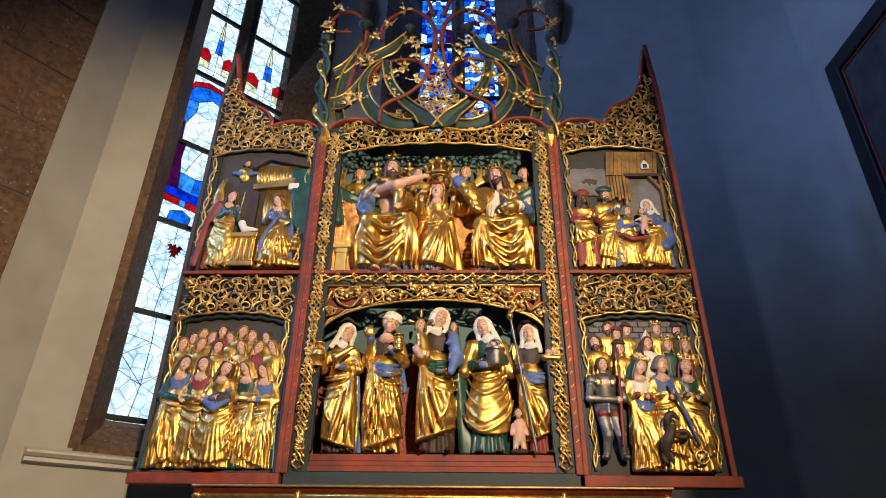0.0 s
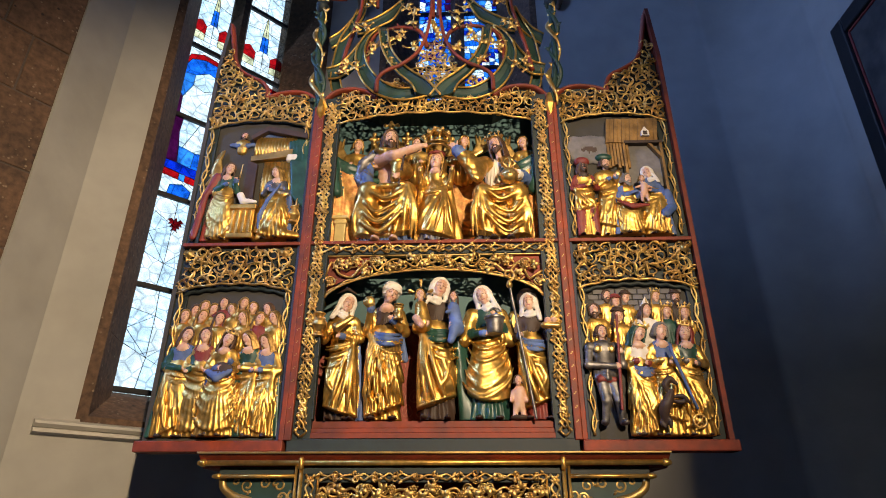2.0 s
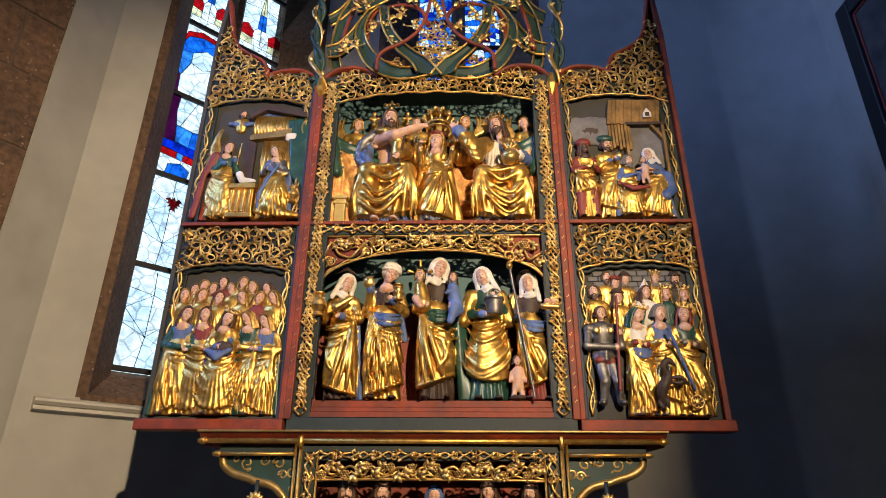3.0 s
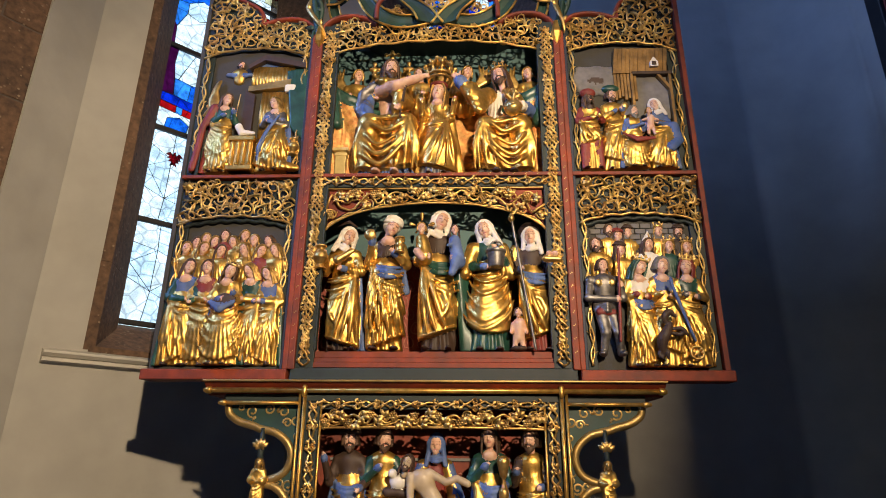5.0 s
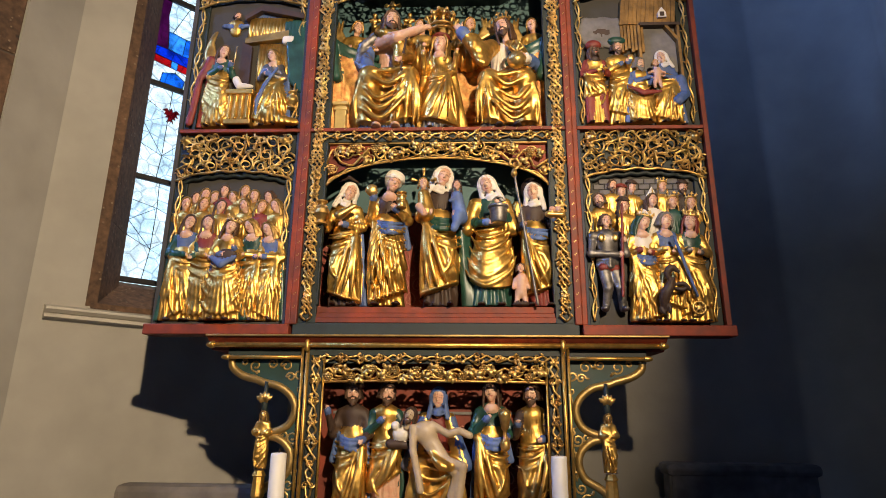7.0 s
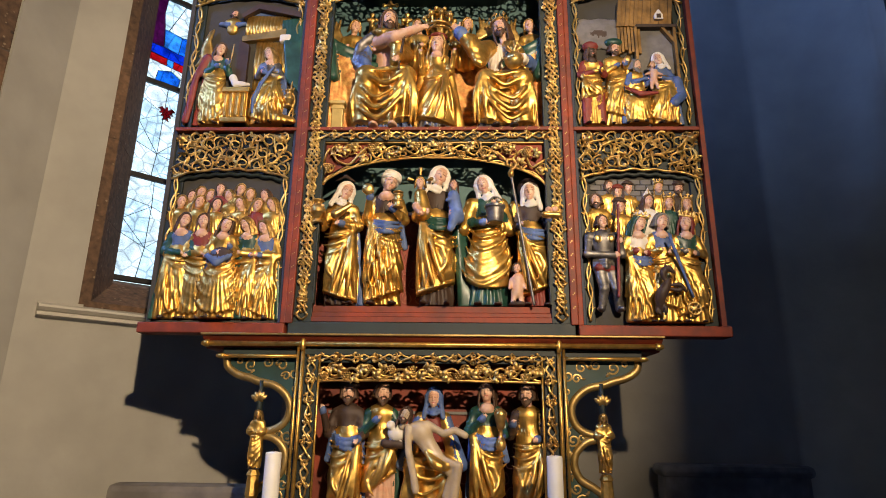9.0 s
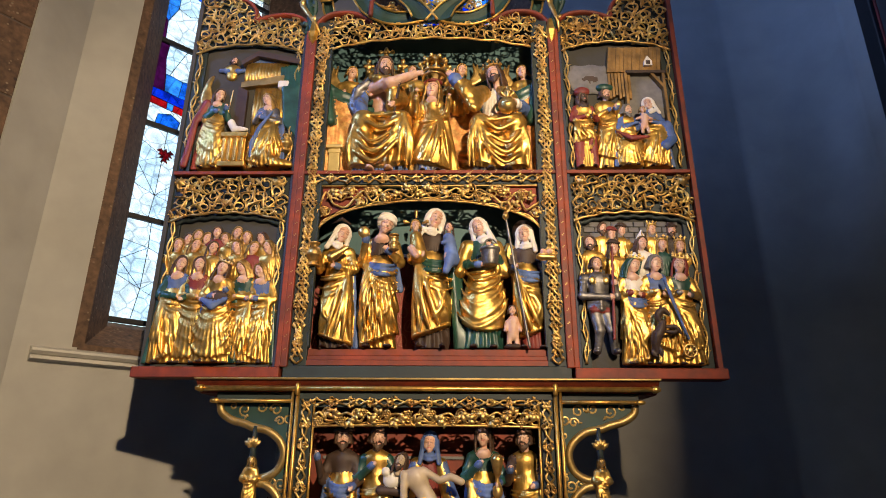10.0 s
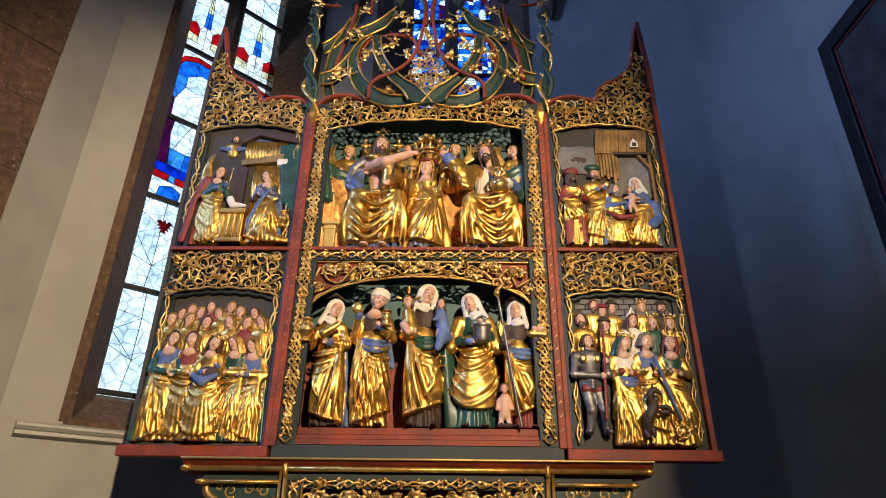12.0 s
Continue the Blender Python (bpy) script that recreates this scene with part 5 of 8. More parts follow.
for i in range(0, 16, 3):
    p = spiral[i]
    c.egg(GI, (p[0] * 1.15 + 0.005, 0, 0.568 + (p[2] - 0.568) * 1.25), (0.007, 0.007, 0.007), 0.003)
place("crozier", c.scaled(1.12), (0.380, -0.012, Z_LOW), "thin silvered crozier with a gilded curled head", "crozier", voxel=0.004)
c = Carving(7)
c.rod(FL, (0, 0, 0.05), (0.004, 0, 0.10), 0.020, 0.024, 0.01)
for s in (-1, 1):
    c.rod(FL, (s * 0.010, 0, 0.055), (s * 0.016, -0.004, 0.012), 0.012, 0.009, 0.006)
    c.rod(FL, (s * 0.020, 0, 0.098), (s * 0.028, -0.014, 0.065), 0.009, 0.007, 0.006)
head(c, (0, -0.004, 0.142), 0.020, FL, HR, long_hair=False)
c.egg(DK, (0, 0, 0.006), (0.035, 0.025, 0.010), 0.005)
place("child_statue", c.scaled(1.15), (0.365, 0.030, Z_LOW), "small bare wooden child standing at the abbess's feet", "statue", voxel=0.005)


# ---- the upper niche: three enthroned figures and angels ----
Z_UP = 2.805
THREE = "carved enthroned figures in the upper niche"


def enthroned(h, seed, bodice, mantle, under, side=1, bare=False):
    """A seated figure whose gilded cloth falls over both knees in sharp folds."""
    c = Carving(seed)
    body = FL if bare else bodice
    c.rod(body, (0, 0.03, 0.42 * h), (0, 0.02, 0.68 * h), 0.088 * h, 0.100 * h, 0.02, 0.75)
    c.rod(body, (-0.085 * h, 0.02, 0.70 * h), (0.085 * h, 0.02, 0.70 * h), 0.050 * h, None, 0.02)
    c.floor = 0.0
    hem = (0.055 * h, side * 0.10, 0.6 / h)
    for s in (-1, 1):
        c.rod(mantle, (s * 0.07 * h, 0.02, 0.41 * h), (s * 0.118 * h, -0.12 * h, 0.375 * h), 0.080 * h, 0.070 * h, 0.02)
        c.rod(mantle, (s * 0.118 * h, -0.12 * h, 0.37 * h), (s * (0.10 if s == side else 0.13) * h, -0.10 * h, 0.03 * h), 0.066 * h, 0.074 * h, 0.02, 1.0, hem)
    c.rod(mantle, (0, -0.05 * h, 0.34 * h), (0, -0.05 * h, 0.03 * h), 0.15 * h, 0.170 * h, 0.02, 0.52, hem)
    c.rod(under, (-0.15 * h, -0.06 * h, 0.025 * h), (0.15 * h, -0.06 * h, 0.025 * h), 0.055 * h, None, 0.006)
    c.fan((under,), (0, 0.3 * h), 16, 0.012 * h, -0.1, 0.12 * h, 0.2)
    # the cloth is drawn from one hip across the lap and falls from the far knee
    r = c.rng
    for s in (-1, 1):
        c.egg(mantle, (s * 0.120 * h, -0.145 * h, 0.385 * h), (0.068 * h, 0.056 * h, 0.064 * h), 0.04 * h)
    lows = ((0.18, 0.455, 0.15, 0.43, 0.02, 0.385), (0.19, 0.42, 0.14, 0.40, 0.0, 0.31), (0.19, 0.37, 0.14, 0.37, -0.05, 0.21), (0.19, 0.30, 0.14, 0.34, -0.04, 0.13), (0.195, 0.20, 0.145, 0.28, -0.03, 0.06))
    for xa, za, xb, zb, xm, zm in lows:
        j = lambda q: q * h * r.uniform(0.95, 1.05)
        path = spline([(-side * j(xa), -0.09 * h, j(za)), (-side * j(xa * 0.62 - xm * 0.3), -0.185 * h, j(za * 0.42 + zm * 0.58)), (side * xm * h, -0.195 * h, j(zm)), (side * j(xb * 0.62), -0.205 * h, j(zb * 0.5 + zm * 0.5)), (side * j(xb), -0.185 * h, j(zb))], 5)
        c.cord(mantle, path, (0.010 + 0.008 * r.random()) * h, 0.018 * h)
    for xe, bend in ((0.06, -0.03), (0.12, 0.0), (0.17, 0.02), (0.20, 0.03)):
        a, e = Vector((side * 0.15 * h, -0.195 * h, 0.40 * h)), Vector((side * xe * h, -0.155 * h, 0.05 * h))
        c.cord(mantle, spline([a, a.lerp(e, 0.5) + Vector((side * bend * h, -0.025 * h, 0)), e], 5), (0.011 + 0.009 * r.random()) * h, 0.018 * h)
    for xe in (0.10, 0.15, 0.20):
        a, e = Vector((-side * 0.17 * h, -0.16 * h, 0.38 * h)), Vector((-side * xe * h, -0.13 * h, 0.05 * h))
        c.cord(mantle, spline([a, a.lerp(e, 0.55) + Vector((-side * 0.02 * h, -0.02 * h, 0)), e], 5), 0.015 * h, 0.018 * h)
    c.swag(mantle, (-side * 0.15 * h, -0.03 * h, 0.46 * h), (side * 0.15 * h, -0.05 * h, 0.44 * h), 0.015 * h, 0.10 * h, 0.018 * h, 0.010 * h)
    if not bare:
        c.fan((bodice,), (0, 0.95 * h), 18, 0.006 * h, 0.45 * h, 0.70 * h, 0.2)
    for s in (-1, 1):
        c.egg(FL if bare else DK, (s * 0.06 * h, -0.17 * h, 0.016 * h), (0.03 * h, 0.055 * h, 0.02 * h), 0.01)
    return c


H = 0.60
c = enthroned(H, 21, FL, AU, BL, 1, True)
for i in range(5):
    c.swag(SI if i % 2 else BL, (-0.075 - 0.012 * i, -0.01 + 0.006 * i, 0.42 - 0.01 * i), (-0.10 + 0.01 * i, -0.02, 0.27), 0.02, 0.03 + 0.006 * i, 0.018, 0.014)
c.cord(SI, [(-0.06, -0.03, 0.45), (-0.115, -0.03, 0.40), (-0.130, -0.03, 0.32), (-0.09, -0.05, 0.265)], 0.022, 0.012, False)
c.swag(AU, (-0.06, -0.05, 0.455), (0.02, -0.05, 0.44), 0.012, 0.02, 0.018, 0.01)
arm(c, FL, (-0.055, -0.02, 0.42), (0.03, -0.10, 0.395), (0.125, -0.11, 0.425), 0.021)
arm(c, AU, (0.06, 0.0, 0.42), (0.075, -0.06, 0.33), (0.050, -0.12, 0.285), 0.022)
c.rod(DK, (0.052, -0.125, 0.24), (0.075, -0.10, 0.44), 0.005, 0.005, 0.002)
c.cord(AU, [(0.02, -0.065, 0.42), (0.045, -0.075, 0.36), (0.04, -0.075, 0.30)], 0.03, 0.012, False)
head(c, (-0.005, -0.03, 0.520), 0.043, FL, HR, 0.0, 0.35, beard=HR)
for a in (0.0, math.pi / 2, math.pi):
    for e, rr in ((0.055, 0.009), (0.075, 0.014), (0.090, 0.007)):
        c.egg(GI, (-0.005 + e * math.cos(a), 0.0, 0.545 + e * math.sin(a)), (rr, 0.008, rr), 0.006)
    for w in (-0.35, 0.35):
        c.egg(GI, (-0.005 + 0.078 * math.cos(a + w), 0.0, 0.545 + 0.078 * math.sin(a + w)), (0.010, 0.007, 0.010), 0.006)
place("enthroned_statue", c.scaled(1.22), (-0.235, 0.115, Z_UP), "bearded gilded wooden figure with bare chest raising one arm", "statue", THREE, 0.0036)
c = maid(0.522, 22, None, GH, AU, SI, AU, side=-1, turn=-0.15, tilt=0.1, wide=1.34, edge=0.06, poses=((-0.14, 0.72), (0.16, 0.73)), sleeve=AU, cuff=GI, headsize=0.100, loops=False, slant=0.25)
for s in (-1, 1):
    for i in range(3):
        c.rod(AU, (s * 0.062, 0.0, 0.36), (s * (0.080 + 0.020 * i), 0.01, 0.02), 0.014, 0.020, 0.008)
n = 16
ring = [(0.036 * math.cos(i * math.tau / n) + 0.006, -0.006 + 0.034 * math.sin(i * math.tau / n), 0.508) for i in range(n + 1)]
c.cord(CR, ring, 0.010, 0.004, False)
place("enthroned_statue", c, (0.004, 0.050, Z_UP), "crowned gilded wooden woman seated with both palms raised", "statue", THREE, 0.0036)
c = enthroned(H, 23, VE, AU, SI, -1)
for i in range(3):
    c.swag(AU, (0.05 - 0.02 * i, -0.03, 0.44), (0.09, -0.06, 0.27 + 0.02 * i), 0.02, 0.04, 0.022, 0.014)
arm(c, AU, (-0.06, -0.02, 0.42), (-0.12, -0.075, 0.37), (-0.175, -0.09, 0.44), 0.030, cuff=SB)
for i in range(4):
    c.swag(AU, (-0.06, -0.04, 0.41 - 0.012 * i), (-0.17 + 0.012 * i, -0.08, 0.42 - 0.02 * i), 0.03 + 0.012 * i, 0.03, 0.016, 0.014)
arm(c, BL, (0.07, 0.0, 0.42), (0.125, -0.05, 0.31), (0.075, -0.12, 0.30), 0.024, cuff=VE)
c.egg(GI, (0.035, -0.135, 0.285), (0.036, 0.034, 0.036), 0.003)
c.cord(GI, [(0.0, -0.145, 0.285), (0.035, -0.171, 0.285), (0.07, -0.145, 0.285)], 0.005, 0.002, False)
for a in range(5):
    c.cord(GI, [(0.035, -0.135, 0.32), (0.035 + 0.03 * math.cos(a * 1.26), -0.135 + 0.01 * math.sin(a * 1.26), 0.345), (0.035 + 0.012 * math.cos(a * 1.26), -0.135, 0.372)], 0.006, 0.003, False)
head(c, (0.0, -0.03, 0.515), 0.043, FL, HR, -0.15, -0.5, beard=HR, crown=True)
place("enthroned_statue", c.scaled(1.15), (0.325, 0.115, Z_UP), "bearded gilded wooden king with crown holding a golden orb", "statue", THREE, 0.0036)
# crown held above the middle figure
c = Carving(24)
for zz, rr in ((0.0, 0.048), (0.018, 0.052)):
    c.cord(GI, [(rr * math.cos(i * math.tau / 18), rr * math.sin(i * math.tau / 18), zz) for i in range(19)], 0.006, 0.003, False)
for i in range(9):
    a = i * math.tau / 9
    c.cord(GI, [(0.05 * math.cos(a), 0.05 * math.sin(a), 0.02), (0.060 * math.cos(a), 0.060 * math.sin(a), 0.05), (0.040 * math.cos(a), 0.040 * math.sin(a), 0.080), (0.012 * math.cos(a), 0.012 * math.sin(a), 0.095)], 0.006, 0.003, False)
    c.egg(GI, (0.064 * math.cos(a), 0.064 * math.sin(a), 0.055), (0.011, 0.011, 0.012), 0.003)
    c.egg(GI, (0.050 * math.cos(a + 0.3), 0.050 * math.sin(a + 0.3), 0.082), (0.009, 0.009, 0.010), 0.003)
c.egg(GI, (0, 0, 0.105), (0.014, 0.014, 0.016), 0.004)
place("crown", c.scaled(1.2), (0.012, 0.10, Z_UP + 0.580), "large pierced gilded crown with leaf points", "crown", voxel=0.004)


def angel(seed, side, robe=AU, cloth=GN):
    c = Carving(seed)
    c.rod(robe, (0, 0, 0.0), (0, 0, 0.085), 0.050, 0.032, 0.012, 0.8)
    c.fan((robe,), (0, 0.20), 14, 0.006, -0.1, 0.09, 0.2)
    c.rod(robe, (-0.028, 0, 0.092), (0.028, 0, 0.092), 0.020, None, 0.012)
    arm(c, robe, (side * 0.035, 0, 0.09), (side * 0.060, -0.02, 0.045), (side * 0.085, -0.04, 0.03), 0.013)
    arm(c, robe, (-side * 0.035, 0, 0.09), (-side * 0.050, -0.02, 0.045), (-side * 0.02, -0.045, 0.04), 0.013)
    head(c, (side * 0.004, -0.008, 0.150), 0.029, FL, GH, side * 0.1, side * 0.4, long_hair=False)
    for s in (-1, 1):
        for k in range(5):
            a = 0.62 + 0.17 * k
            c.cord(GI, [(s * 0.028, 0.02, 0.085), (s * (0.03 + 0.075 * math.cos(a - 0.25)), 0.024, 0.10 + 0.06 * math.sin(a)), (s * (0.03 + 0.105 * math.cos(a)), 0.02, 0.085 + 0.125 * math.sin(a))], 0.0095, 0.003)
    return c


ANGELS = "small carved angels in the upper niche"
for i, (x, y, z, s) in enumerate(((-0.425, 0.125, 3.235, 1), (-0.085, 0.140, 3.25, -1), (0.140, 0.130, 3.25, 1), (0.475, 0.125, 3.235, -1))):
    place("angel_statue", angel(31 + i, s).scaled(1.28), (x, y, z), "small gilded wooden angel with curled hair and raised wings", "statue", ANGELS, 0.005)
# the curtain that the angels hold: gilded brocade with a green lining
c = Carving(41)
for s in (-1, 1):
    for i in range(9):
        u = i / 8
        c.swag(BR if i > 1 else GN, (s * (0.475 - 0.006 * i), -0.045 + 0.006 * i, 0.47 - 0.032 * i), (s * (0.24 - 0.02 * i), 0.05, 0.43 - 0.045 * i), 0.05 + 0.02 * u, 0.02, 0.022, 0.010)
    for i in range(3):
        c.rod(GN, (s * (0.462 + 0.012 * i), -0.055, 0.46), (s * (0.440 + 0.020 * i), -0.050, 0.27), 0.012, 0.024, 0.006)
    for i in range(7):
        c.rod(BR, (s * (0.29 + 0.028 * i), 0.03 - 0.010 * i, 0.32), (s * (0.30 + 0.027 * i), 0.03 - 0.008 * i, 0.01), 0.020, 0.024, 0.006)
for i in range(22):
    c.rod(BR, (-0.27 + 0.026 * i, 0.07, 0.38 - 0.02 * math.sin(i)), (-0.27 + 0.026 * i, 0.07, 0.01), 0.022, 0.024, 0.012)
place("brocade_curtain", c.scaled(1.12), (0.0, 0.105, Z_UP), "gilded brocade curtain with green lining hung behind the figures", "curtain", voxel=0.007)
arm_rest = thing("throne_arm", (-0.462, 0.075, Z_UP), "square pale gilded throne arm with stepped mouldings", "throne")
part("body", box((-0.026, -0.03, 0.0), (0.026, 0.05, 0.165), 0.003), PALEGOLD, arm_rest)
for z0, w in ((0.0, 0.036), (0.125, 0.031), (0.150, 0.038)):
    part("moulding", box((-w, -0.03 - (w - 0.026), z0), (w, 0.05, z0 + 0.018), 0.004), PALEGOLD, arm_rest)

# ---- carved reliefs on the wings ----
def bust(s, seed, hair=GH, robe=AU, turn=0.0, tilt=0.0, crown=False, beard=None, hat=None, skin=FL):
    """A head and shoulders in a crowd."""
    c = Carving(seed)
    c.rod(robe, (-1.0 * s, 0.3 * s, -2.2 * s), (1.0 * s, 0.3 * s, -2.2 * s), 0.9 * s, None, 0.01, 0.8)
    c.rod(robe, (0, 0.3 * s, -2.2 * s), (0, 0.4 * s, -4.0 * s), 1.3 * s, 1.2 * s, 0.01, 0.7)
    c.fan((robe,), (0, 0.0), 10, 0.2 * s, -5 * s, -1.2 * s, 0.3)
    head(c, (0, 0, 0), s, skin, hair, tilt, turn, crown=crown, beard=beard, hat=hat, long_hair=beard is None)
    return c


SIZE = 0.029
MAIDENS = "carved maidens in the relief of the wing"
Z_WING = 1.915
# back rows of heads, then the five in front
back = [(-1.138, 2.455, .3), (-1.060, 2.455, .5), (-0.978, 2.441, .4), (-0.860, 2.445, -.3), (-0.795, 2.440, .5), (-0.715, 2.444, -.5),
        (-1.101, 2.485, .4), (-1.062, 2.504, .5), (-1.018, 2.490, .5), (-0.970, 2.517, .2), (-0.920, 2.487, -.3), (-0.880, 2.517, .4), (-0.829, 2.494, .1), (-0.754, 2.489, -.4)]
for i, (x, z, t) in enumerate(back):
    robe = (AU, AU, AU, AU, CR)[i % 5]
    place("maiden_relief", bust(SIZE * (1.08 if i < 6 else 1.0), 60 + i, (GH, GH, HR, GH, GH, GH, HR)[i % 7], robe, t, 0.35 * t), (x, 0.020 if i < 6 else 0.030, z), "carved and gilded head of a long-haired maiden in a crowd", "relief figure", MAIDENS, 0.0046, squash=0.75)
front = [(-1.107, 2.363, HR, BL, AU, 1, .4, GN), (-1.017, 2.359, HR, CR, AU, 1, .1, None), (-0.812, 2.345, GH, GN, AU, -1, -.7, CR), (-0.732, 2.332, GH, BL, AU, -1, -.6, GN)]
for i, (x, z, hair, bodice, mantle, side, turn, hem) in enumerate(front):
    h = (z - Z_WING) / 0.895
    c = maid(h, 80 + i, None, hair, bodice, AU, mantle, hem=hem, side=side, turn=turn, tilt=turn * 0.4, wide=(1.05, 1.15, 1.0, 1.0)[i], edge=0.05, sleeve=(GN, AU, AU, AU)[i], headsize=0.071, loops=i == 1, poses=((0.02, 0.58), (0.10, 0.56)) if i < 2 else ((-0.10, 0.60), (-0.02, 0.60)), cuff=(GN, AU, AU, BL)[i], slant=(0.5, 0.9, 0.7, 0.4)[i])
    place("maiden_relief", c, (x, 0.012, Z_WING), "carved standing maiden in a gilded mantle, relief figure", "relief figure", MAIDENS, 0.005, squash=0.62)
h = (2.335 - Z_WING) / 0.895
c = maid(h, 90, None, HR, AU, AU, AU, sash=BL, hem=GN, side=-1, turn=0.2, tilt=0.25, wide=1.3, edge=0.05, crown=True, poses=((-0.03, 0.60), (0.10, 0.66)), headsize=0.080, loops=True, cuff=BL)
c.egg(DK, (0.012, -0.050, 0.275), (0.045, 0.022, 0.034))
c.cord(BL, [(-0.055, -0.05, 0.27), (0.0, -0.075, 0.235), (0.055, -0.06, 0.27)], 0.016, 0.01)
place("crowned_maiden_relief", c, (-0.91, -0.012, Z_WING), "carved crowned maiden with a wide gilded mantle, foremost relief figure", "relief figure", MAIDENS, 0.005, squash=0.7)
# ground slope under the feet
part("relief_ground", moulding(-1.16, -0.66, 0.0, [(0.034, 1.905), (-0.004, 1.905), (-0.004, 1.914), (0.034, 1.925)]), GREYPANEL).parent = bpy.data.objects["altar_wing"]

SAINTS = "carved saints in the relief of the wing"
rows = [(0.726, 2.465, HR, AU, -.4, None, HR), (0.82, 2.439, HR, AU, .3, "cap", None), (0.946, 2.462, HR, VE, .3, "mitre", None), (1.036, 2.455, GH, GN, .2, None, None), (1.115, 2.450, GH, AU, .1, None, None),
        (0.778, 2.535, HR, AU, .4, None, HR), (0.819, 2.508, HR, AU, .2, "round", None), (0.864, 2.526, HR, AU, .3, "cap", None), (1.000, 2.530, GH, AU, .2, None, None), (1.089, 2.525, HR, DK, .1, "cap", HR)]
for i, (x, z, hair, robe, t, hat, beard) in enumerate(rows):
    place("saint_relief", bust(SIZE * (1.12 if i < 5 else 1.0), 110 + i, hair, robe, t, 0.2 * t, i in (3, 4, 8), beard, hat), (x, 0.026 if i < 5 else 0.034, z), "carved and painted head of a saint in a crowd", "relief figure", SAINTS, 0.005, squash=0.75)
# armoured saint
c = Carving(130)
c.rod(SI, (0, 0, 0.225), (0, -0.01, 0.31), 0.040, 0.050, 0.01, 0.8)
c.rod(SI, (-0.04, 0, 0.325), (0.04, 0, 0.325), 0.024, None, 0.012)
for k in range(3):
    c.cord(SI, [(-0.044, -0.015, 0.222 - 0.014 * k), (0, -0.048, 0.214 - 0.014 * k), (0.044, -0.015, 0.222 - 0.014 * k)], 0.010, 0.003, False)
for s in (-1, 1):
    c.egg(SI, (s * 0.056, -0.008, 0.325), (0.026, 0.024, 0.024), 0.004)
    c.egg(GI, (s * 0.030, -0.046, 0.312), (0.014, 0.008, 0.016), 0.003)
    elbow, wrist = (s * 0.072, -0.035, 0.245), ((0.045, -0.066, 0.235) if s < 0 else (0.062, -0.060, 0.30))
    c.rod(SI, (s * 0.060, -0.005, 0.318), elbow, 0.018, 0.016, 0.004)
    c.egg(SI, elbow, (0.020, 0.020, 0.020), 0.003)
    c.rod(SI, elbow, wrist, 0.016, 0.013, 0.004)
    c.egg(FL, wrist, (0.014, 0.014, 0.016), 0.003)
    knee, foot = (s * 0.026 + 0.014, -0.040, 0.095), (s * 0.030 + (0.018 if s > 0 else 0.008), -0.012, 0.012)
    c.rod(SI, (s * 0.022, -0.010, 0.19), knee, 0.027, 0.022, 0.006)
    c.egg(GI, knee, (0.021, 0.020, 0.022), 0.003)
    c.rod(SI, knee, foot, 0.021, 0.015, 0.004)
    c.egg(SI, (foot[0] + s * 0.008, -0.032, 0.010), (0.015, 0.032, 0.012), 0.004)
c.rod(CR, (-0.03, -0.035, 0.185), (0.03, -0.035, 0.18), 0.014, 0.012, 0.004)
head(c, (0, -0.012, 0.395), 0.031, FL, HR, -0.05, 0.2, long_hair=False)
place("knight_relief", c, (0.736, 0.010, 1.963), "carved saint in silvered armour with gilded knees, relief figure", "relief figure", SAINTS, 0.0036, squash=0.75)
for i, (x, z, hair, bodice, sash, side, crown, wide, hem) in enumerate(((0.885, 2.354, GN, VE, BL, 1, True, 1.0, None), (0.985, 2.358, GY, BL, None, -1, False, 1.0, None), (1.09, 2.353, CR, GN, None, 1, True, 1.0, None))):
    c = maid((z - Z_WING) / 0.895, 140 + i, None, hair, bodice, AU, AU, sash=sash, hem=hem, side=side, wide=wide, edge=(0.02, 0.14, 0.10)[i], crown=crown, sleeve=AU, turn=(0.4, 0.2, -0.3)[i], tilt=(0.25, 0.1, 0.15)[i], headsize=0.080, loops=False, cuff=(CR, AU, SI)[i], long=i != 1)
    place("saint_relief", c, (x, 0.006, Z_WING), ("carved crowned saint in a gilded robe with blue sash, relief figure", "carved tonsured saint in gilded and blue robes, relief figure", "carved crowned saint in a gilded robe with green collar, relief figure")[i], "relief figure", SAINTS, 0.005, squash=0.65)
for a, b, m, r, label, name in (((0.775, -0.045, 2.02), (0.80, -0.04, 2.42), CR, 0.007, "red carved staff held by the armoured saint", "staff"), ((1.0, -0.06, 2.27), (1.075, -0.05, 2.02), BL, 0.007, "dark blue carved sword, point down", "sword")):
    c = Carving(150)
    c.rod(m, a, b, r, r * 0.8, 0.003)
    place(name, c, (0, 0, 0), label, name, voxel=0.004)
c = Carving(151)
ring = [(0.042 * math.cos(i * math.tau / 20), 0, 0.042 * math.sin(i * math.tau / 20)) for i in range(21)]
c.cord(GI, ring, 0.008, 0.003, False)
for i in range(4):
    a = i * math.pi / 4
    c.rod(GI, (0.04 * math.cos(a), 0, 0.04 * math.sin(a)), (-0.04 * math.cos(a), 0, -0.04 * math.sin(a)), 0.005, None, 0.003)
place("broken_wheel", c.scaled(0.62), (1.080, -0.042, 1.972), "small gilded spoked wheel at a saint's feet", "wheel", voxel=0.004)
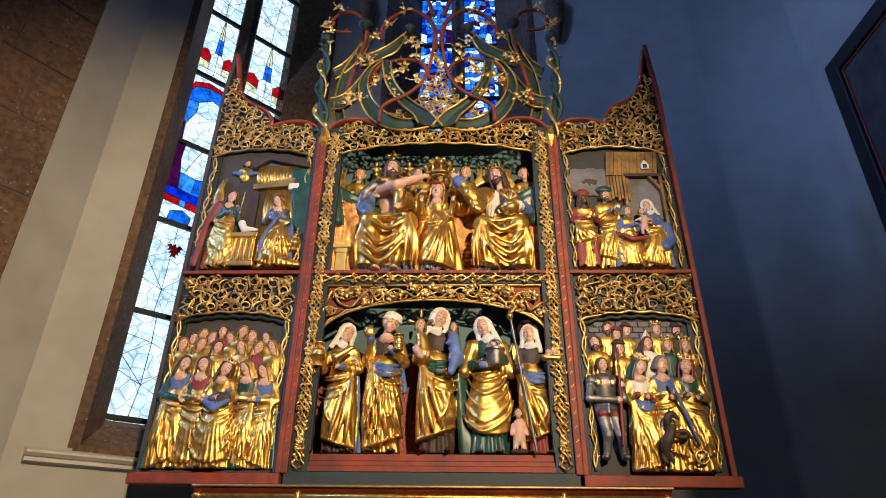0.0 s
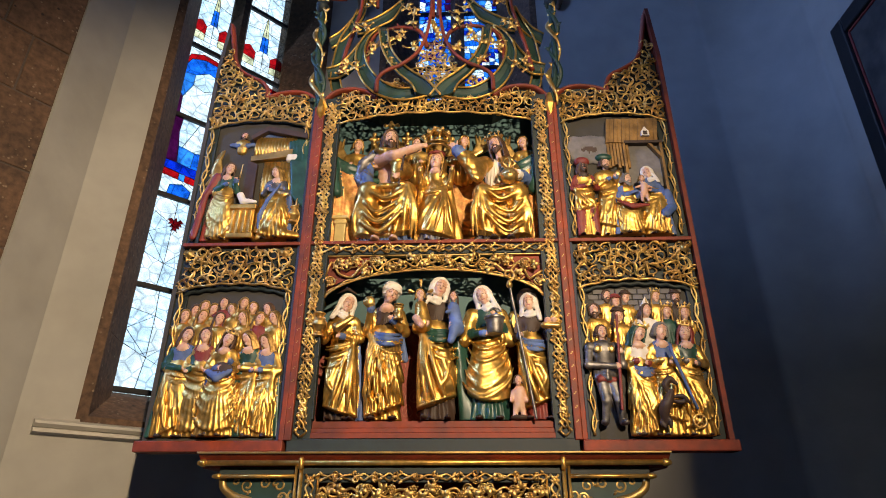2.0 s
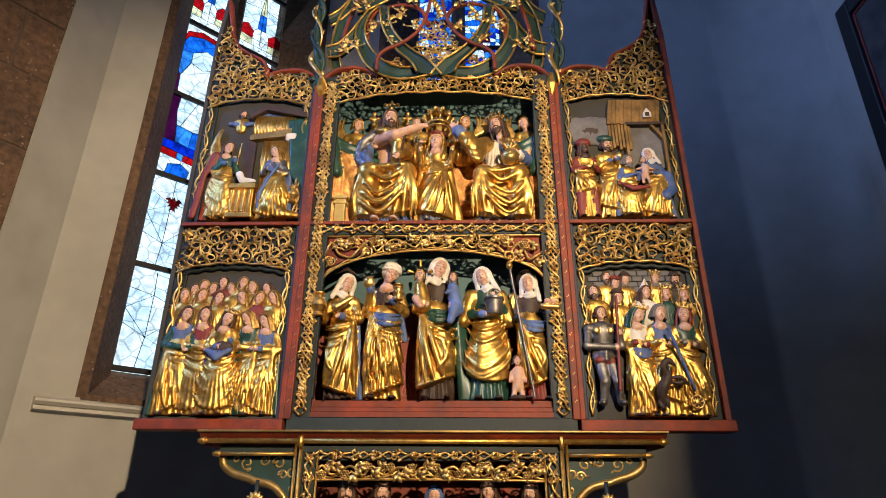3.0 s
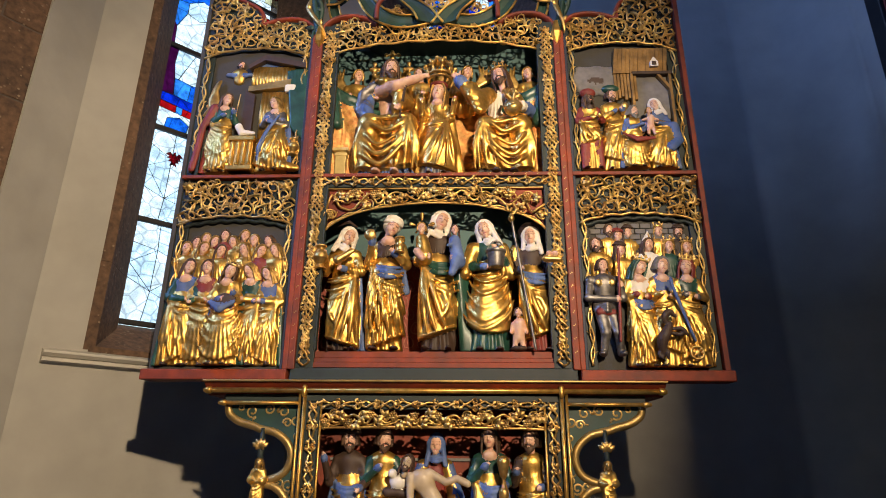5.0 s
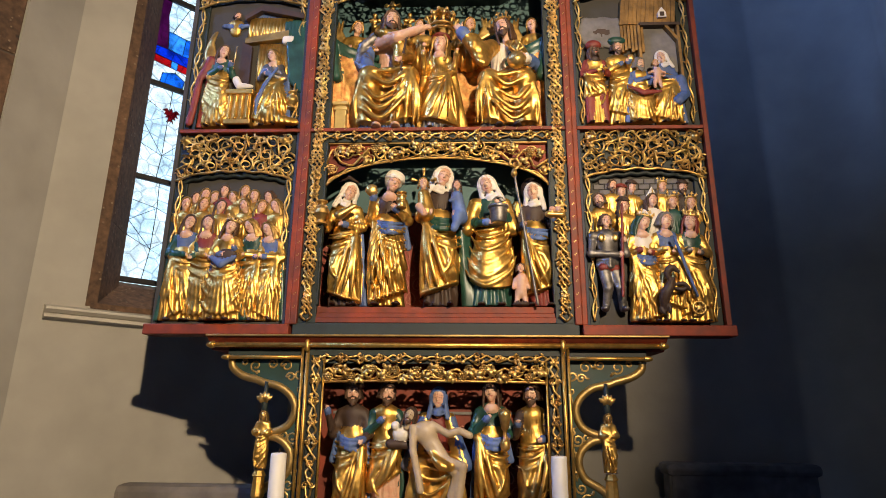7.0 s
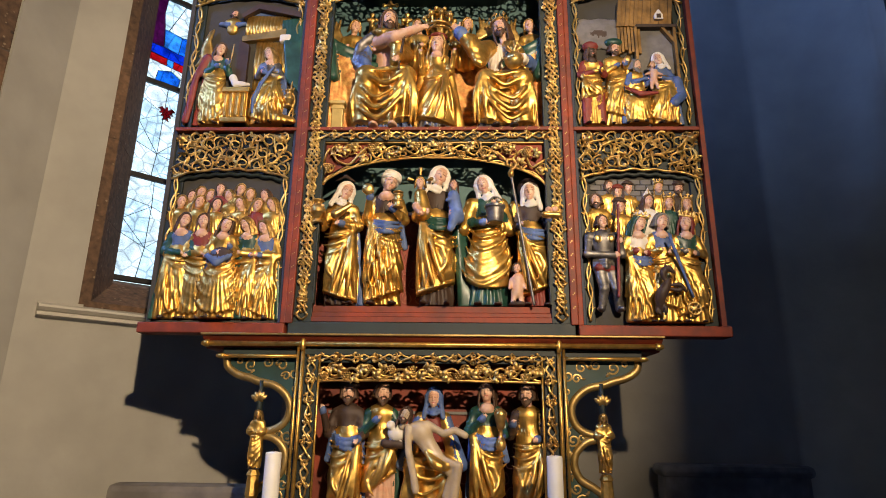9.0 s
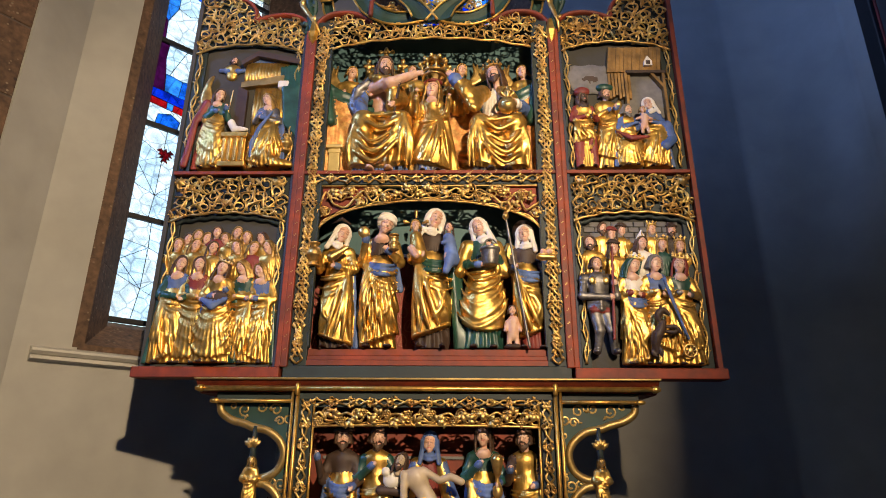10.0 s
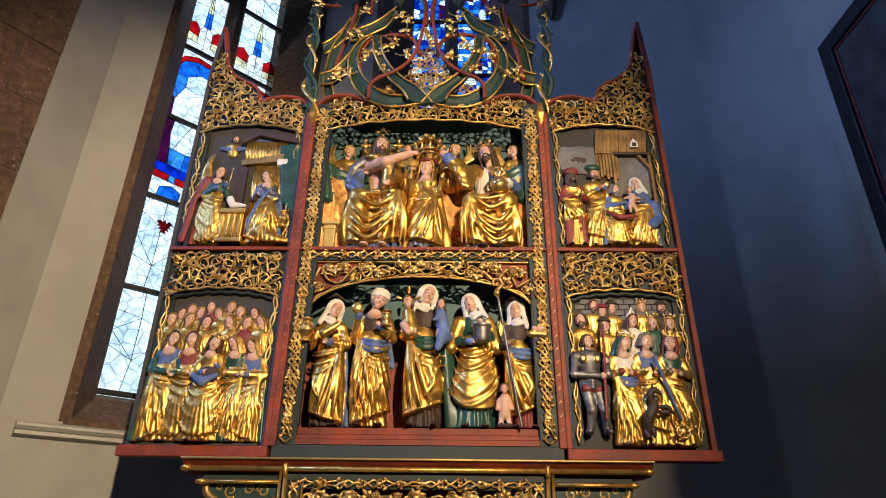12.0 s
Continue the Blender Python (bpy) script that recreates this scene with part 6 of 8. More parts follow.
# small rearing horse at the feet of the tonsured saint
c = Carving(152)
c.cord(DK, spline([(-0.025, 0, 0.02), (-0.03, -0.01, 0.075), (-0.012, -0.02, 0.115), (0.012, -0.02, 0.16)], 4), 0.026, 0.008)
c.cord(DK, spline([(0.0, -0.02, 0.15), (-0.012, -0.022, 0.19), (0.012, -0.024, 0.215), (0.038, -0.026, 0.195)], 4), 0.016, 0.005)
c.cord(DK, spline([(0.012, -0.02, 0.135), (0.06, -0.028, 0.135), (0.085, -0.026, 0.105)], 4), 0.011, 0.004)
c.cord(DK, spline([(0.008, -0.02, 0.120), (0.05, -0.024, 0.110), (0.075, -0.022, 0.125)], 4), 0.010, 0.004)
c.cord(DK, spline([(-0.03, 0, 0.06), (-0.012, -0.012, 0.03), (-0.01, -0.012, 0.0)], 4), 0.012, 0.004)
c.cord(DK, spline([(-0.035, 0, 0.05), (-0.045, 0, 0.02), (-0.03, -0.006, 0.0)], 4), 0.011, 0.004)
c.egg(DK, (0.006, -0.018, 0.228), (0.006, 0.005, 0.012), 0.003)
place("horse_relief", c.scaled(0.88), (0.965, -0.048, 1.945), "small dark brown carved horse rearing at a saint's feet", "relief figure", voxel=0.0034)
# masonry behind the crowd: carved courses
right_wing = bpy.data.objects["altar_wing.001"]
brick = None
for j in range(4):
    for i in range(9):
        x0 = 0.70 + i * 0.050 + (0.025 if j % 2 else 0)
        if x0 + 0.046 > 1.14:
            continue
        b = part("brick", box((-0.0225, -0.004, -0.0115), (0.0225, 0.004, 0.0115), 0.002), GREY, right_wing) if brick is None else new("brick", brick.data)
        if brick is None:
            brick = b
        b.parent = right_wing
        b.location = (x0 + 0.0225, 0.031, 2.475 + j * 0.026)

# ---- upper reliefs ----
Z_WUP = 2.822
SCENE_L = "relief of the annunciation on the wing"
h = (3.25 - Z_WUP - 0.02) / 0.895
c = maid(h, 160, None, HR, GN, AU, AU, sash=None, hem=CR, side=1, turn=0.5, tilt=0.1, wide=1.0, edge=0.03, poses=((0.02, 0.66), (0.13, 0.70)), sleeve=GN, headsize=0.078)
for k in range(10):
    u = k / 9
    c.cord(GI, [(-0.030, 0.000, 0.37 - 0.02 * u), (-0.060 - 0.016 * math.sin(3 * u), -0.008, 0.46 - 0.13 * u), (-0.045 - 0.082 * u, 0.010, 0.525 - 0.33 * u * u)], 0.0145, 0.004)
c.cord(CR, [(-0.05, -0.02, 0.36), (-0.09, -0.03, 0.25), (-0.10, -0.03, 0.12), (-0.11, -0.04, 0.02)], 0.017, 0.014, False)
c.rod(GI, (0.07, -0.05, 0.30), (0.080, -0.05, 0.42), 0.004, None, 0.002)
place("angel_relief", c, (-1.045, 0.012, Z_WUP), "carved kneeling angel with gilded wings and red cloak, relief figure", "relief figure", SCENE_L, 0.005, squash=0.62)
h = (3.205 - Z_WUP) / 0.895
c = maid(h, 161, None, GH, SI, AU, AU, hem=BL, side=-1, turn=-0.5, tilt=-0.15, wide=1.35, edge=0.02, poses=((-0.06, 0.66), (-0.03, 0.62)), sleeve=SI, headsize=0.078)
c.cord(BL, [(0.03, -0.05, 0.30), (-0.02, -0.075, 0.20), (-0.05, -0.07, 0.12), (-0.05, -0.07, 0.05)], 0.011, 0.010)
c.cord(AU, [(0.0, -0.06, 0.06), (0.07, -0.06, 0.02), (0.12, -0.04, 0.012)], 0.028, 0.02, False)
place("virgin_relief", c, (-0.79, 0.012, Z_WUP), "carved kneeling maiden with gilded robe and long hair, relief figure", "relief figure", SCENE_L, 0.005, squash=0.62)
c = bust(0.022, 162, HR, AU, 0.4, 0.2, False, HR)
for k in range(5):
    c.egg(BL, (-0.05 + 0.026 * k, 0.0, -0.058 - 0.006 * (k % 2)), (0.018, 0.012, 0.012), 0.006)
place("god_relief", c, (-1.005, 0.026, 3.445), "small carved bearded figure in a blue cloud, relief", "relief figure", SCENE_L, 0.0045, squash=0.75)
desk = thing("prayer_desk", (-0.93, 0.0, 2.83), "gilded carved prayer desk with small columns", "desk")
part("desk_body", box((-0.055, -0.012, 0.0), (0.055, 0.034, 0.17), 0.003), GOLD, desk)
for zz in (0.0, 0.155):
    part("desk_moulding", box((-0.064, -0.024, zz), (0.064, 0.034, zz + 0.026), 0.004), GOLD, desk)
for k in range(4):
    bm = bmesh.new()
    put_tube(bm, [Vector((-0.042 + 0.028 * k, -0.014, z)) for z in (0.03, 0.035, 0.14, 0.15)], 0.008, 8, taper=[1.2, 0.9, 0.8, 1.2])
    part("column", bm, GOLD, desk, smooth=True)
c = Carving(163)
c.rod(VE, (-0.035, 0, 0.030), (-0.012, -0.012, -0.012), 0.019, 0.017, 0.012, 0.6)
c.rod(VE, (0.015, -0.012, -0.010), (0.05, -0.016, -0.016), 0.014, 0.009, 0.012, 0.6)
place("open_scroll", c, (-0.925, -0.002, 3.04), "white painted parchment hanging over the prayer desk", "scroll", voxel=0.0045)
# the bed with gilded hangings, its canopy and the green curtain
bed = thing("canopy_bed", (0, 0, 0), "carved canopy bed with gilded hangings and green curtain", "bed")
bm = bmesh.new()
for i in range(13):
    put_tube(bm, [Vector((-0.925 + 0.0165 * i, 0.026, 3.30)), Vector((-0.928 + 0.0168 * i, 0.022, 3.36)), Vector((-0.922 + 0.0165 * i, 0.026, 3.43 - 0.0005 * i))], 0.010, 7, flat=0.7)
tagged(part("valance", bm, GOLD, bed, "pleated gilded valance", smooth=True), kind="stuff")
bm = bmesh.new()
for i in range(10):
    put_tube(bm, [Vector((-0.865 + 0.0165 * i, 0.030, 3.02)), Vector((-0.868 + 0.0165 * i, 0.024, 3.15)), Vector((-0.865 + 0.0165 * i, 0.028, 3.28))], 0.011, 7, flat=0.6)
tagged(part("hanging", bm, GOLD, bed, "pleated gilded hanging", smooth=True), kind="stuff")
part("canopy_board", put_prism(bmesh.new(), [(-0.94, 3.275), (-0.73, 3.30), (-0.73, 3.345), (-0.94, 3.305)], 0.004, 0.034), SCROLL, bed)
part("headboard", put_prism(bmesh.new(), [(-0.955, 3.0), (-0.905, 3.0), (-0.905, 3.26), (-0.955, 3.29)], 0.012, 0.034), DARK, bed)
part("roof_slope", put_prism(bmesh.new(), [(-0.955, 3.425), (-0.87, 3.485), (-0.66, 3.435), (-0.66, 3.405), (-0.87, 3.455), (-0.945, 3.405)], -0.002, 0.034), DARK, bed)
part("sky_ground", put_prism(bmesh.new(), [(-0.93, 3.42), (-0.87, 3.455), (-0.75, 3.428), (-0.75, 3.38), (-0.93, 3.40)], 0.028, 0.034), BLUE, bed)
part("bolster", box((-0.76, 0.0, 3.27), (-0.70, 0.034, 3.315), 0.012), VEIL, bed)
c = Carving(164)
for i in range(6):
    c.cord(GN, [(0.045 - 0.018 * i, 0.01, 0.40 - 0.004 * i), (0.05 - 0.014 * i, -0.01, 0.25), (0.058 - 0.012 * i, -0.005, 0.10), (0.06 - 0.012 * i, 0.0, 0.0 + 0.012 * i)], 0.0125, 0.003, False)
part_ob = place("green_curtain", c, (-0.705, 0.018, 3.015), "deep green carved bed curtain falling in folds", "curtain", voxel=0.005, squash=0.8)
c = Carving(165)
jug(c, (0, 0, 0.06), 0.045)
place("vase", c, (-0.685, 0.005, 2.90), "small gilded vase beside the kneeling maiden", "vase", voxel=0.0045)

SCENE_R = "relief of the adoration on the wing"
h = (3.225 - Z_WUP - 0.02) / 0.895
c = maid(h, 170, None, HR, AU, AU, AU, side=1, turn=0.4, wide=0.95, edge=0.34, sleeve=CR, headsize=0.072, skin=DK, poses=((0.02, 0.62), (0.10, 0.64)), cuff=AU)
c.egg(CR, (0.0, 0.0, h * 0.97), (0.038, 0.036, 0.026))
for s in (-1, 1):
    c.rod(CR, (s * 0.03, -0.01, 0.16), (s * 0.038, -0.015, 0.01), 0.024, 0.015, 0.008)
place("king_relief", c, (0.735, 0.010, Z_WUP), "carved standing king in gilded coat with red sleeves and hose", "relief figure", SCENE_R, 0.005, squash=0.62)
h = (3.25 - Z_WUP - 0.02) / 0.895
c = maid(h, 171, None, HR, AU, AU, AU, side=-1, turn=0.3, wide=1.0, edge=0.10, beard=HR, headsize=0.072, poses=((0.0, 0.66), (0.08, 0.68)))
c.egg(GN, (0.0, 0.0, h * 0.97), (0.046, 0.038, 0.024))
c.egg(GI, (0.05, -0.055, 0.33), (0.018, 0.018, 0.022))
place("king_relief", c, (0.85, 0.022, Z_WUP), "carved standing king in gilded robe with a green hat", "relief figure", SCENE_R, 0.005, squash=0.62)
h = 0.335
c = maid(h, 172, None, GY, AU, AU, AU, hem=BL, side=1, turn=0.6, wide=1.3, edge=0.02, beard=GY, headsize=0.098, poses=((0.10, 0.66), (0.16, 0.62)), sleeve=BL)
c.cord(CR, [(-0.06, -0.05, 0.17), (0.0, -0.07, 0.13), (0.08, -0.06, 0.14)], 0.014, 0.008)
place("kneeling_king_relief", c, (0.935, -0.004, Z_WUP), "carved kneeling grey-bearded king in gilded robe", "relief figure", SCENE_R, 0.005, squash=0.62)
h = 0.385
c = maid(h, 173, VE, GH, BL, AU, AU, hem=BL, side=-1, turn=-0.4, tilt=-0.2, wide=1.2, edge=0.02, poses=((-0.10, 0.66), (-0.02, 0.60)), sleeve=BL, headsize=0.085)
c.cord(BL, [(0.065, -0.03, 0.22), (0.078, -0.04, 0.14), (0.04, -0.07, 0.10)], 0.022, 0.012, False)
place("virgin_relief", c, (1.055, 0.010, Z_WUP), "carved seated mother with white veil and gilded mantle, relief", "relief figure", SCENE_R, 0.005, squash=0.62)
c = Carving(174)
c.rod(FL, (0, 0, 0.0), (0.005, 0, 0.06), 0.020, 0.022, 0.01)
for s in (-1, 1):
    c.rod(FL, (s * 0.012, 0, 0.0), (s * 0.018, -0.012, -0.05), 0.012, 0.009, 0.006)
    c.rod(FL, (s * 0.02, 0, 0.055), (s * 0.045, -0.012, 0.04), 0.009, 0.007, 0.006)
head(c, (-0.004, -0.004, 0.105), 0.022, FL, GH, long_hair=False)
place("child_relief", c.scaled(0.8), (1.005, -0.030, 3.025), "small bare carved child on its mother's lap, relief", "relief figure", SCENE_R, 0.0045)
stable = thing("stable", (0, 0, 0), "carved wooden stable with gilded thatched roof and posts", "stable")
for k in range(13):
    x0 = 0.885 + 0.020 * k
    bm = put_prism(bmesh.new(), [(x0 - 0.02, 3.345 + 0.003 * (k % 2)), (x0 - 0.001, 3.345 + 0.002 * (k % 3)), (x0 + 0.016, 3.49), (x0 - 0.003, 3.49)], 0.002 + 0.002 * (k % 2), 0.034)
    part("roof_board", bm, THATCH, stable)
part("roof_edge", box((0.955, -0.006, 3.335), (1.150, 0.034, 3.352), 0.003), DARK, stable)
for k in range(7):
    part("plank", box((0.868 + 0.016 * k, 0.010, 3.20 + 0.01 * (k % 3)), (0.882 + 0.016 * k, 0.034, 3.352), 0.002), THATCH, stable)
for x0, z0, z1 in ((0.945, 3.10, 3.34), (1.128, 2.98, 3.345)):
    part("post", box((x0, -0.004, z0), (x0 + 0.014, 0.034, z1), 0.002), THATCH, stable)
part("brace", put_prism(bmesh.new(), [(1.075, 3.335), (1.09, 3.335), (1.135, 3.27), (1.128, 3.255)], 0.0, 0.03), THATCH, stable)
dormer = part("dormer", put_prism(bmesh.new(), [(1.045, 3.375), (1.085, 3.375), (1.085, 3.40), (1.065, 3.43), (1.045, 3.40)], -0.012, 0.02), VEIL, stable, "little pale dormer")
part("opening", box((1.055, -0.014, 3.38), (1.075, -0.011, 3.402)), DARK, dormer)
part("rear_wall", put_prism(bmesh.new(), [(0.96, 3.10), (1.128, 3.10), (1.128, 3.34), (0.96, 3.34)], 0.024, 0.034), GREY, stable)
c = Carving(175)
for k in range(9):
    c.egg(GY, (-0.07 + 0.022 * k, 0.004 * math.sin(k * 2), 0.10 + 0.035 * math.sin(k * 1.7)), (0.035, 0.014, 0.05), 0.02)
for k in range(5):
    c.egg(DK, (-0.02 + 0.014 * k, -0.012, 0.085 + 0.006 * (k % 2)), (0.010, 0.008, 0.010), 0.004)
place("hill_relief", c, (0.765, 0.030, 3.22), "grey-green carved hills with small dark shrubs in relief", "relief landscape", voxel=0.006, squash=0.8)

# ---- predella ----
predella = thing("predella", (0, 0, 0), "gilded predella box with carved figures, dark green scrolled brackets", "predella")
PD = 0.26
part("back_panel", box((-0.54, PD, 1.10), (0.54, PD + 0.03, 1.80)), RED, predella, "red painted back boards")
part("floor_board", box((-0.54, 0.0, 1.10), (0.54, PD, 1.125), 0.003), RED, predella)
part("top_board", box((-0.54, 0.0, 1.775), (0.54, PD, 1.80), 0.003), BLACKGREEN, predella)
part("base_rail", box((-0.50, -0.035, 1.101), (0.50, -0.002, 1.130), 0.004), BLACKFRAME, predella, "black base rail")
part("pale_line", box((-0.46, PD - 0.010, 1.545), (0.46, PD, 1.557)), GREY, predella)
bm = bmesh.new()
for i in range(16):
    for j in range(6):
        cx, cz = -0.44 + i * 0.058 + (0.029 if j % 2 else 0), 1.16 + j * 0.062
        put_tube(bm, [Vector((cx + 0.020 * math.sin(a) * (1 - 0.3 * math.cos(a)), PD - 0.002, cz + 0.026 * math.cos(a))) for a in (k * math.tau / 10 for k in range(10))], 0.0028, 4, closed=True, flat=0.4)
tagged(part("damask_pattern", bm, bpy.data.materials["pale_red_pattern"], predella), kind="stuff")
for s in (-1, 1):
    part("side_panel", box((s * 0.515, 0.01, 1.10), (s * 0.54, PD, 1.80)), BLACKGREEN, predella)
    part("post_board", box((s * 0.465, 0.006, 1.10), (s * 0.515, 0.03, 1.785), 0.002), BLACKGREEN, predella)
    part("post_vine", twin_vine((s * 0.488, 1.11), (s * 0.488, 1.775), 0.042, -0.004, 0.0046, 0.058), GILT, predella, "gilded twining vine carving", smooth=True)
    for x, r in ((0.525, 0.0085), (0.546, 0.006)):
        bm = bmesh.new()
        put_tube(bm, [Vector((s * x, -0.006, z)) for z in (1.10, 1.45, 1.81)], r, 8)
        part("gilded_rod", bm, GOLD, predella, "slender gilded corner rod", smooth=True)
    bm = bmesh.new()
    put_tube(bm, [Vector((s * 0.457, 0.006, z)) for z in (1.125, 1.775)], 0.005, 8)
    part("inner_rod", bm, GOLD, predella, smooth=True)
part("head_board", box((-0.465, 0.012, 1.745), (0.465, 0.03, 1.785), 0.002), BLACKGREEN, predella)
part("head_vine", twin_vine((-0.47, 1.765), (0.47, 1.765), 0.034, 0.0, 0.0042, 0.055), GILT, predella, "gilded twining vine carving", smooth=True)
part("vine_tracery", vine_tracery(-0.455, 0.455, 1.668, 1.676, 1.738, 0.006, random.Random(5), 9, 0.009), GILT, predella, "gilded vine frieze with leaves and grapes", smooth=True)
# cornice of red and gold between predella and shrine
part("cornice_board", moulding(-0.945, 0.945, 0.0, [(-0.030, 1.848), (-0.034, 1.858), (0.30, 1.858), (0.30, 1.80), (0.03, 1.80), (0.0, 1.826)]), RED, predella, "red painted cornice with hollow underside")
part("cornice_lip", box((-0.95, -0.042, 1.850), (0.95, -0.030, 1.8595), 0.003), SCROLL, predella)
for z, xe, y, r, name in ((1.818, 0.935, -0.016, 0.0105, "cornice_rod"), (1.768, 0.872, -0.004, 0.008, "bracket_rod")):
    for s in ((0,) if name == "cornice_rod" else (-1, 1)):
        xa, xb = (-xe, xe) if s == 0 else (s * 0.545, s * xe)
        bm = bmesh.new()
        put_tube(bm, [Vector((xa, y, z)), Vector(((xa + xb) / 2, y, z)), Vector((xb, y, z))], r, 10)
        for x in ((xa, xb) if s == 0 else (xb,)):
            e = 1 if x > 0 else -1
            put_tube(bm, [Vector((x - e * 0.02, y, z)), Vector((x - e * 0.015, y, z)), Vector((x, y, z)), Vector((x + e * 0.014, y, z))], r * 1.5, 10, taper=[0.7, 1.0, 0.9, 0.5])
        part(name, bm, GOLD, predella, "gilded round moulding", smooth=True)
for s in (-1, 1):
    bm = bmesh.new()
    put_tube(bm, [Vector((s * 0.525, -0.020, z)) for z in (1.79, 1.80, 1.835, 1.84)], 0.010, 8, taper=[0.6, 1.1, 1.1, 0.6])
    part("rod_collar", bm, GOLD, predella, smooth=True)
    part("bracket_rail", box((s * 0.54, 0.02, 1.772), (s * 0.87, 0.10, 1.805), 0.003), BLACKGREEN, predella)
    # scalloped bracket board with gilded edge
    scallop = spline([(x, 0, z) for x, z in ((0.855, 1.762), (0.845, 1.725), (0.80, 1.695), (0.745, 1.680), (0.715, 1.668))], 4) + spline([(x, 0, z) for x, z in ((0.70, 1.665), (0.64, 1.650), (0.590, 1.610), (0.572, 1.560), (0.590, 1.505), (0.635, 1.475), (0.690, 1.465))], 4) + spline([(x, 0, z) for x, z in ((0.685, 1.455), (0.63, 1.445), (0.585, 1.405), (0.575, 1.355), (0.595, 1.305), (0.645, 1.275))], 4) + spline([(x, 0, z) for x, z in ((0.665, 1.26), (0.70, 1.22), (0.67, 1.17), (0.60, 1.15), (0.58, 1.10))], 4)
    board = [(s * 0.54, 1.10), (s * 0.54, 1.772), (s * 0.855, 1.772)] + [(s * p.x, p.z) for p in scallop]
    part("bracket_board", put_prism(bmesh.new(), board, 0.030, 0.055), BANDGREEN, predella, "dark green scalloped bracket board")
    bm = bmesh.new()
    put_tube(bm, [Vector((s * p.x, 0.034, p.z)) for p in scallop], 0.017, 8, flat=1.0)
    part("bracket_edge", bm, SCROLL, predella, "broad gilded bracket edge", smooth=True)
    bm = bmesh.new()
    for x, z, q, a in ((0.62, 1.735, 0.024, 0), (0.68, 1.745, 0.020, 2), (0.75, 1.735, 0.024, 4), (0.80, 1.750, 0.014, 1), (0.565, 1.70, 0.020, 3), (0.60, 1.69, 0.018, 0), (0.558, 1.64, 0.014, 2), (0.556, 1.48, 0.014, 1), (0.575, 1.45, 0.022, 4), (0.61, 1.455, 0.016, 0), (0.556, 1.40, 0.013, 2), (0.558, 1.32, 0.013, 5), (0.58, 1.27, 0.020, 3), (0.60, 1.22, 0.026, 1), (0.64, 1.21, 0.022, 4)):
        pts = [Vector((s * (x + q * (1.1 - 0.8 * i / 14) * math.cos(a + i * 0.55)), 0.0295, z + q * (1.1 - 0.8 * i / 14) * math.sin(a + i * 0.55))) for i in range(15)]
        put_tube(bm, pts, 0.0042, 5, flat=0.4)
        put_leaf(bm, (pts[0].x, pts[0].z), a, q * 0.9, 0.029)
    stem = [Vector((s * (0.556 + 0.007 * math.sin(i * 0.7)), 0.0295, 1.13 + i * 0.022)) for i in range(28)]
    put_tube(bm, stem, 0.0028, 5, flat=0.5)
    part("painted_scroll", bm, SCROLL, predella, "gold scroll painted on green")
# small gilded figures on the bracket columns
for s in (-1, 1):
    col = thing("bracket_column", (s * 0.695, 0.02, 1.10), "slender gilded column with a small carved figure", "column", "columns at the predella brackets")
    bm = bmesh.new()
    put_tube(bm, [Vector((0, 0, z)) for z in (0.0, 0.03, 0.035, 0.12, 0.13, 0.20, 0.205, 0.225)], 0.030, 8, taper=[1.1, 1.1, 0.8, 0.7, 0.9, 0.75, 0.95, 0.6])
    part("shaft", bm, GOLD, col)
    bm = bmesh.new()
    put_tube(bm, [Vector((0, 0, z)) for z in (0.44, 0.47, 0.50, 0.53, 0.57)], 0.016, 8, taper=[1.0, 0.7, 1.1, 0.6, 0.5])
    part("leaf_stem", bm, BLACKGREEN, col, "dark leaf stem", smooth=True)
    bm = bmesh.new()
    for k in range(5):
        put_leaf(bm, (0, 0.49), 1.57 + (k - 2) * 0.5, 0.040, -0.012)
    part("leaf_tuft", bm, GILT, col, smooth=True)
    c = maid(0.235, 200 + s, None, GH, AU, AU, AU, side=s, wide=0.75, edge=0.04, headsize=0.085, skin=GI, cuff=None)
    place("column_figure", c, (s * 0.695, 0.02, 1.325), "tiny gilded carved figure standing on a column", "statue", "gilded figures at the predella brackets", 0.0042)

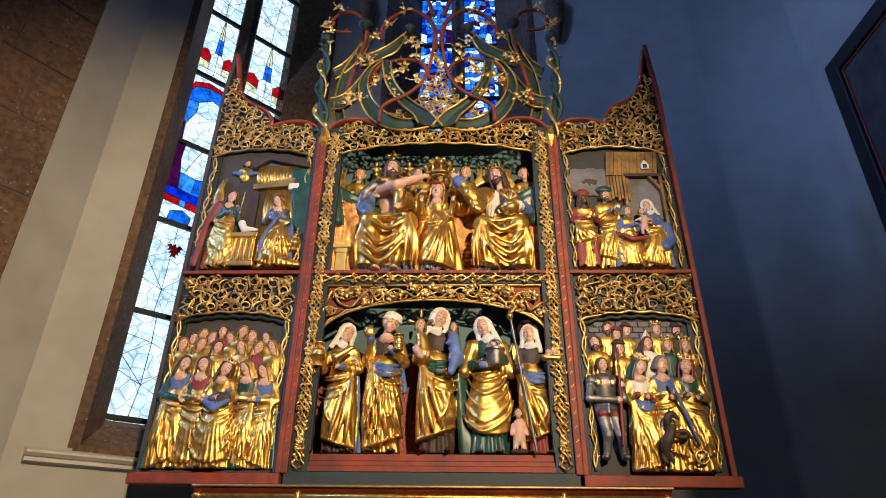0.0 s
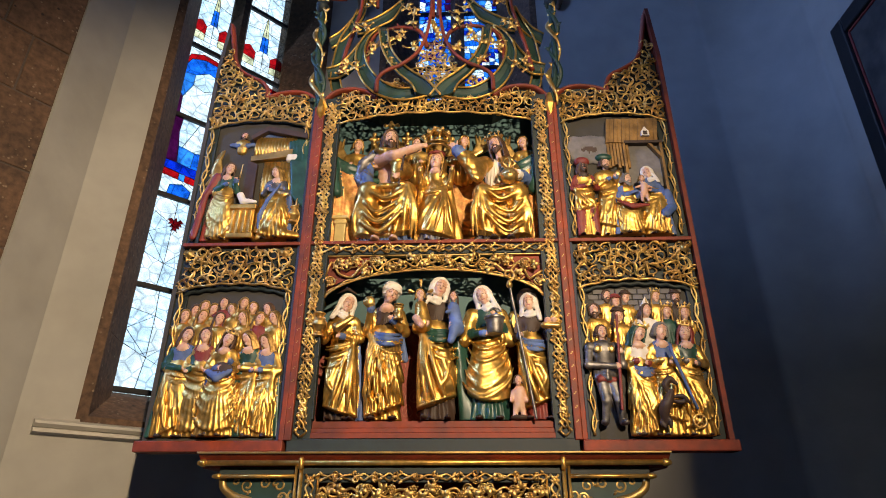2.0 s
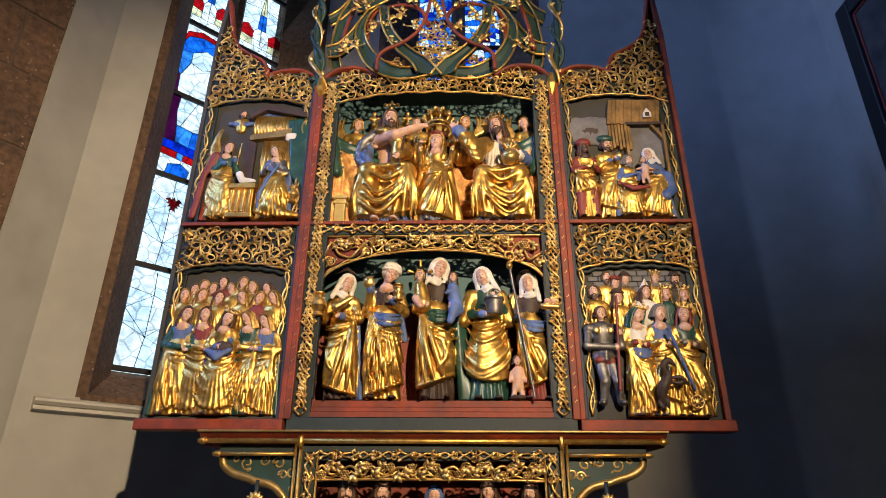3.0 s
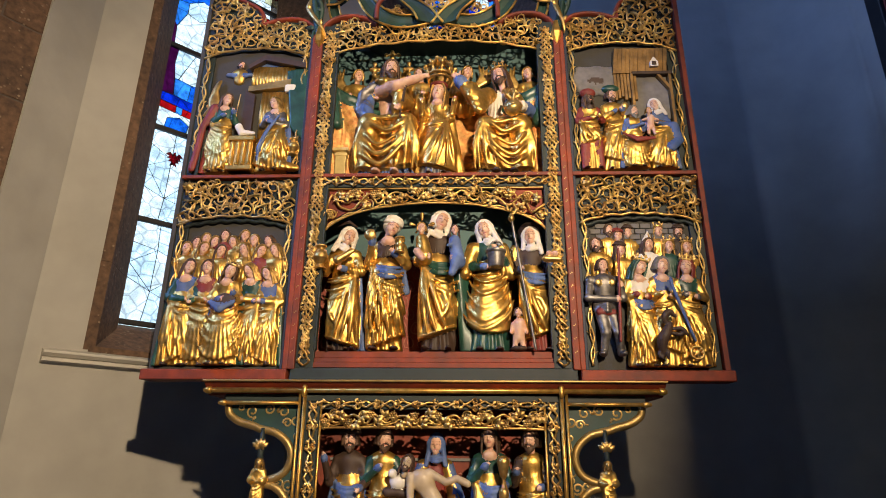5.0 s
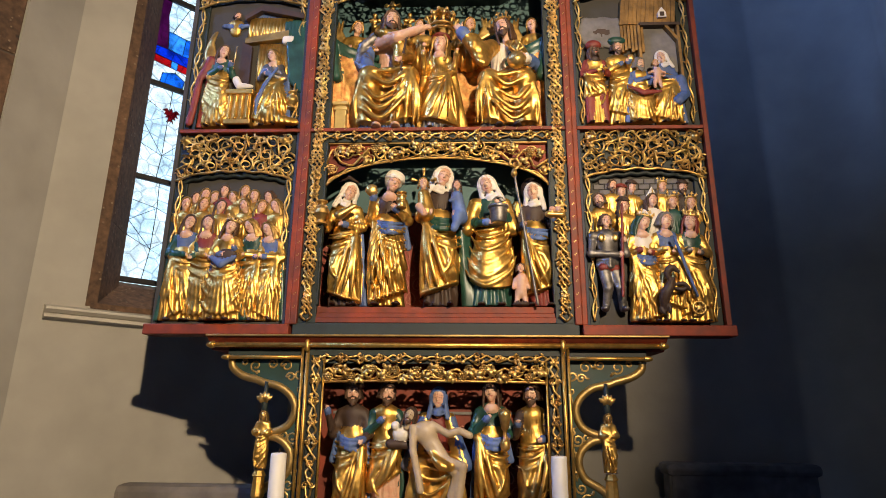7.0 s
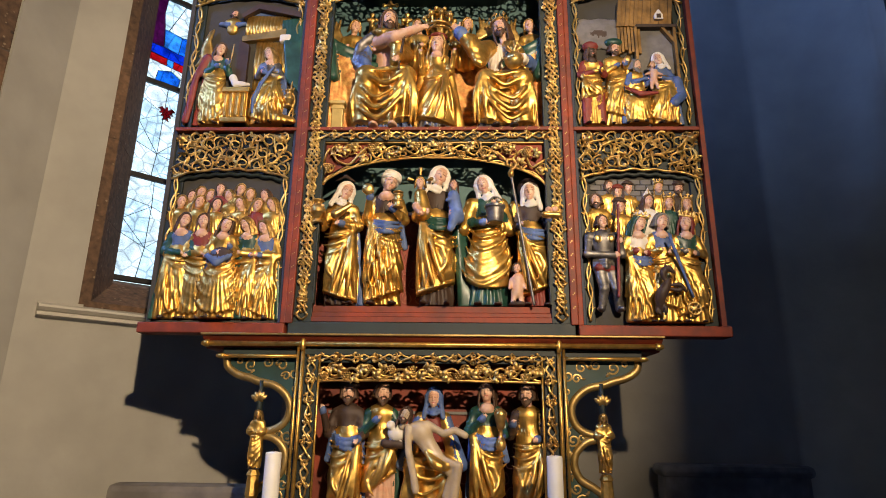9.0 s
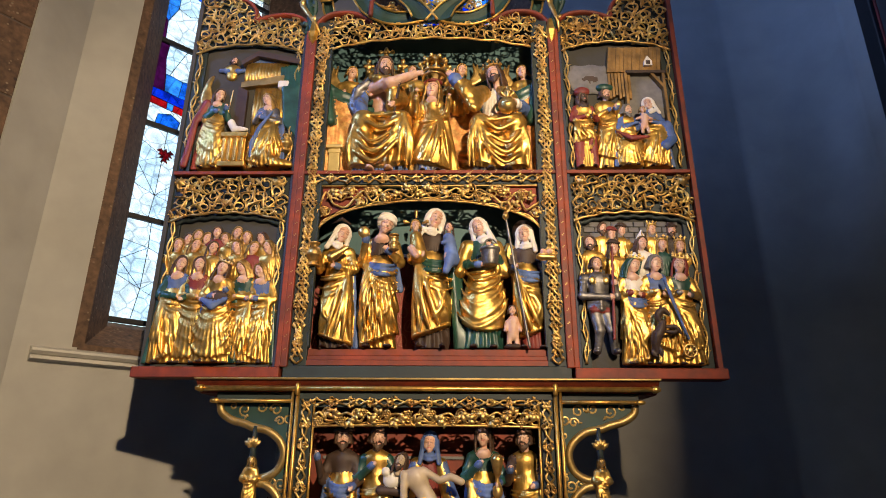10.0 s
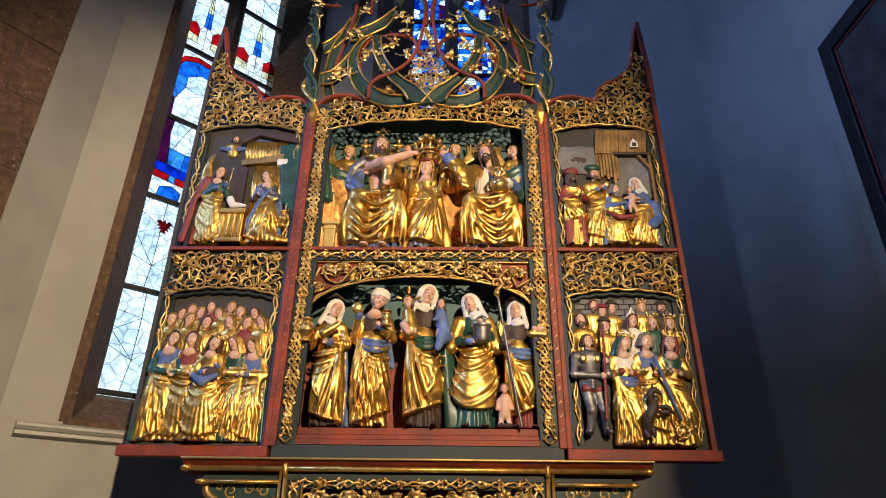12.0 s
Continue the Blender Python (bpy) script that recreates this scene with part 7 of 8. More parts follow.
# ---- figures in the predella ----
Z_PR = 1.125
PRED = "carved figures in the predella"
for i, (x, z, args, label) in enumerate((
        (-0.345, 1.63, dict(hair=HR, bodice=DK, hem=BL, side=-1, beard=HR, turn=0.1, poses=((-0.16, 0.76), (0.10, 0.56)), hat="cap", sleeve=DK, sash=BL, skirt=DK, edge=0.05), "carved bearded man in brown and gold, blue lined mantle"),
        (-0.205, 1.63, dict(hair=HR, bodice=AU, hem=GN, side=-1, beard=HR, turn=0.4, tilt=0.1, poses=((-0.02, 0.70), (0.12, 0.62)), skirt=FL, sleeve=GN, edge=0.26, slant=-0.6), "carved bearded saint in gold and green carrying a lamb"),
        (0.235, 1.64, dict(hair=HR, bodice=GN, hem=BL, side=1, turn=-0.2, poses=((-0.04, 0.70), (0.10, 0.58)), skirt=GN, sleeve=GN, sash=SB, edge=0.10, slant=0.7), "carved young saint in green and gold holding a chalice"),
        (0.405, 1.63, dict(hair=HR, bodice=AU, hem=DK, side=-1, beard=HR, turn=-0.5, poses=((-0.12, 0.68), (0.05, 0.58)), skirt=DK, sleeve=DK, edge=0.14, slant=-0.8), "carved dark-bearded saint in a flowing gilded mantle"))):
    c = maid((z - Z_PR) / 0.895, 210 + i, None, wide=0.88, headsize=0.074, loops=False, **args)
    if i == 1:
        c.egg(VE, (0.075, -0.085, 0.345), (0.036, 0.026, 0.032))
        c.egg(VE, (0.052, -0.10, 0.375), (0.018, 0.018, 0.018))
        c.rod(DK, (0.03, -0.08, 0.305), (0.115, -0.08, 0.300), 0.018, None, 0.006)
    if i == 2:
        c.rod(GI, (0.05, -0.09, 0.30), (0.05, -0.09, 0.31), 0.020, None, 0.004)
        c.rod(GI, (0.05, -0.09, 0.31), (0.05, -0.09, 0.37), 0.008, 0.008, 0.004)
        c.rod(GI, (0.05, -0.09, 0.375), (0.05, -0.09, 0.42), 0.016, 0.026, 0.004)
    place("predella_saint", c, (x, 0.10, Z_PR), label, "statue", PRED)
c = enthroned(0.55, 220, CR, AU, BL, 1)
for i in range(4):
    for s in (-1, 1):
        c.rod(BL if i % 2 else AU, (s * 0.05, 0.0, 0.40), (s * (0.09 + 0.012 * i), -0.02, 0.22), 0.022, 0.022, 0.014)
head(c, (0.005, -0.02, 0.485), 0.040, FL, HR, 0.0, -0.1, veil=BL)
place("mourning_mother", c, (0.01, 0.11, Z_PR), "carved seated mother with blue veil and gilded lap", "statue", PRED)
c = Carving(221)
c.rod(PA, (-0.035, 0, 0.20), (0.045, -0.012, 0.09), 0.040, 0.034, 0.02, 0.8)
c.egg(PA, (-0.035, -0.004, 0.205), (0.052, 0.035, 0.042), 0.02)
head(c, (-0.105, -0.01, 0.275), 0.034, PA, HR, 0.25, -0.2, beard=HR)
c.cord(PA, [(-0.085, -0.02, 0.22), (-0.080, -0.03, 0.12), (-0.055, -0.035, 0.02), (-0.045, -0.04, -0.035)], 0.016, 0.01, False)
c.cord(PA, [(0.0, -0.01, 0.235), (0.07, -0.02, 0.195), (0.12, -0.025, 0.21), (0.165, -0.03, 0.19)], 0.016, 0.01, False)
c.cord(PA, [(0.055, -0.02, 0.085), (0.135, -0.045, 0.065), (0.120, -0.03, -0.04), (0.105, -0.02, -0.13)], 0.020, 0.014, False)
c.cord(PA, [(0.04, -0.01, 0.075), (0.11, -0.03, 0.03), (0.085, -0.015, -0.06), (0.085, -0.01, -0.13)], 0.018, 0.014, False)
c.swag(AU, (0.0, -0.03, 0.115), (0.09, -0.04, 0.06), 0.02, 0.02, 0.022, 0.014)
place("dead_christ", c.scaled(0.90), (-0.005, -0.005, Z_PR + 0.170), "pale carved body lying across the mother's lap", "statue", PRED)

# ---- altar table, candles ----
mensa = thing("altar_table", (0, 0, 0), "plain stone altar table under the predella", "altar table")
part("table_slab", box((-1.02, -0.62, 1.02), (1.02, 0.62, 1.10), 0.012), FLOORSTONE, mensa)
part("table_block", box((-0.92, -0.52, 0.0), (0.92, 0.58, 1.02), 0.012), FLOORSTONE, mensa)
WAX = material("white_wax", (0.80, 0.78, 0.72), 0.45, vary=0.05, scale=20, bump=0.05)
for x in (-0.54, 0.455):
    can = thing("altar_candle", (x, -0.25, 1.10), "thick white altar candle standing on the altar table", "candle", "altar candles")
    bm = bmesh.new()
    put_tube(bm, [Vector((0, 0, z)) for z in (0.0, 0.01, 0.300, 0.306, 0.308)], 0.0285, 20, taper=[1.0, 1.0, 0.985, 0.93, 0.5])
    part("wax", bm, WAX, can, smooth=True)
    bm = bmesh.new()
    put_tube(bm, [Vector((0, 0, 0.306)), Vector((0.001, 0, 0.314)), Vector((0.003, 0, 0.321))], 0.0018, 6)
    part("wick", bm, DARK, can)

# ---- windows ----
LEAD = material("dark_lead", (0.03, 0.03, 0.032), 0.6, 0.5, vary=0.2)


def glass(name, colour, mottle=0.35):
    """Painted antique glass that lets the daylight through."""
    m = bpy.data.materials.new(name)
    m.use_nodes = True
    t = m.node_tree
    t.nodes.remove(t.nodes["Principled BSDF"])
    out = t.nodes["Material Output"]
    co, n1 = t.nodes.new("ShaderNodeTexCoord"), t.nodes.new("ShaderNodeTexNoise")
    n1.inputs["Scale"].default_value, n1.inputs["Detail"].default_value = 16.0, 6
    t.links.new(co.outputs["Object"], n1.inputs["Vector"])
    mr = t.nodes.new("ShaderNodeMapRange")
    mr.inputs[1].default_value, mr.inputs[2].default_value = 0.35, 0.65
    mr.inputs[3].default_value, mr.inputs[4].default_value = 1 - mottle, 1.0
    t.links.new(n1.outputs[0], mr.inputs[0])
    mix = t.nodes.new("ShaderNodeMix")
    mix.data_type, mix.blend_type = "RGBA", "MULTIPLY"
    mix.inputs[0].default_value = 1
    # fine dark painted lines
    vo, ed, mu = t.nodes.new("ShaderNodeTexVoronoi"), t.nodes.new("ShaderNodeMapRange"), t.nodes.new("ShaderNodeMath")
    vo.feature = "DISTANCE_TO_EDGE"
    vo.inputs["Scale"].default_value = 11.0
    t.links.new(co.outputs["Object"], vo.inputs["Vector"])
    ed.inputs[1].default_value, ed.inputs[2].default_value = 0.0, 0.06
    ed.inputs[3].default_value, ed.inputs[4].default_value = 0.70, 1.0
    t.links.new(vo.outputs["Distance"], ed.inputs[0])
    mu.operation = "MULTIPLY"
    t.links.new(mr.outputs[0], mu.inputs[0])
    t.links.new(ed.outputs[0], mu.inputs[1])
    mix.inputs[6].default_value = (*colour, 1)
    t.links.new(mu.outputs[0], mix.inputs[7])
    tr, gl, ms = t.nodes.new("ShaderNodeBsdfTransparent"), t.nodes.new("ShaderNodeBsdfGlossy"), t.nodes.new("ShaderNodeMixShader")
    gl.inputs["Roughness"].default_value = 0.15
    t.links.new(mix.outputs[2], tr.inputs[0])
    ms.inputs[0].default_value = 0.04
    t.links.new(tr.outputs[0], ms.inputs[1])
    t.links.new(gl.outputs[0], ms.inputs[2])
    t.links.new(ms.outputs[0], out.inputs[0])
    return m


CLEAR = glass("pale_glass", (0.80, 0.91, 1.0), 0.26)
GBLUE = glass("cobalt_glass", (0.04, 0.15, 0.70), 0.45)
GLIGHT = glass("light_blue_glass", (0.18, 0.50, 0.95), 0.4)
GSKY = glass("bright_blue_glass", (0.09, 0.38, 0.92), 0.45)
GRED = glass("ruby_glass", (0.62, 0.06, 0.08), 0.3)
GGOLD = glass("yellow_glass", (0.85, 0.84, 0.66), 0.3)
GVIOLET = glass("violet_glass", (0.22, 0.05, 0.20), 0.3)
GWHITE = glass("white_glass", (0.88, 0.94, 0.98), 0.26)
sky_glow = bpy.data.materials.new("overcast_sky")
sky_glow.use_nodes = True
sky_glow.node_tree.nodes["Principled BSDF"].inputs["Base Color"].default_value = (0, 0, 0, 1)
sky_glow.node_tree.nodes["Principled BSDF"].inputs["Emission Color"].default_value = (0.80, 0.92, 1.0, 1)
sky_glow.node_tree.nodes["Principled BSDF"].inputs["Emission Strength"].default_value = 2.1


def cell(design, rng):
    """Panes of one field of the window, in its own unit square: outline and glass."""
    out = []
    if design in ("clear", "eagle", "net"):
        q = [rng.uniform(-0.06, 0.06) for _ in range(8)]
        c0, c1 = (0.5 + q[0], 0.30 + q[1]), (0.45 + q[2], 0.72 + q[3])
        l0, l1, r0, r1 = (0, 0.24 + q[4]), (0, 0.68 + q[5]), (1, 0.36 + q[6]), (1, 0.80 + q[7])
        mid0, mid1 = (0.0, 0.47), (1.0, 0.56)
        out += [([(0, 0), (0.55, 0), c0, l0], CLEAR), ([(0.55, 0), (1, 0), r0, c0], GWHITE), ([l0, c0, mid0], CLEAR), ([c0, r0, mid1], CLEAR), ([mid0, c0, c1, l1], GWHITE), ([c0, mid1, c1], CLEAR), ([mid1, r1, c1], CLEAR), ([l1, c1, (0.45, 1), (0, 1)], CLEAR), ([c1, r1, (1, 1), (0.45, 1)], GWHITE)]
        if design == "eagle":
            half = [(0.10, 0.80), (0.20, 0.45), (0.55, 0.85), (1.0, 0.55), (0.62, 0.35), (0.85, 0.0), (0.40, 0.05), (0.62, -0.35), (0.18, -0.35), (0.40, -0.85)]
            bird = [(0.0, 1.0)] + half + [(0.0, -0.65)] + [(-a, b) for a, b in reversed(half)]
            out.append(([(0.42 + 0.20 * a, 0.70 + 0.085 * b) for a, b in bird], GRED))
    elif design == "tower":
        for f in (lambda q: q, lambda q: 1 - q):
            out += [([(f(a), b) for a, b in outline], tone) for outline, tone in (
                ([(0, 0), (0.5, 0), (0.5, 0.12), (0, 0.12)], GWHITE), ([(0, 0.12), (0.3, 0.12), (0.3, 0.22), (0, 0.24)], GGOLD), ([(0.3, 0.12), (0.5, 0.12), (0.5, 0.22), (0.3, 0.22)], GWHITE),
                ([(0, 0.24), (0.30, 0.22), (0.31, 0.34), (0.15, 0.42), (0, 0.38)], GRED), ([(0.30, 0.22), (0.5, 0.22), (0.5, 0.40), (0.40, 0.40), (0.31, 0.34)], GWHITE),
                ([(0.40, 0.40), (0.5, 0.40), (0.5, 0.64), (0.42, 0.64)], GSKY), ([(0.42, 0.64), (0.5, 0.64), (0.5, 0.95), (0.48, 0.95)], GGOLD),
                ([(0, 0.38), (0.15, 0.42), (0.31, 0.34), (0.40, 0.40), (0.42, 0.64), (0.44, 0.74), (0, 0.70)], CLEAR), ([(0, 0.70), (0.44, 0.74), (0.48, 0.95), (0.5, 0.95), (0.5, 1), (0, 1)], GWHITE))]
    elif design == "saint_top":
        out += [([(1 - a, b) for a, b in outline], tone) for outline, tone in (
            ([(0.1, 0), (1, 0), (1, 0.50), (0.62, 0.42), (0.30, 0.46), (0.08, 0.25)], GWHITE), ([(0, 0), (0.1, 0), (0.08, 0.25), (0, 0.30)], GVIOLET), ([(0, 0.30), (0.08, 0.25), (0.30, 0.46), (0.30, 0.60), (0, 0.58)], GLIGHT),
            ([(0.30, 0.46), (0.62, 0.42), (1, 0.50), (1, 0.66), (0.66, 0.70), (0.30, 0.60)], CLEAR), ([(0, 0.58), (0.30, 0.60), (0.66, 0.70), (1, 0.66), (1, 0.84), (0.5, 0.86), (0.12, 0.80), (0, 0.70)], GSKY),
            ([(0, 0.70), (0.12, 0.80), (0.5, 0.86), (1, 0.84), (1, 0.90), (0.45, 0.93), (0.06, 0.86), (0, 0.78)], GRED), ([(0, 0.78), (0.06, 0.86), (0.45, 0.93), (1, 0.90), (1, 1), (0, 1)], GWHITE))]
    elif design == "saint_low":
        out += [([(1 - a, b) for a, b in outline], tone) for outline, tone in (
            ([(0, 0.42), (0.30, 0.42), (0.26, 0.62), (0.20, 0.80), (0.24, 1), (0, 1)], GVIOLET), ([(0.36, 0.62), (0.70, 0.60), (1, 0.62), (1, 1), (0.72, 1)], GWHITE), ([(0.26, 0.62), (0.36, 0.62), (0.72, 1), (0.24, 1), (0.20, 0.80)], CLEAR),
            ([(0.30, 0.42), (0.66, 0.40), (0.70, 0.60), (0.36, 0.62), (0.26, 0.62)], GLIGHT), ([(0.66, 0.40), (1, 0.40), (1, 0.62), (0.70, 0.60)], GSKY), ([(0, 0.32), (1, 0.28), (1, 0.40), (0.66, 0.40), (0.30, 0.42), (0, 0.42)], GBLUE),
            ([(0, 0.24), (0.42, 0.223), (0.42, 0.303), (0, 0.32)], GRED), ([(0.42, 0.223), (0.58, 0.217), (0.58, 0.297), (0.42, 0.303)], GLIGHT), ([(0.58, 0.217), (1, 0.20), (1, 0.28), (0.58, 0.297)], GRED),
            ([(0.2, 0), (0.75, 0), (0.8, 0.12), (0.55, 0.18), (0.25, 0.14)], GSKY), ([(0, 0), (0.2, 0), (0.25, 0.14), (0.55, 0.18), (0.55, 0.218), (0, 0.24)], GWHITE), ([(1, 0), (0.75, 0), (0.8, 0.12), (0.55, 0.18), (0.55, 0.218), (1, 0.20)], GWHITE))]
    else:
        tones = (GSKY, CLEAR, GLIGHT, GBLUE, GWHITE, GWHITE, GVIOLET, GLIGHT, GBLUE, GSKY)
        jx = [[0] + [i / 6 + rng.uniform(-0.06, 0.06) for i in range(1, 6)] + [1] for _ in range(13)]
        jz = [[j / 12 + (rng.uniform(-0.03, 0.03) if 0 < j < 12 else 0) for _ in range(7)] for j in range(13)]
        for j in range(12):
            for i in range(6):
                out.append(([(jx[j][i], jz[j][i]), (jx[j][i + 1], jz[j][i + 1]), (jx[j + 1][i + 1], jz[j + 1][i + 1]), (jx[j + 1][i], jz[j + 1][i])], tones[rng.randrange(10)]))
    return out


def stained_window(name, m, lancets, z0, step, designs, bars_at, depth, label, seed):
    """Leaded lancets in the plane at that depth of a wall whose own frame is m."""
    rng = random.Random(seed)
    w = new(name)
    tagged(w, label, "window", kind="structure")
    bars = bmesh.new()
    for li, (a0, a1) in enumerate(lancets):
        lead = bmesh.new()
        for j, design in enumerate(designs[li]):
            zlo = z0 + j * step
            for outline, tone in cell(design, rng):
                mid = Vector((sum(p[0] for p in outline) / len(outline), 0, sum(p[1] for p in outline) / len(outline)))
                pts = [Vector((a0 + (a1 - a0) * p[0], depth, zlo + step * p[1])) for p in outline]
                bm = bmesh.new()
                lift = -0.006 if len(outline) > 12 else 0.0
                put_prism(bm, [(p.x, p.z) for p in pts], depth - 0.002 + lift, depth + 0.002 + lift)
                bmesh.ops.transform(bm, matrix=m, verts=bm.verts[:])
                ob = part("pane", bm, tone, w)
                ob.visible_shadow = False
                put_tube(lead, pts, 0.0028, 4, closed=True)
            bar = box((a0 - 0.02, depth - 0.018, zlo - 0.016), (a1 + 0.02, depth + 0.012, zlo + 0.016), 0.004)
            bmesh.ops.transform(bar, matrix=m, verts=bar.verts[:])
            part("saddle_bar", bar, LEAD, w, "dark iron bar")
        bmesh.ops.transform(lead, matrix=m, verts=lead.verts[:])
        tagged(part("leading", lead, LEAD, w, "dark lead lines"), kind="stuff")
    return w


# frame of the left facet: a runs from the corner along the wall, then depth outwards
ML = M_LEFT
L_LANCETS = ((0.27, 0.62), (0.745, 1.012))
stained_window("window_1", ML, L_LANCETS, 2.31, 0.663, (("clear", "clear", "saint_low", "saint_top", "tower", "net", "clear", "net", "clear"), ("clear", "eagle", "saint_low", "saint_top", "tower", "net", "clear", "net", "clear")), 0, 0.30, "tall leaded stained glass window with two lights", 4)


def jambs(name, m, front, back, z_front, z_back, top, depth, label, right_at=None):
    """Splayed stone reveal of a window, with its sloping sill, in courses of blocks."""
    w = new(name)
    tagged(w, label, "window surround", kind="structure")
    (f0, f1), (b0, b1) = front, back
    zs = [z_front - 0.02]
    rng = random.Random(9)
    while zs[-1] < top:
        zs.append(zs[-1] + rng.uniform(0.38, 0.62))
    for side in (0, 1):
        fa, ba = (f0, b0) if side == 0 else (f1, b1)
        e = -1 if side == 0 else 1
        for za, zb in zip(zs, zs[1:]):
            bm = bmesh.new()
            put_plan = [(fa, -0.004), (ba, depth - 0.02), (ba, depth + 0.12), (ba + e * 0.02, depth + 0.12), (fa + e * 0.055, depth * 0.5), (fa + e * 0.055, -0.004)]
            lo = [bm.verts.new((x, y, za + 0.001)) for x, y in put_plan]
            hi = [bm.verts.new((x, y, zb - 0.001)) for x, y in put_plan]
            bm.faces.new(lo[::-1])
            bm.faces.new(hi)
            for i in range(len(lo)):
                k = (i + 1) % len(lo)
                bm.faces.new((lo[i], lo[k], hi[k], hi[i]))
            bmesh.ops.recalc_face_normals(bm, faces=bm.faces[:])
            bmesh.ops.transform(bm, matrix=m, verts=bm.verts[:])
            part("jamb_stone", bm, SANDSTONE, w)
    bm = bmesh.new()
    prof = [(-0.006, z_front - 0.03), (-0.006, z_front), (depth + 0.05, z_back), (depth + 0.12, z_back), (depth + 0.12, z_front - 0.03)]
    ends = [[bm.verts.new((x, d, z)) for d, z in prof] for x in (f0 - 0.03, f1 + 0.03)]
    for i in range(len(prof)):
        j = (i + 1) % len(prof)
        bm.faces.new((ends[0][i], ends[0][j], ends[1][j], ends[1][i]))
    bm.faces.new(ends[0][::-1])
    bm.faces.new(ends[1])
    bmesh.ops.recalc_face_normals(bm, faces=bm.faces[:])
    bmesh.ops.transform(bm, matrix=m, verts=bm.verts[:])
    part("window_sill", bm, SANDSTONE, w, "sloping brown stone sill")
    return w


s1 = jambs("window_surround_1", ML, (0.06, 1.170), (0.27, 1.012), 2.10, 2.30, 8.4, 0.30, "brown sandstone splayed window surround")


def mullion(m, a0, a1, depth, z0, z1, parent):
    bm = bmesh.new()
    plan = [(a0, depth - 0.01), ((a0 + a1) / 2 - 0.022, depth - 0.11), ((a0 + a1) / 2 + 0.022, depth - 0.11), (a1, depth - 0.01), (a1, depth + 0.03), (a0, depth + 0.03)]
    lo = [bm.verts.new((x, y, z0)) for x, y in plan]
    hi = [bm.verts.new((x, y, z1)) for x, y in plan]
    bm.faces.new(lo[::-1])
    bm.faces.new(hi)
    for i in range(len(lo)):
        k = (i + 1) % len(lo)
        bm.faces.new((lo[i], lo[k], hi[k], hi[i]))
    bmesh.ops.recalc_face_normals(bm, faces=bm.faces[:])
    bmesh.ops.transform(bm, matrix=m, verts=bm.verts[:])
    part("mullion", bm, SANDSTONE, parent, "brown stone mullion")


mullion(ML, 0.615, 0.75, 0.30, 2.25, 8.4, s1)
MC = M_CENTRE
# the middle window: distances run from the east corner at x 2.75
stained_window("window_2", MC, ((2.253, 2.576), (2.694, 3.006)), 4.70, 0.663, (("panel", "panel", "panel", "clear", "net", "clear"), ("panel", "panel", "panel", "clear", "net", "clear")), 0, 0.30, "leaded stained glass window behind the crest", 6)
s2 = jambs("window_surround_2", MC, (1.99, 3.25), (2.253, 3.006), 4.45, 4.70, 8.4, 0.30, "brown sandstone splayed window surround")
mullion(MC, 2.571, 2.699, 0.30, 4.6, 8.4, s2)
for x, r in ((-0.73, 0.050), (1.01, 0.055)):
    bm = bmesh.new()
    zs = [5.72, 5.80, 5.92, 5.97, 6.0, 6.03, 6.12, 6.2, 6.22, 8.9]
    put_tube(bm, [Vector((x, 1.39, z)) for z in zs], r, 12, taper=[0.3, 0.8, 1.1, 1.5, 1.5, 1.15, 1.6, 1.7, 1.0, 1.0])
    tagged(part("wall_shaft", bm, SANDSTONE, smooth=True), "brown sandstone wall shaft on a moulded corbel", "column", kind="structure")
# daylight behind the panes
for name, m, a0, a1, z0, z1 in (("backdrop_sky", ML, -0.8, 2.2, 1.6, 9.0), ("backdrop_sky", MC, 1.0, 4.2, 3.9, 9.0)):
    bm = box((a0, 1.6, z0), (a1, 1.62, z1))
    bmesh.ops.transform(bm, matrix=m, verts=bm.verts[:])
    tagged(part(name, bm, sky_glow), "bright overcast sky outside the windows", "sky", kind="structure")

# ---- ledge, pier, painting, blocks beside the altar ----
LEDGESTONE = material("painted_stone_ledge", (0.58, 0.55, 0.48), 0.8, vary=0.15, scale=12, bump=0.3, patch=3)
ledge = new("stone_ledge")
tagged(ledge, "pale moulded stone string course under the window", "trim", kind="structure")
for prof, mat, name in (([(0.0, 2.025), (-0.030, 2.025), (-0.055, 2.040), (-0.055, 2.052), (-0.02, 2.062), (0.0, 2.07)], LEDGESTONE, "upper_moulding"), ([(0.0, 1.995), (-0.012, 1.990), (-0.050, 2.000), (-0.042, 2.018), (-0.018, 2.024), (0.0, 2.024)], LEDGESTONE, "lower_moulding")):
    bm = bmesh.new()
    ends = [[bm.verts.new((a, d, z)) for d, z in prof] for a in (0.0, 1.405)]
    for i in range(len(prof)):
        j = (i + 1) % len(prof)
        bm.faces.new((ends[0][i], ends[0][j], ends[1][j], ends[1][i]))
    bm.faces.new(ends[0][::-1])
    bm.faces.new(ends[1])
    bmesh.ops.recalc_face_normals(bm, faces=bm.faces[:])
    bmesh.ops.transform(bm, matrix=ML, verts=bm.verts[:])
    part(name, bm, mat, ledge)


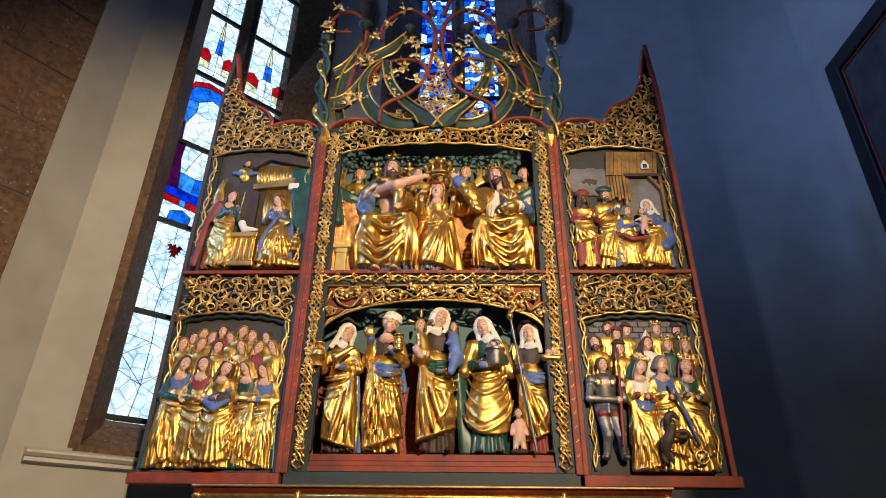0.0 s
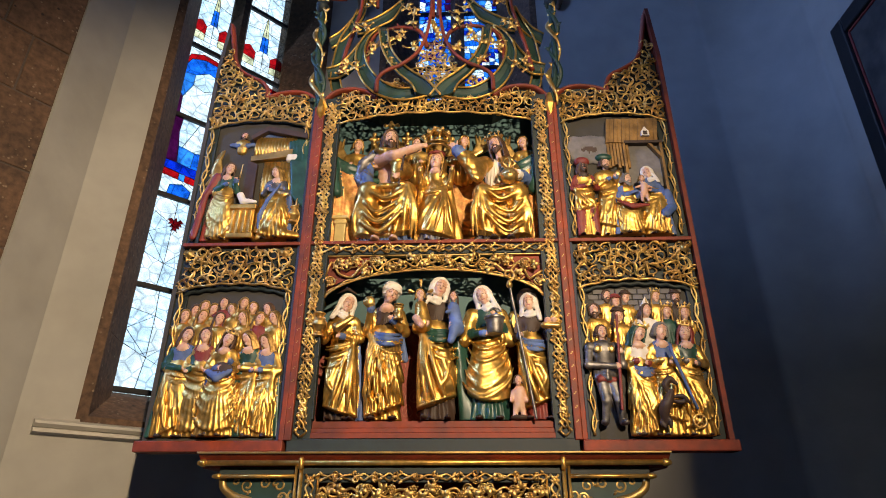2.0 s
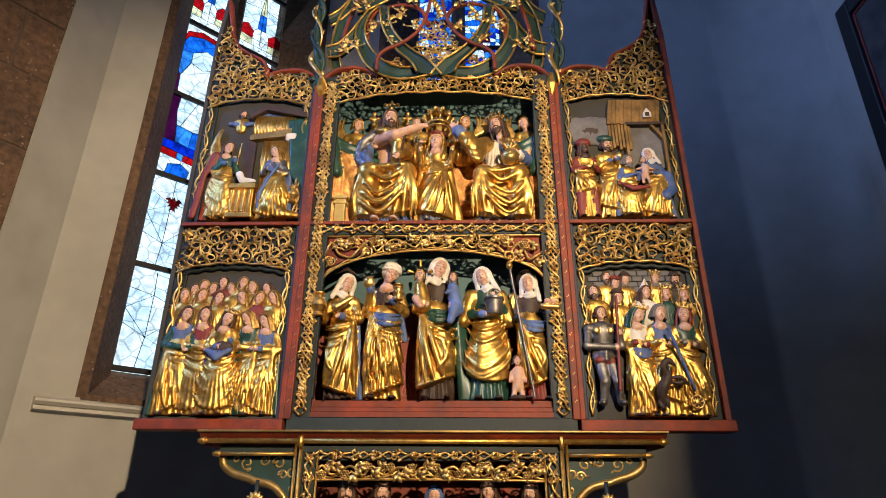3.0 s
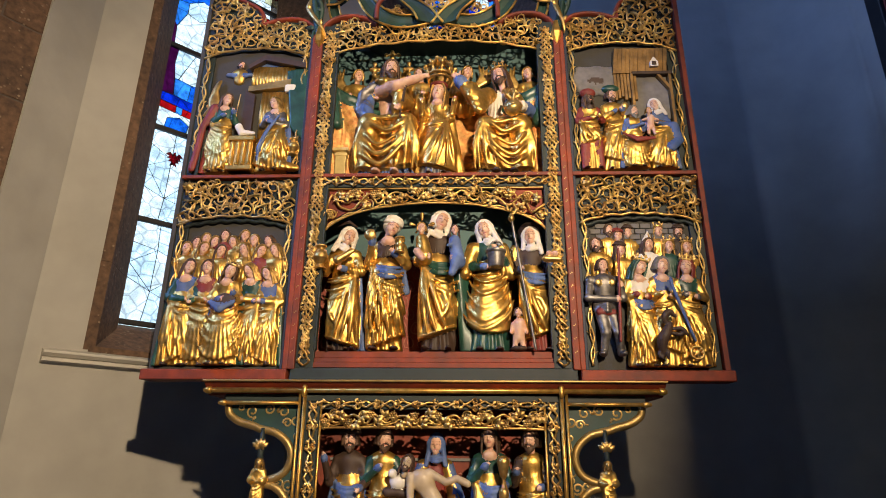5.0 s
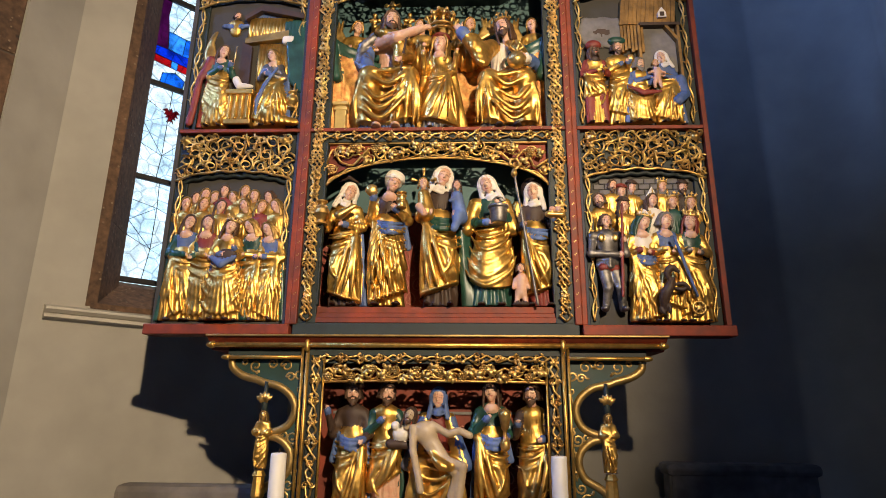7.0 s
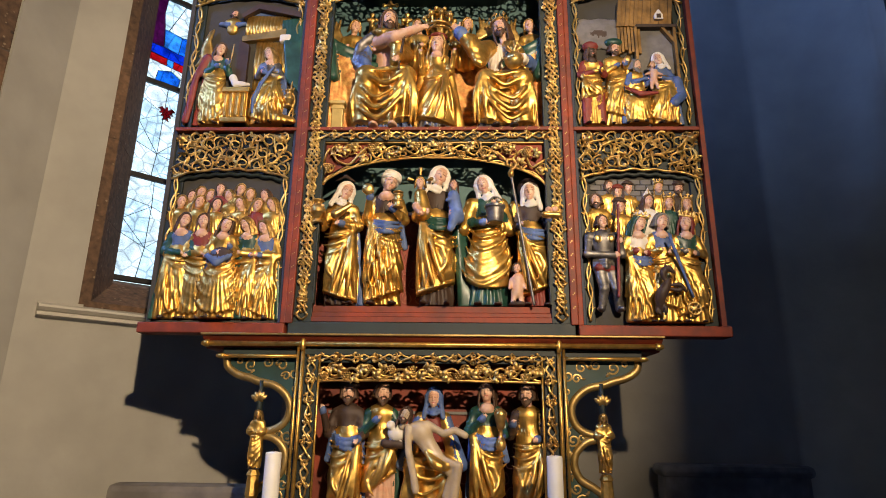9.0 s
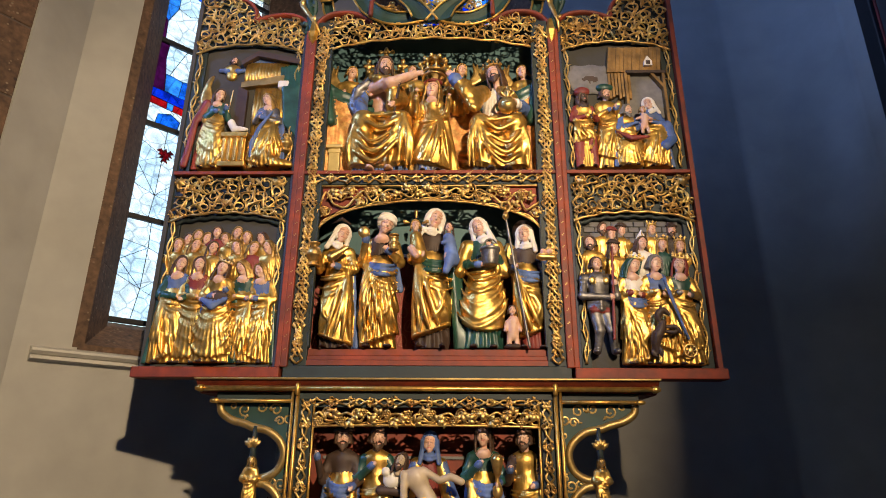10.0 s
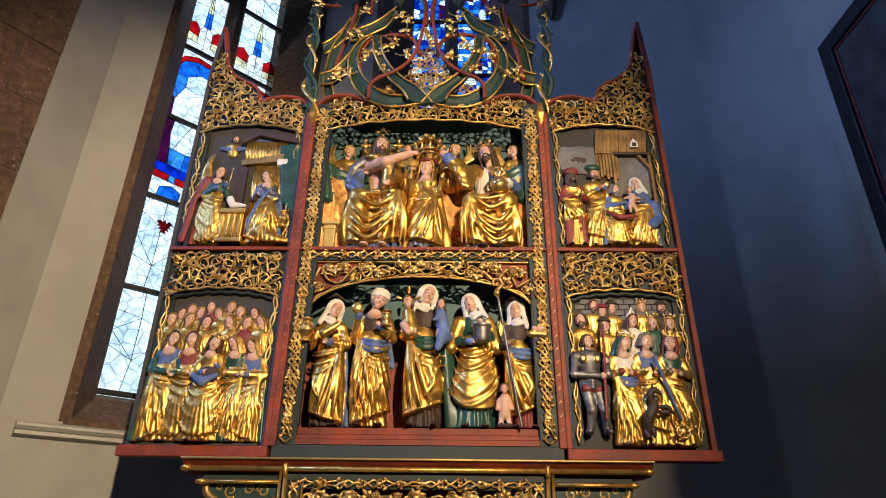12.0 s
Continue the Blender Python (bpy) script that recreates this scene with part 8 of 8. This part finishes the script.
def stone_wall(name, start, end, height, thick, label, seed):
    """Sandstone blocks in courses with recessed joints."""
    rng = random.Random(seed)
    s, e = Vector((*start, 0)), Vector((*end, 0))
    d = (e - s).normalized()
    n = Vector((d.y, -d.x, 0))
    m = Matrix(((d.x, n.x, 0, s.x), (d.y, n.y, 0, s.y), (0, 0, 1, 0), (0, 0, 0, 1)))
    length = (e - s).length
    bm = box((0, 0.012, 0), (length, thick, height))
    bmesh.ops.transform(bm, matrix=m, verts=bm.verts[:])
    w = part(name, bm, material("joint_mortar", (0.13, 0.10, 0.08), 0.95, vary=0.2))
    tagged(w, label, "wall", kind="structure")
    z = 0.0
    while z < height:
        hgt = rng.uniform(0.34, 0.52)
        a = -rng.uniform(0, 0.4)
        while a < length:
            b = a + rng.uniform(0.45, 0.85)
            lo, hi = max(a, 0) + 0.005, min(b, length) - 0.005
            if hi - lo > 0.05:
                st = box((lo, rng.uniform(0, 0.005), z + 0.005), (hi, 0.05, min(z + hgt, height) - 0.005), 0.007)
                bmesh.ops.transform(st, matrix=m, verts=st.verts[:])
                part("stone_block", st, SANDSTONE, w)
            a = b
        z += hgt
    return w


stone_wall("chancel_pier_west", (-2.115, 0.056), (-2.95, -1.2), TOP, 0.5, "rough unseen sandstone block added to keep the spotlight off the right wall", 2)
# out of view, added to cast the shadow edge on the right wall
tagged(part("unseen_light_blocker", box((1.52, -2.3, 0.0), (2.4, -1.5, TOP), 0.02), SANDSTONE), "unseen sandstone block added to keep the spotlight off the right wall", "pier", kind="structure")

CANVAS = material("darkened_oil_painting", (0.035, 0.034, 0.036), 0.5, vary=0.5, scale=9, bump=0.2, second=(0.075, 0.07, 0.065), patch=5)
pic = thing("framed_painting", (2.75, -0.04, 0.0), "large darkened painting in a broad black frame", "painting")
part("canvas", box((-0.045, -1.55, 2.55), (-0.025, 0.70, 4.67)), CANVAS, pic, "darkened oil painting")
for name, lo, hi in (("frame_side", (-0.075, 0.58, 2.43), (0.0, 0.70, 4.67)), ("frame_side", (-0.075, -1.67, 2.43), (0.0, -1.55, 4.67)), ("frame_top", (-0.075, -1.55, 4.55), (0.0, 0.58, 4.67)), ("frame_bottom", (-0.075, -1.55, 2.43), (0.0, 0.58, 2.55))):
    part(name, box(lo, hi, 0.012), BLACKFRAME, pic)
for lo, hi in (((-0.055, 0.565, 2.56), (-0.03, 0.58, 4.54)), ((-0.055, -1.54, 4.535), (-0.03, 0.57, 4.55))):
    part("inner_fillet", box(lo, hi, 0.004), CRIMSON, pic)

# stone and dark cloth-covered blocks low beside the altar
blk = thing("stone_bench_back", (-1.45, 0.62, 0.0), "low grey stone block with rounded corners against the wall", "stone block")
part("slab", box((-0.14, -0.06, 0.0), (0.62, 0.06, 1.205), 0.035), material("grey_stone_slab", (0.24, 0.215, 0.18), 0.85, vary=0.25, scale=10, bump=0.4, patch=3), blk)
DARKCLOTH = material("dark_blue_cloth", (0.20, 0.20, 0.21), 0.9, vary=0.25, scale=18, bump=0.2, patch=4)
seat = thing("covered_bench", (1.70, 1.28, 0.0), "dark bench back in the shaded corner of the choir", "bench")
part("back", box((-0.40, -0.08, 0.0), (0.44, 0.08, 1.27), 0.03), DARKCLOTH, seat)
part("top_rail", box((-0.42, -0.10, 1.215), (0.46, 0.10, 1.285), 0.03), DARKCLOTH, seat)
# the lamp that lights the altarpiece, on its stand
stand = thing("spotlight", tuple(LAMP + Vector((0.02, -0.10, 0))), "black spotlight on a tall stand facing the altarpiece", "spotlight")
bm = bmesh.new()
put_tube(bm, [Vector((0, y, 0)) for y in (-0.22, -0.2, 0.0, 0.03)], 0.09, 16, taper=[0.5, 0.9, 1.0, 1.0])
part("housing", bm, BLACKFRAME, stand, smooth=True)
part("pole", box((-0.02, -0.14, -3.75), (0.02, -0.10, -0.05), 0.008), BLACKFRAME, stand)
part("base", box((-0.25, -0.37, -3.75), (0.25, 0.13, -3.70), 0.01), BLACKFRAME, stand)

# plaster fillet added in the choir's inner corner so its shading turns softly
bm = bmesh.new()
R = 0.55
arc = [(2.75 - R + R * math.cos(k * math.pi / 32), 1.42 - R + R * math.sin(k * math.pi / 32)) for k in range(17)]
plan = arc + [(2.745, 1.415)]
lo = [bm.verts.new((x - 0.003, y - 0.003, 0.0)) for x, y in arc]
hi = [bm.verts.new((x - 0.003, y - 0.003, TOP)) for x, y in arc]
ends = [bm.verts.new((2.76, 1.43, z)) for z in (0.0, TOP)]
for i in range(16):
    bm.faces.new((lo[i], lo[i + 1], hi[i + 1], hi[i])).smooth = True
bm.faces.new(lo + [ends[0]])
bm.faces.new(hi + [ends[1]])
tagged(part("wall_corner", bm, PLASTER), "rounded plaster fillet added to soften shading in the choir corner", "wall", kind="structure")
